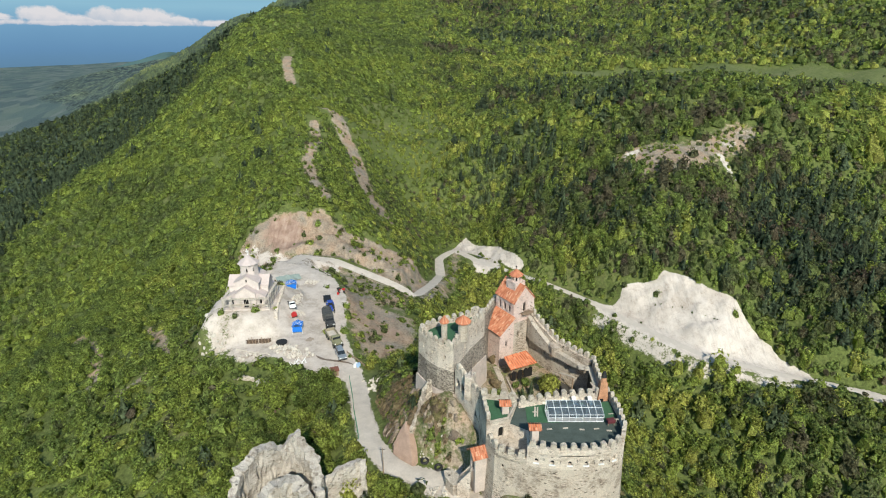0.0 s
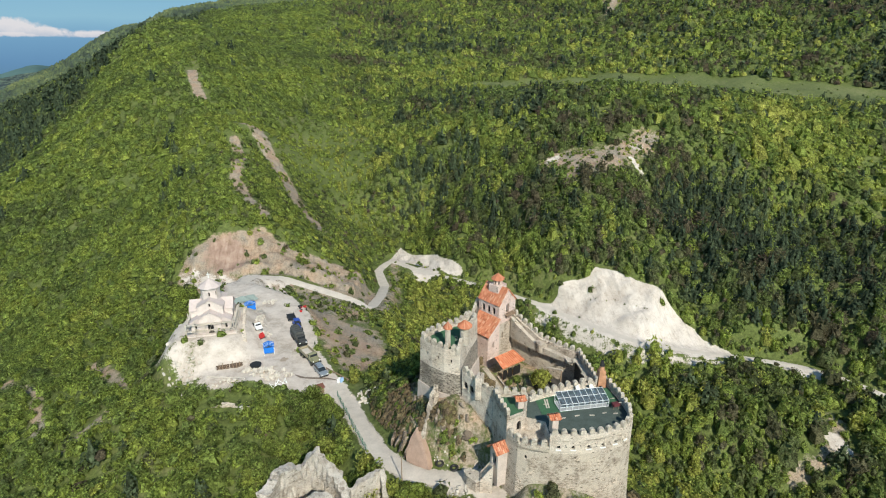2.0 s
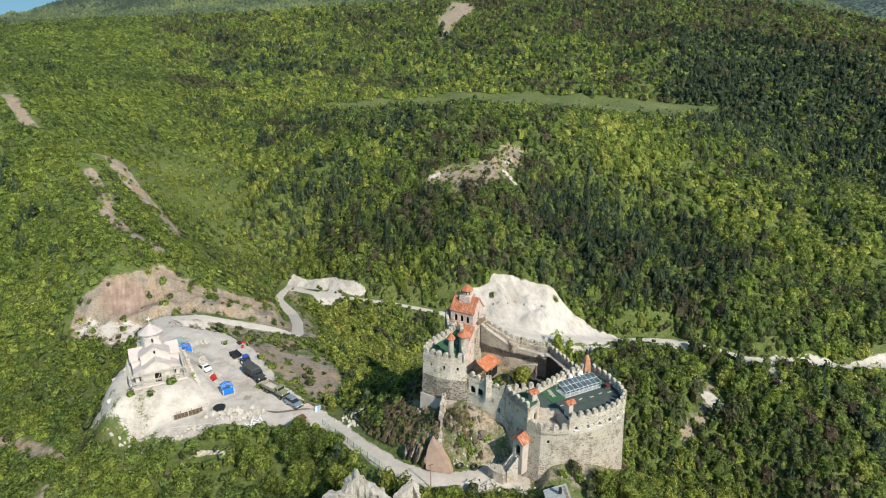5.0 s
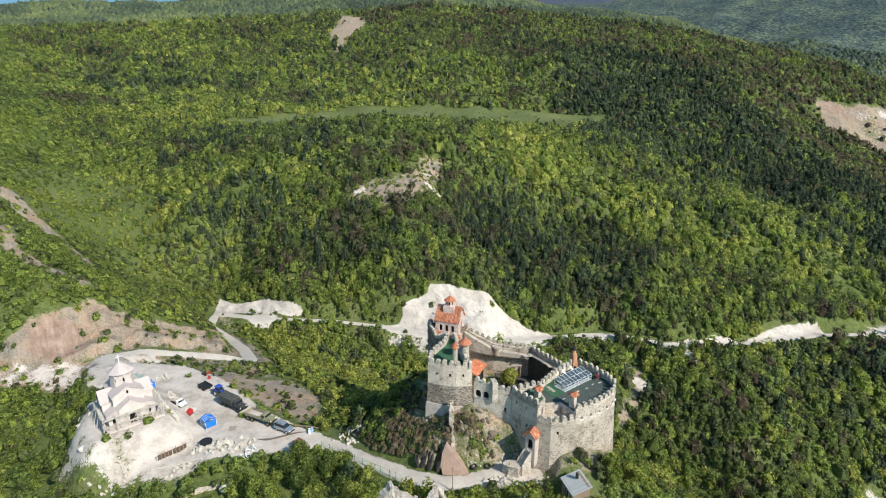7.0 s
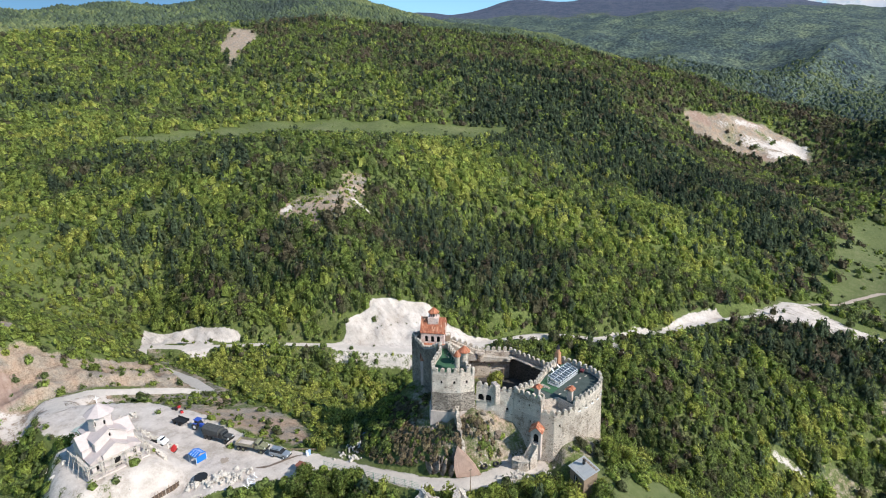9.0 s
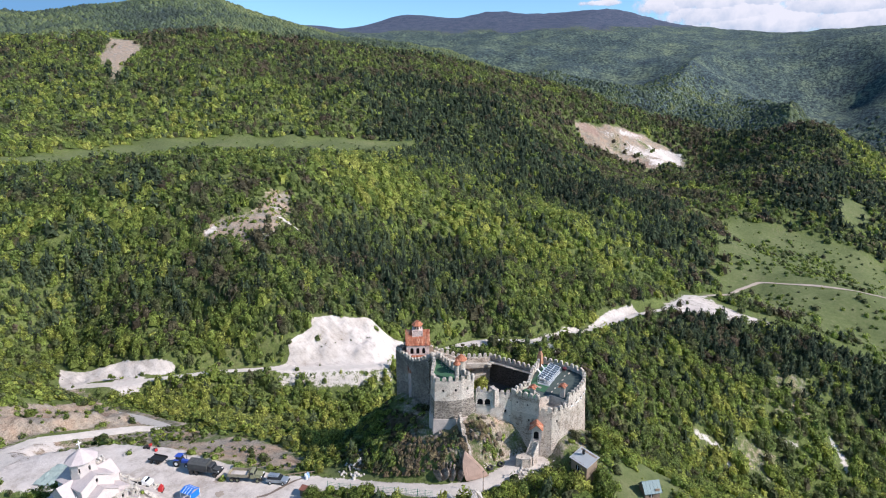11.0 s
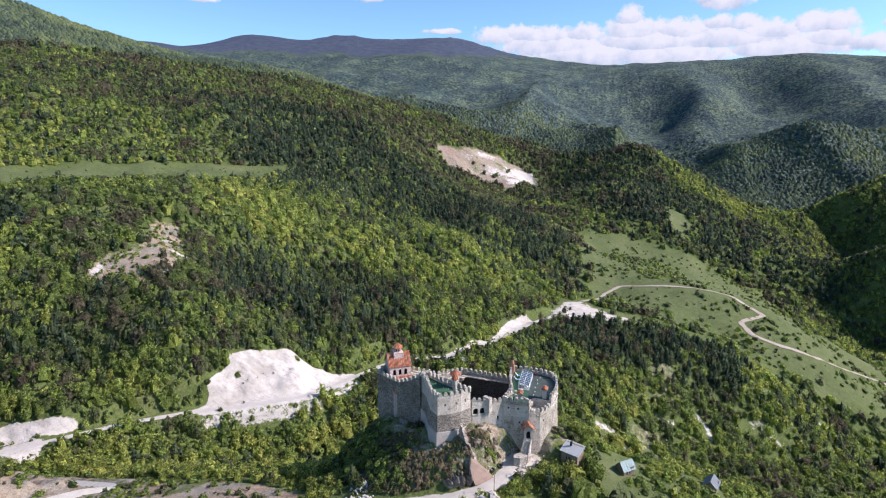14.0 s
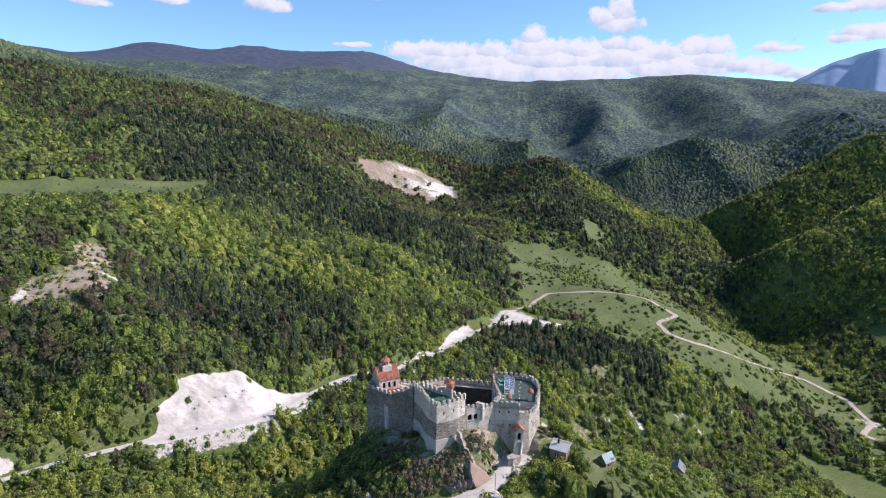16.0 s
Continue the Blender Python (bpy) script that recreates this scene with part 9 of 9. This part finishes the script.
def add_clouds():
    """Fair-weather clouds far behind the mountains, as soft sheets of the sky's backdrop."""
    def vapour(name, low, high, thick):
        m = bpy.data.materials.new(name)
        m.use_nodes = True
        nt = m.node_tree
        nt.nodes.remove(nt.nodes["Principled BSDF"])
        e = nt.nodes.new("ShaderNodeEmission")
        at = place(nt)
        billow = noise_of(nt, at, 0.010, 8.0, 0.62)
        body = calc(nt, "ADD", attr(nt, "vapour"), calc(nt, "MULTIPLY", calc(nt, "SUBTRACT", billow, 0.5), 1.5))
        k = calc(nt, "ADD", attr(nt, "lit"), calc(nt, "MULTIPLY", calc(nt, "SUBTRACT", noise_of(nt, at, 0.007, 6.0, 0.6), 0.5), 1.1))
        nt.links.new(ramp(nt, k, (0.15, low), (0.75, high)), e.inputs[0])
        clear = nt.nodes.new("ShaderNodeBsdfTransparent")
        s = nt.nodes.new("ShaderNodeMixShader")
        nt.links.new(ramp(nt, body, (0.30, 0.0), (0.62, thick)), s.inputs[0])
        nt.links.new(clear.outputs[0], s.inputs[1])
        nt.links.new(e.outputs[0], s.inputs[2])
        nt.links.new(s.outputs[0], nt.nodes["Material Output"].inputs[0])
        return m
    white = vapour("cumulus", (0.28, 0.36, 0.45), (0.585, 0.59, 0.595), 1.0)
    hazy = vapour("hazy_cumulus", (0.36, 0.40, 0.48), (0.66, 0.60, 0.60), 0.8)
    for puffs, m, dist, lo, hi, low, high, label in ((CLOUD_BANK + CLOUD_PUFFS, white, 4750, -34, 44, 2.5, 15.0, "white fair-weather cumulus clouds over the mountains"), (CLOUD_BAND, hazy, 4470, 104, 132, -0.4, 3.4, "thin band of pale cloud over the far plain")):
        nx, ny = int((hi - lo) / 0.2), int((high - low) / 0.1)
        az, el = np.meshgrid(np.linspace(lo, hi, nx), np.linspace(low, high, ny))
        body, lit = np.zeros(az.shape), np.zeros(az.shape)
        for ca, ce, w, h in puffs:
            up = (el - ce) / h
            d = 1.25 - np.hypot((az - ca) / w, np.where(up < 0, 1.35 * up, up)) * 0.85
            # Brighter tops and sunward edges are painted into the glow.
            lit = np.where(d > body, np.clip(0.62 + 0.35 * up - 0.12 * (az - ca) / w, 0, 1), lit)
            body = np.maximum(body, np.clip(d, 0, 1))
        a, r = np.radians(az), dist
        v = np.stack([r * np.cos(a), r * np.sin(a), 62 + r * np.tan(np.radians(el))], 2).reshape(-1, 3)
        k = (np.arange(ny - 1)[:, None] * nx + np.arange(nx - 1)[None, :]).ravel()
        ob = mesh_object("backdrop_cloud", v, np.stack([k, k + 1, k + nx + 1, k + nx], 1), m, None, True)
        ob.data.attributes.new("vapour", "FLOAT", "POINT").data.foreach_set("value", body.ravel().astype(np.float32))
        ob.data.attributes.new("lit", "FLOAT", "POINT").data.foreach_set("value", lit.ravel().astype(np.float32))
        tagged(ob, label, "cloud", kind="structure")


def add_hazy_sky():
    """Blue haze over the far plain, paling upwards into the sky."""
    m = bpy.data.materials.new("far_haze")
    m.use_nodes = True
    nt = m.node_tree
    nt.nodes.remove(nt.nodes["Principled BSDF"])
    # A glowing sheet stands behind the plain; haze and sky are painted on it.
    e = nt.nodes.new("ShaderNodeEmission")
    z = nt.nodes.new("ShaderNodeSeparateXYZ")
    nt.links.new(place(nt), z.inputs[0])
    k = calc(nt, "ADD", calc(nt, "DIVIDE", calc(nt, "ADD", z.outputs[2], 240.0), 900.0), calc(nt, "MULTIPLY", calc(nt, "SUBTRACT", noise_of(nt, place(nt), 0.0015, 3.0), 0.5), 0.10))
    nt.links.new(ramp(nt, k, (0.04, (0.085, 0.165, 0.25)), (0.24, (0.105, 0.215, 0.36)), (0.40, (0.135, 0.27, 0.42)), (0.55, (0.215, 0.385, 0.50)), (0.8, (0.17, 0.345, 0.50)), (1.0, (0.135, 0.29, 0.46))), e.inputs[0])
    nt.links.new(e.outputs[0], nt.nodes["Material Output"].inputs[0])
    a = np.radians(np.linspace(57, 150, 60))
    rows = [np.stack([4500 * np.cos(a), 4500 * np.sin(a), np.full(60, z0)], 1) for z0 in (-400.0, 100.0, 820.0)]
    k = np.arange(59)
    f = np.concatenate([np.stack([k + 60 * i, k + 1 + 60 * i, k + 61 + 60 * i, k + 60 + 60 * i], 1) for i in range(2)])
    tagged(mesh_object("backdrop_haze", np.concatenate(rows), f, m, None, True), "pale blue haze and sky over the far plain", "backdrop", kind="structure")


def add_backdrop():
    """Hazy hills on the horizon beyond the plain and the valley."""
    # Air haze is put into both the hills' colour and a faint glow.
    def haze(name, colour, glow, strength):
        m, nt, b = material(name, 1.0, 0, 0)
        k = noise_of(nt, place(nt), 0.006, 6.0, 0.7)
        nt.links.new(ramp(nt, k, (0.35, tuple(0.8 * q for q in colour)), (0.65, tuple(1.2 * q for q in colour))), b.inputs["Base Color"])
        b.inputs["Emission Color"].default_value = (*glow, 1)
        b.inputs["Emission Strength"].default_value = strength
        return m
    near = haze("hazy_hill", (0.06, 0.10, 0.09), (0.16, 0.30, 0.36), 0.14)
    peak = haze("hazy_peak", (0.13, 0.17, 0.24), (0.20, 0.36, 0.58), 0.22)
    rows = (
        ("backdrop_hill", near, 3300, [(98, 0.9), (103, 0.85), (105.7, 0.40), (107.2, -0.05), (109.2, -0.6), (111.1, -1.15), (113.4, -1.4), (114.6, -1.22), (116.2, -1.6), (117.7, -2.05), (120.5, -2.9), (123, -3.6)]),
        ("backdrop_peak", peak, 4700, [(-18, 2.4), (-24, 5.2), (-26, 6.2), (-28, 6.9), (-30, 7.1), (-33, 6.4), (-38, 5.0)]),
    )
    for name, m, dist, crest in rows:
        crest = sorted(crest)
        n = 160
        az = np.linspace(crest[0][0], crest[-1][0], n)
        el = np.interp(az, [c[0] for c in crest], [c[1] for c in crest])
        for _ in range(4):
            el[1:-1] = (el[:-2] + el[1:-1] + el[2:]) / 3
        el = el + 0.05 * value_noise(az, az * 0, 1.1, 2) + 0.03 * value_noise(az, az * 0, 0.4, 3)
        rings = []
        for f, drop in ((0.80, 7.0), (0.90, 1.8), (1.0, 0.0), (1.04, 0.6)):
            d = dist * f * (1 + 0.02 * value_noise(az, az * 0 + 9 * f, 2.0, 4))
            z = 61.5 + dist * np.tan(np.radians(el - drop * (1 + 0.5 * value_noise(az, az * 0 + 5 * f, 1.6, 6))))
            rings.append(np.stack([d * np.cos(np.radians(az)), d * np.sin(np.radians(az)), z], 1))
        v = np.concatenate(rings)
        k = np.arange(n - 1)
        f = np.concatenate([np.stack([k + i * n, k + 1 + i * n, k + 1 + n + i * n, k + n + i * n], 1) for i in range(3)])
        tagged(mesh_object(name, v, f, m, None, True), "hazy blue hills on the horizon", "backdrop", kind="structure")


add_hazy_sky()
add_backdrop()
add_church()
add_ruin()
HEADING = -70.5
park(add_suv(), -22.6, 109.1, HEADING + 4)
park(add_truck(plain("khaki_paint", (0.20, 0.20, 0.12), 0.7, 0, 0.2), False, "old khaki tipper truck parked beside the verge"), -25.2, 115.4, HEADING + 8)
park(add_truck(plain("black_paint", (0.045, 0.047, 0.047), 0.55, 0, 0.2), True, "black truck with dark canvas cover"), -28.2, 124.6, HEADING)
park(add_tractor(), -29.0, 131.6, HEADING)
park(add_trailer(), -31.0, 137.2, HEADING - 4)
add_canopy(-34.9, 120.6, 8, 2.3, 2.6, 1.9)
add_canopy(-42.3, 144.2, 12, 2.8, 2.4, 1.8)
zinc = plain("grey_sheet_metal", (0.40, 0.41, 0.40), 0.6, 0.1, 0.12, 0.8)
dark_zinc = plain("dark_sheet_metal", (0.17, 0.18, 0.19), 0.6, 0.1, 0.15, 0.8)
green_zinc = plain("green_grey_sheet", (0.15, 0.20, 0.20), 0.5, 0.3, 0.12, 0.8)
add_house(4.9, 53.3, -23.8, 2.9, 3.9, 3.2, 0.95, zinc, MAT["wood"], "timber shed with grey sheet-metal roof below the bastion", True, True)
add_house(9.6, 41.6, 40, 2.6, 3.0, 1.2, 1.6, green_zinc, MAT["wood"], "small hut with steep green-grey metal roof")
add_house(17.6, 21.9, 70, 2.8, 3.4, 1.3, 1.4, dark_zinc, MAT["wood"], "small hut with steep dark grey metal roof on grass")
add_rocks()
add_crags()
add_clutter()
add_trees()
add_shrubs()
add_clouds()
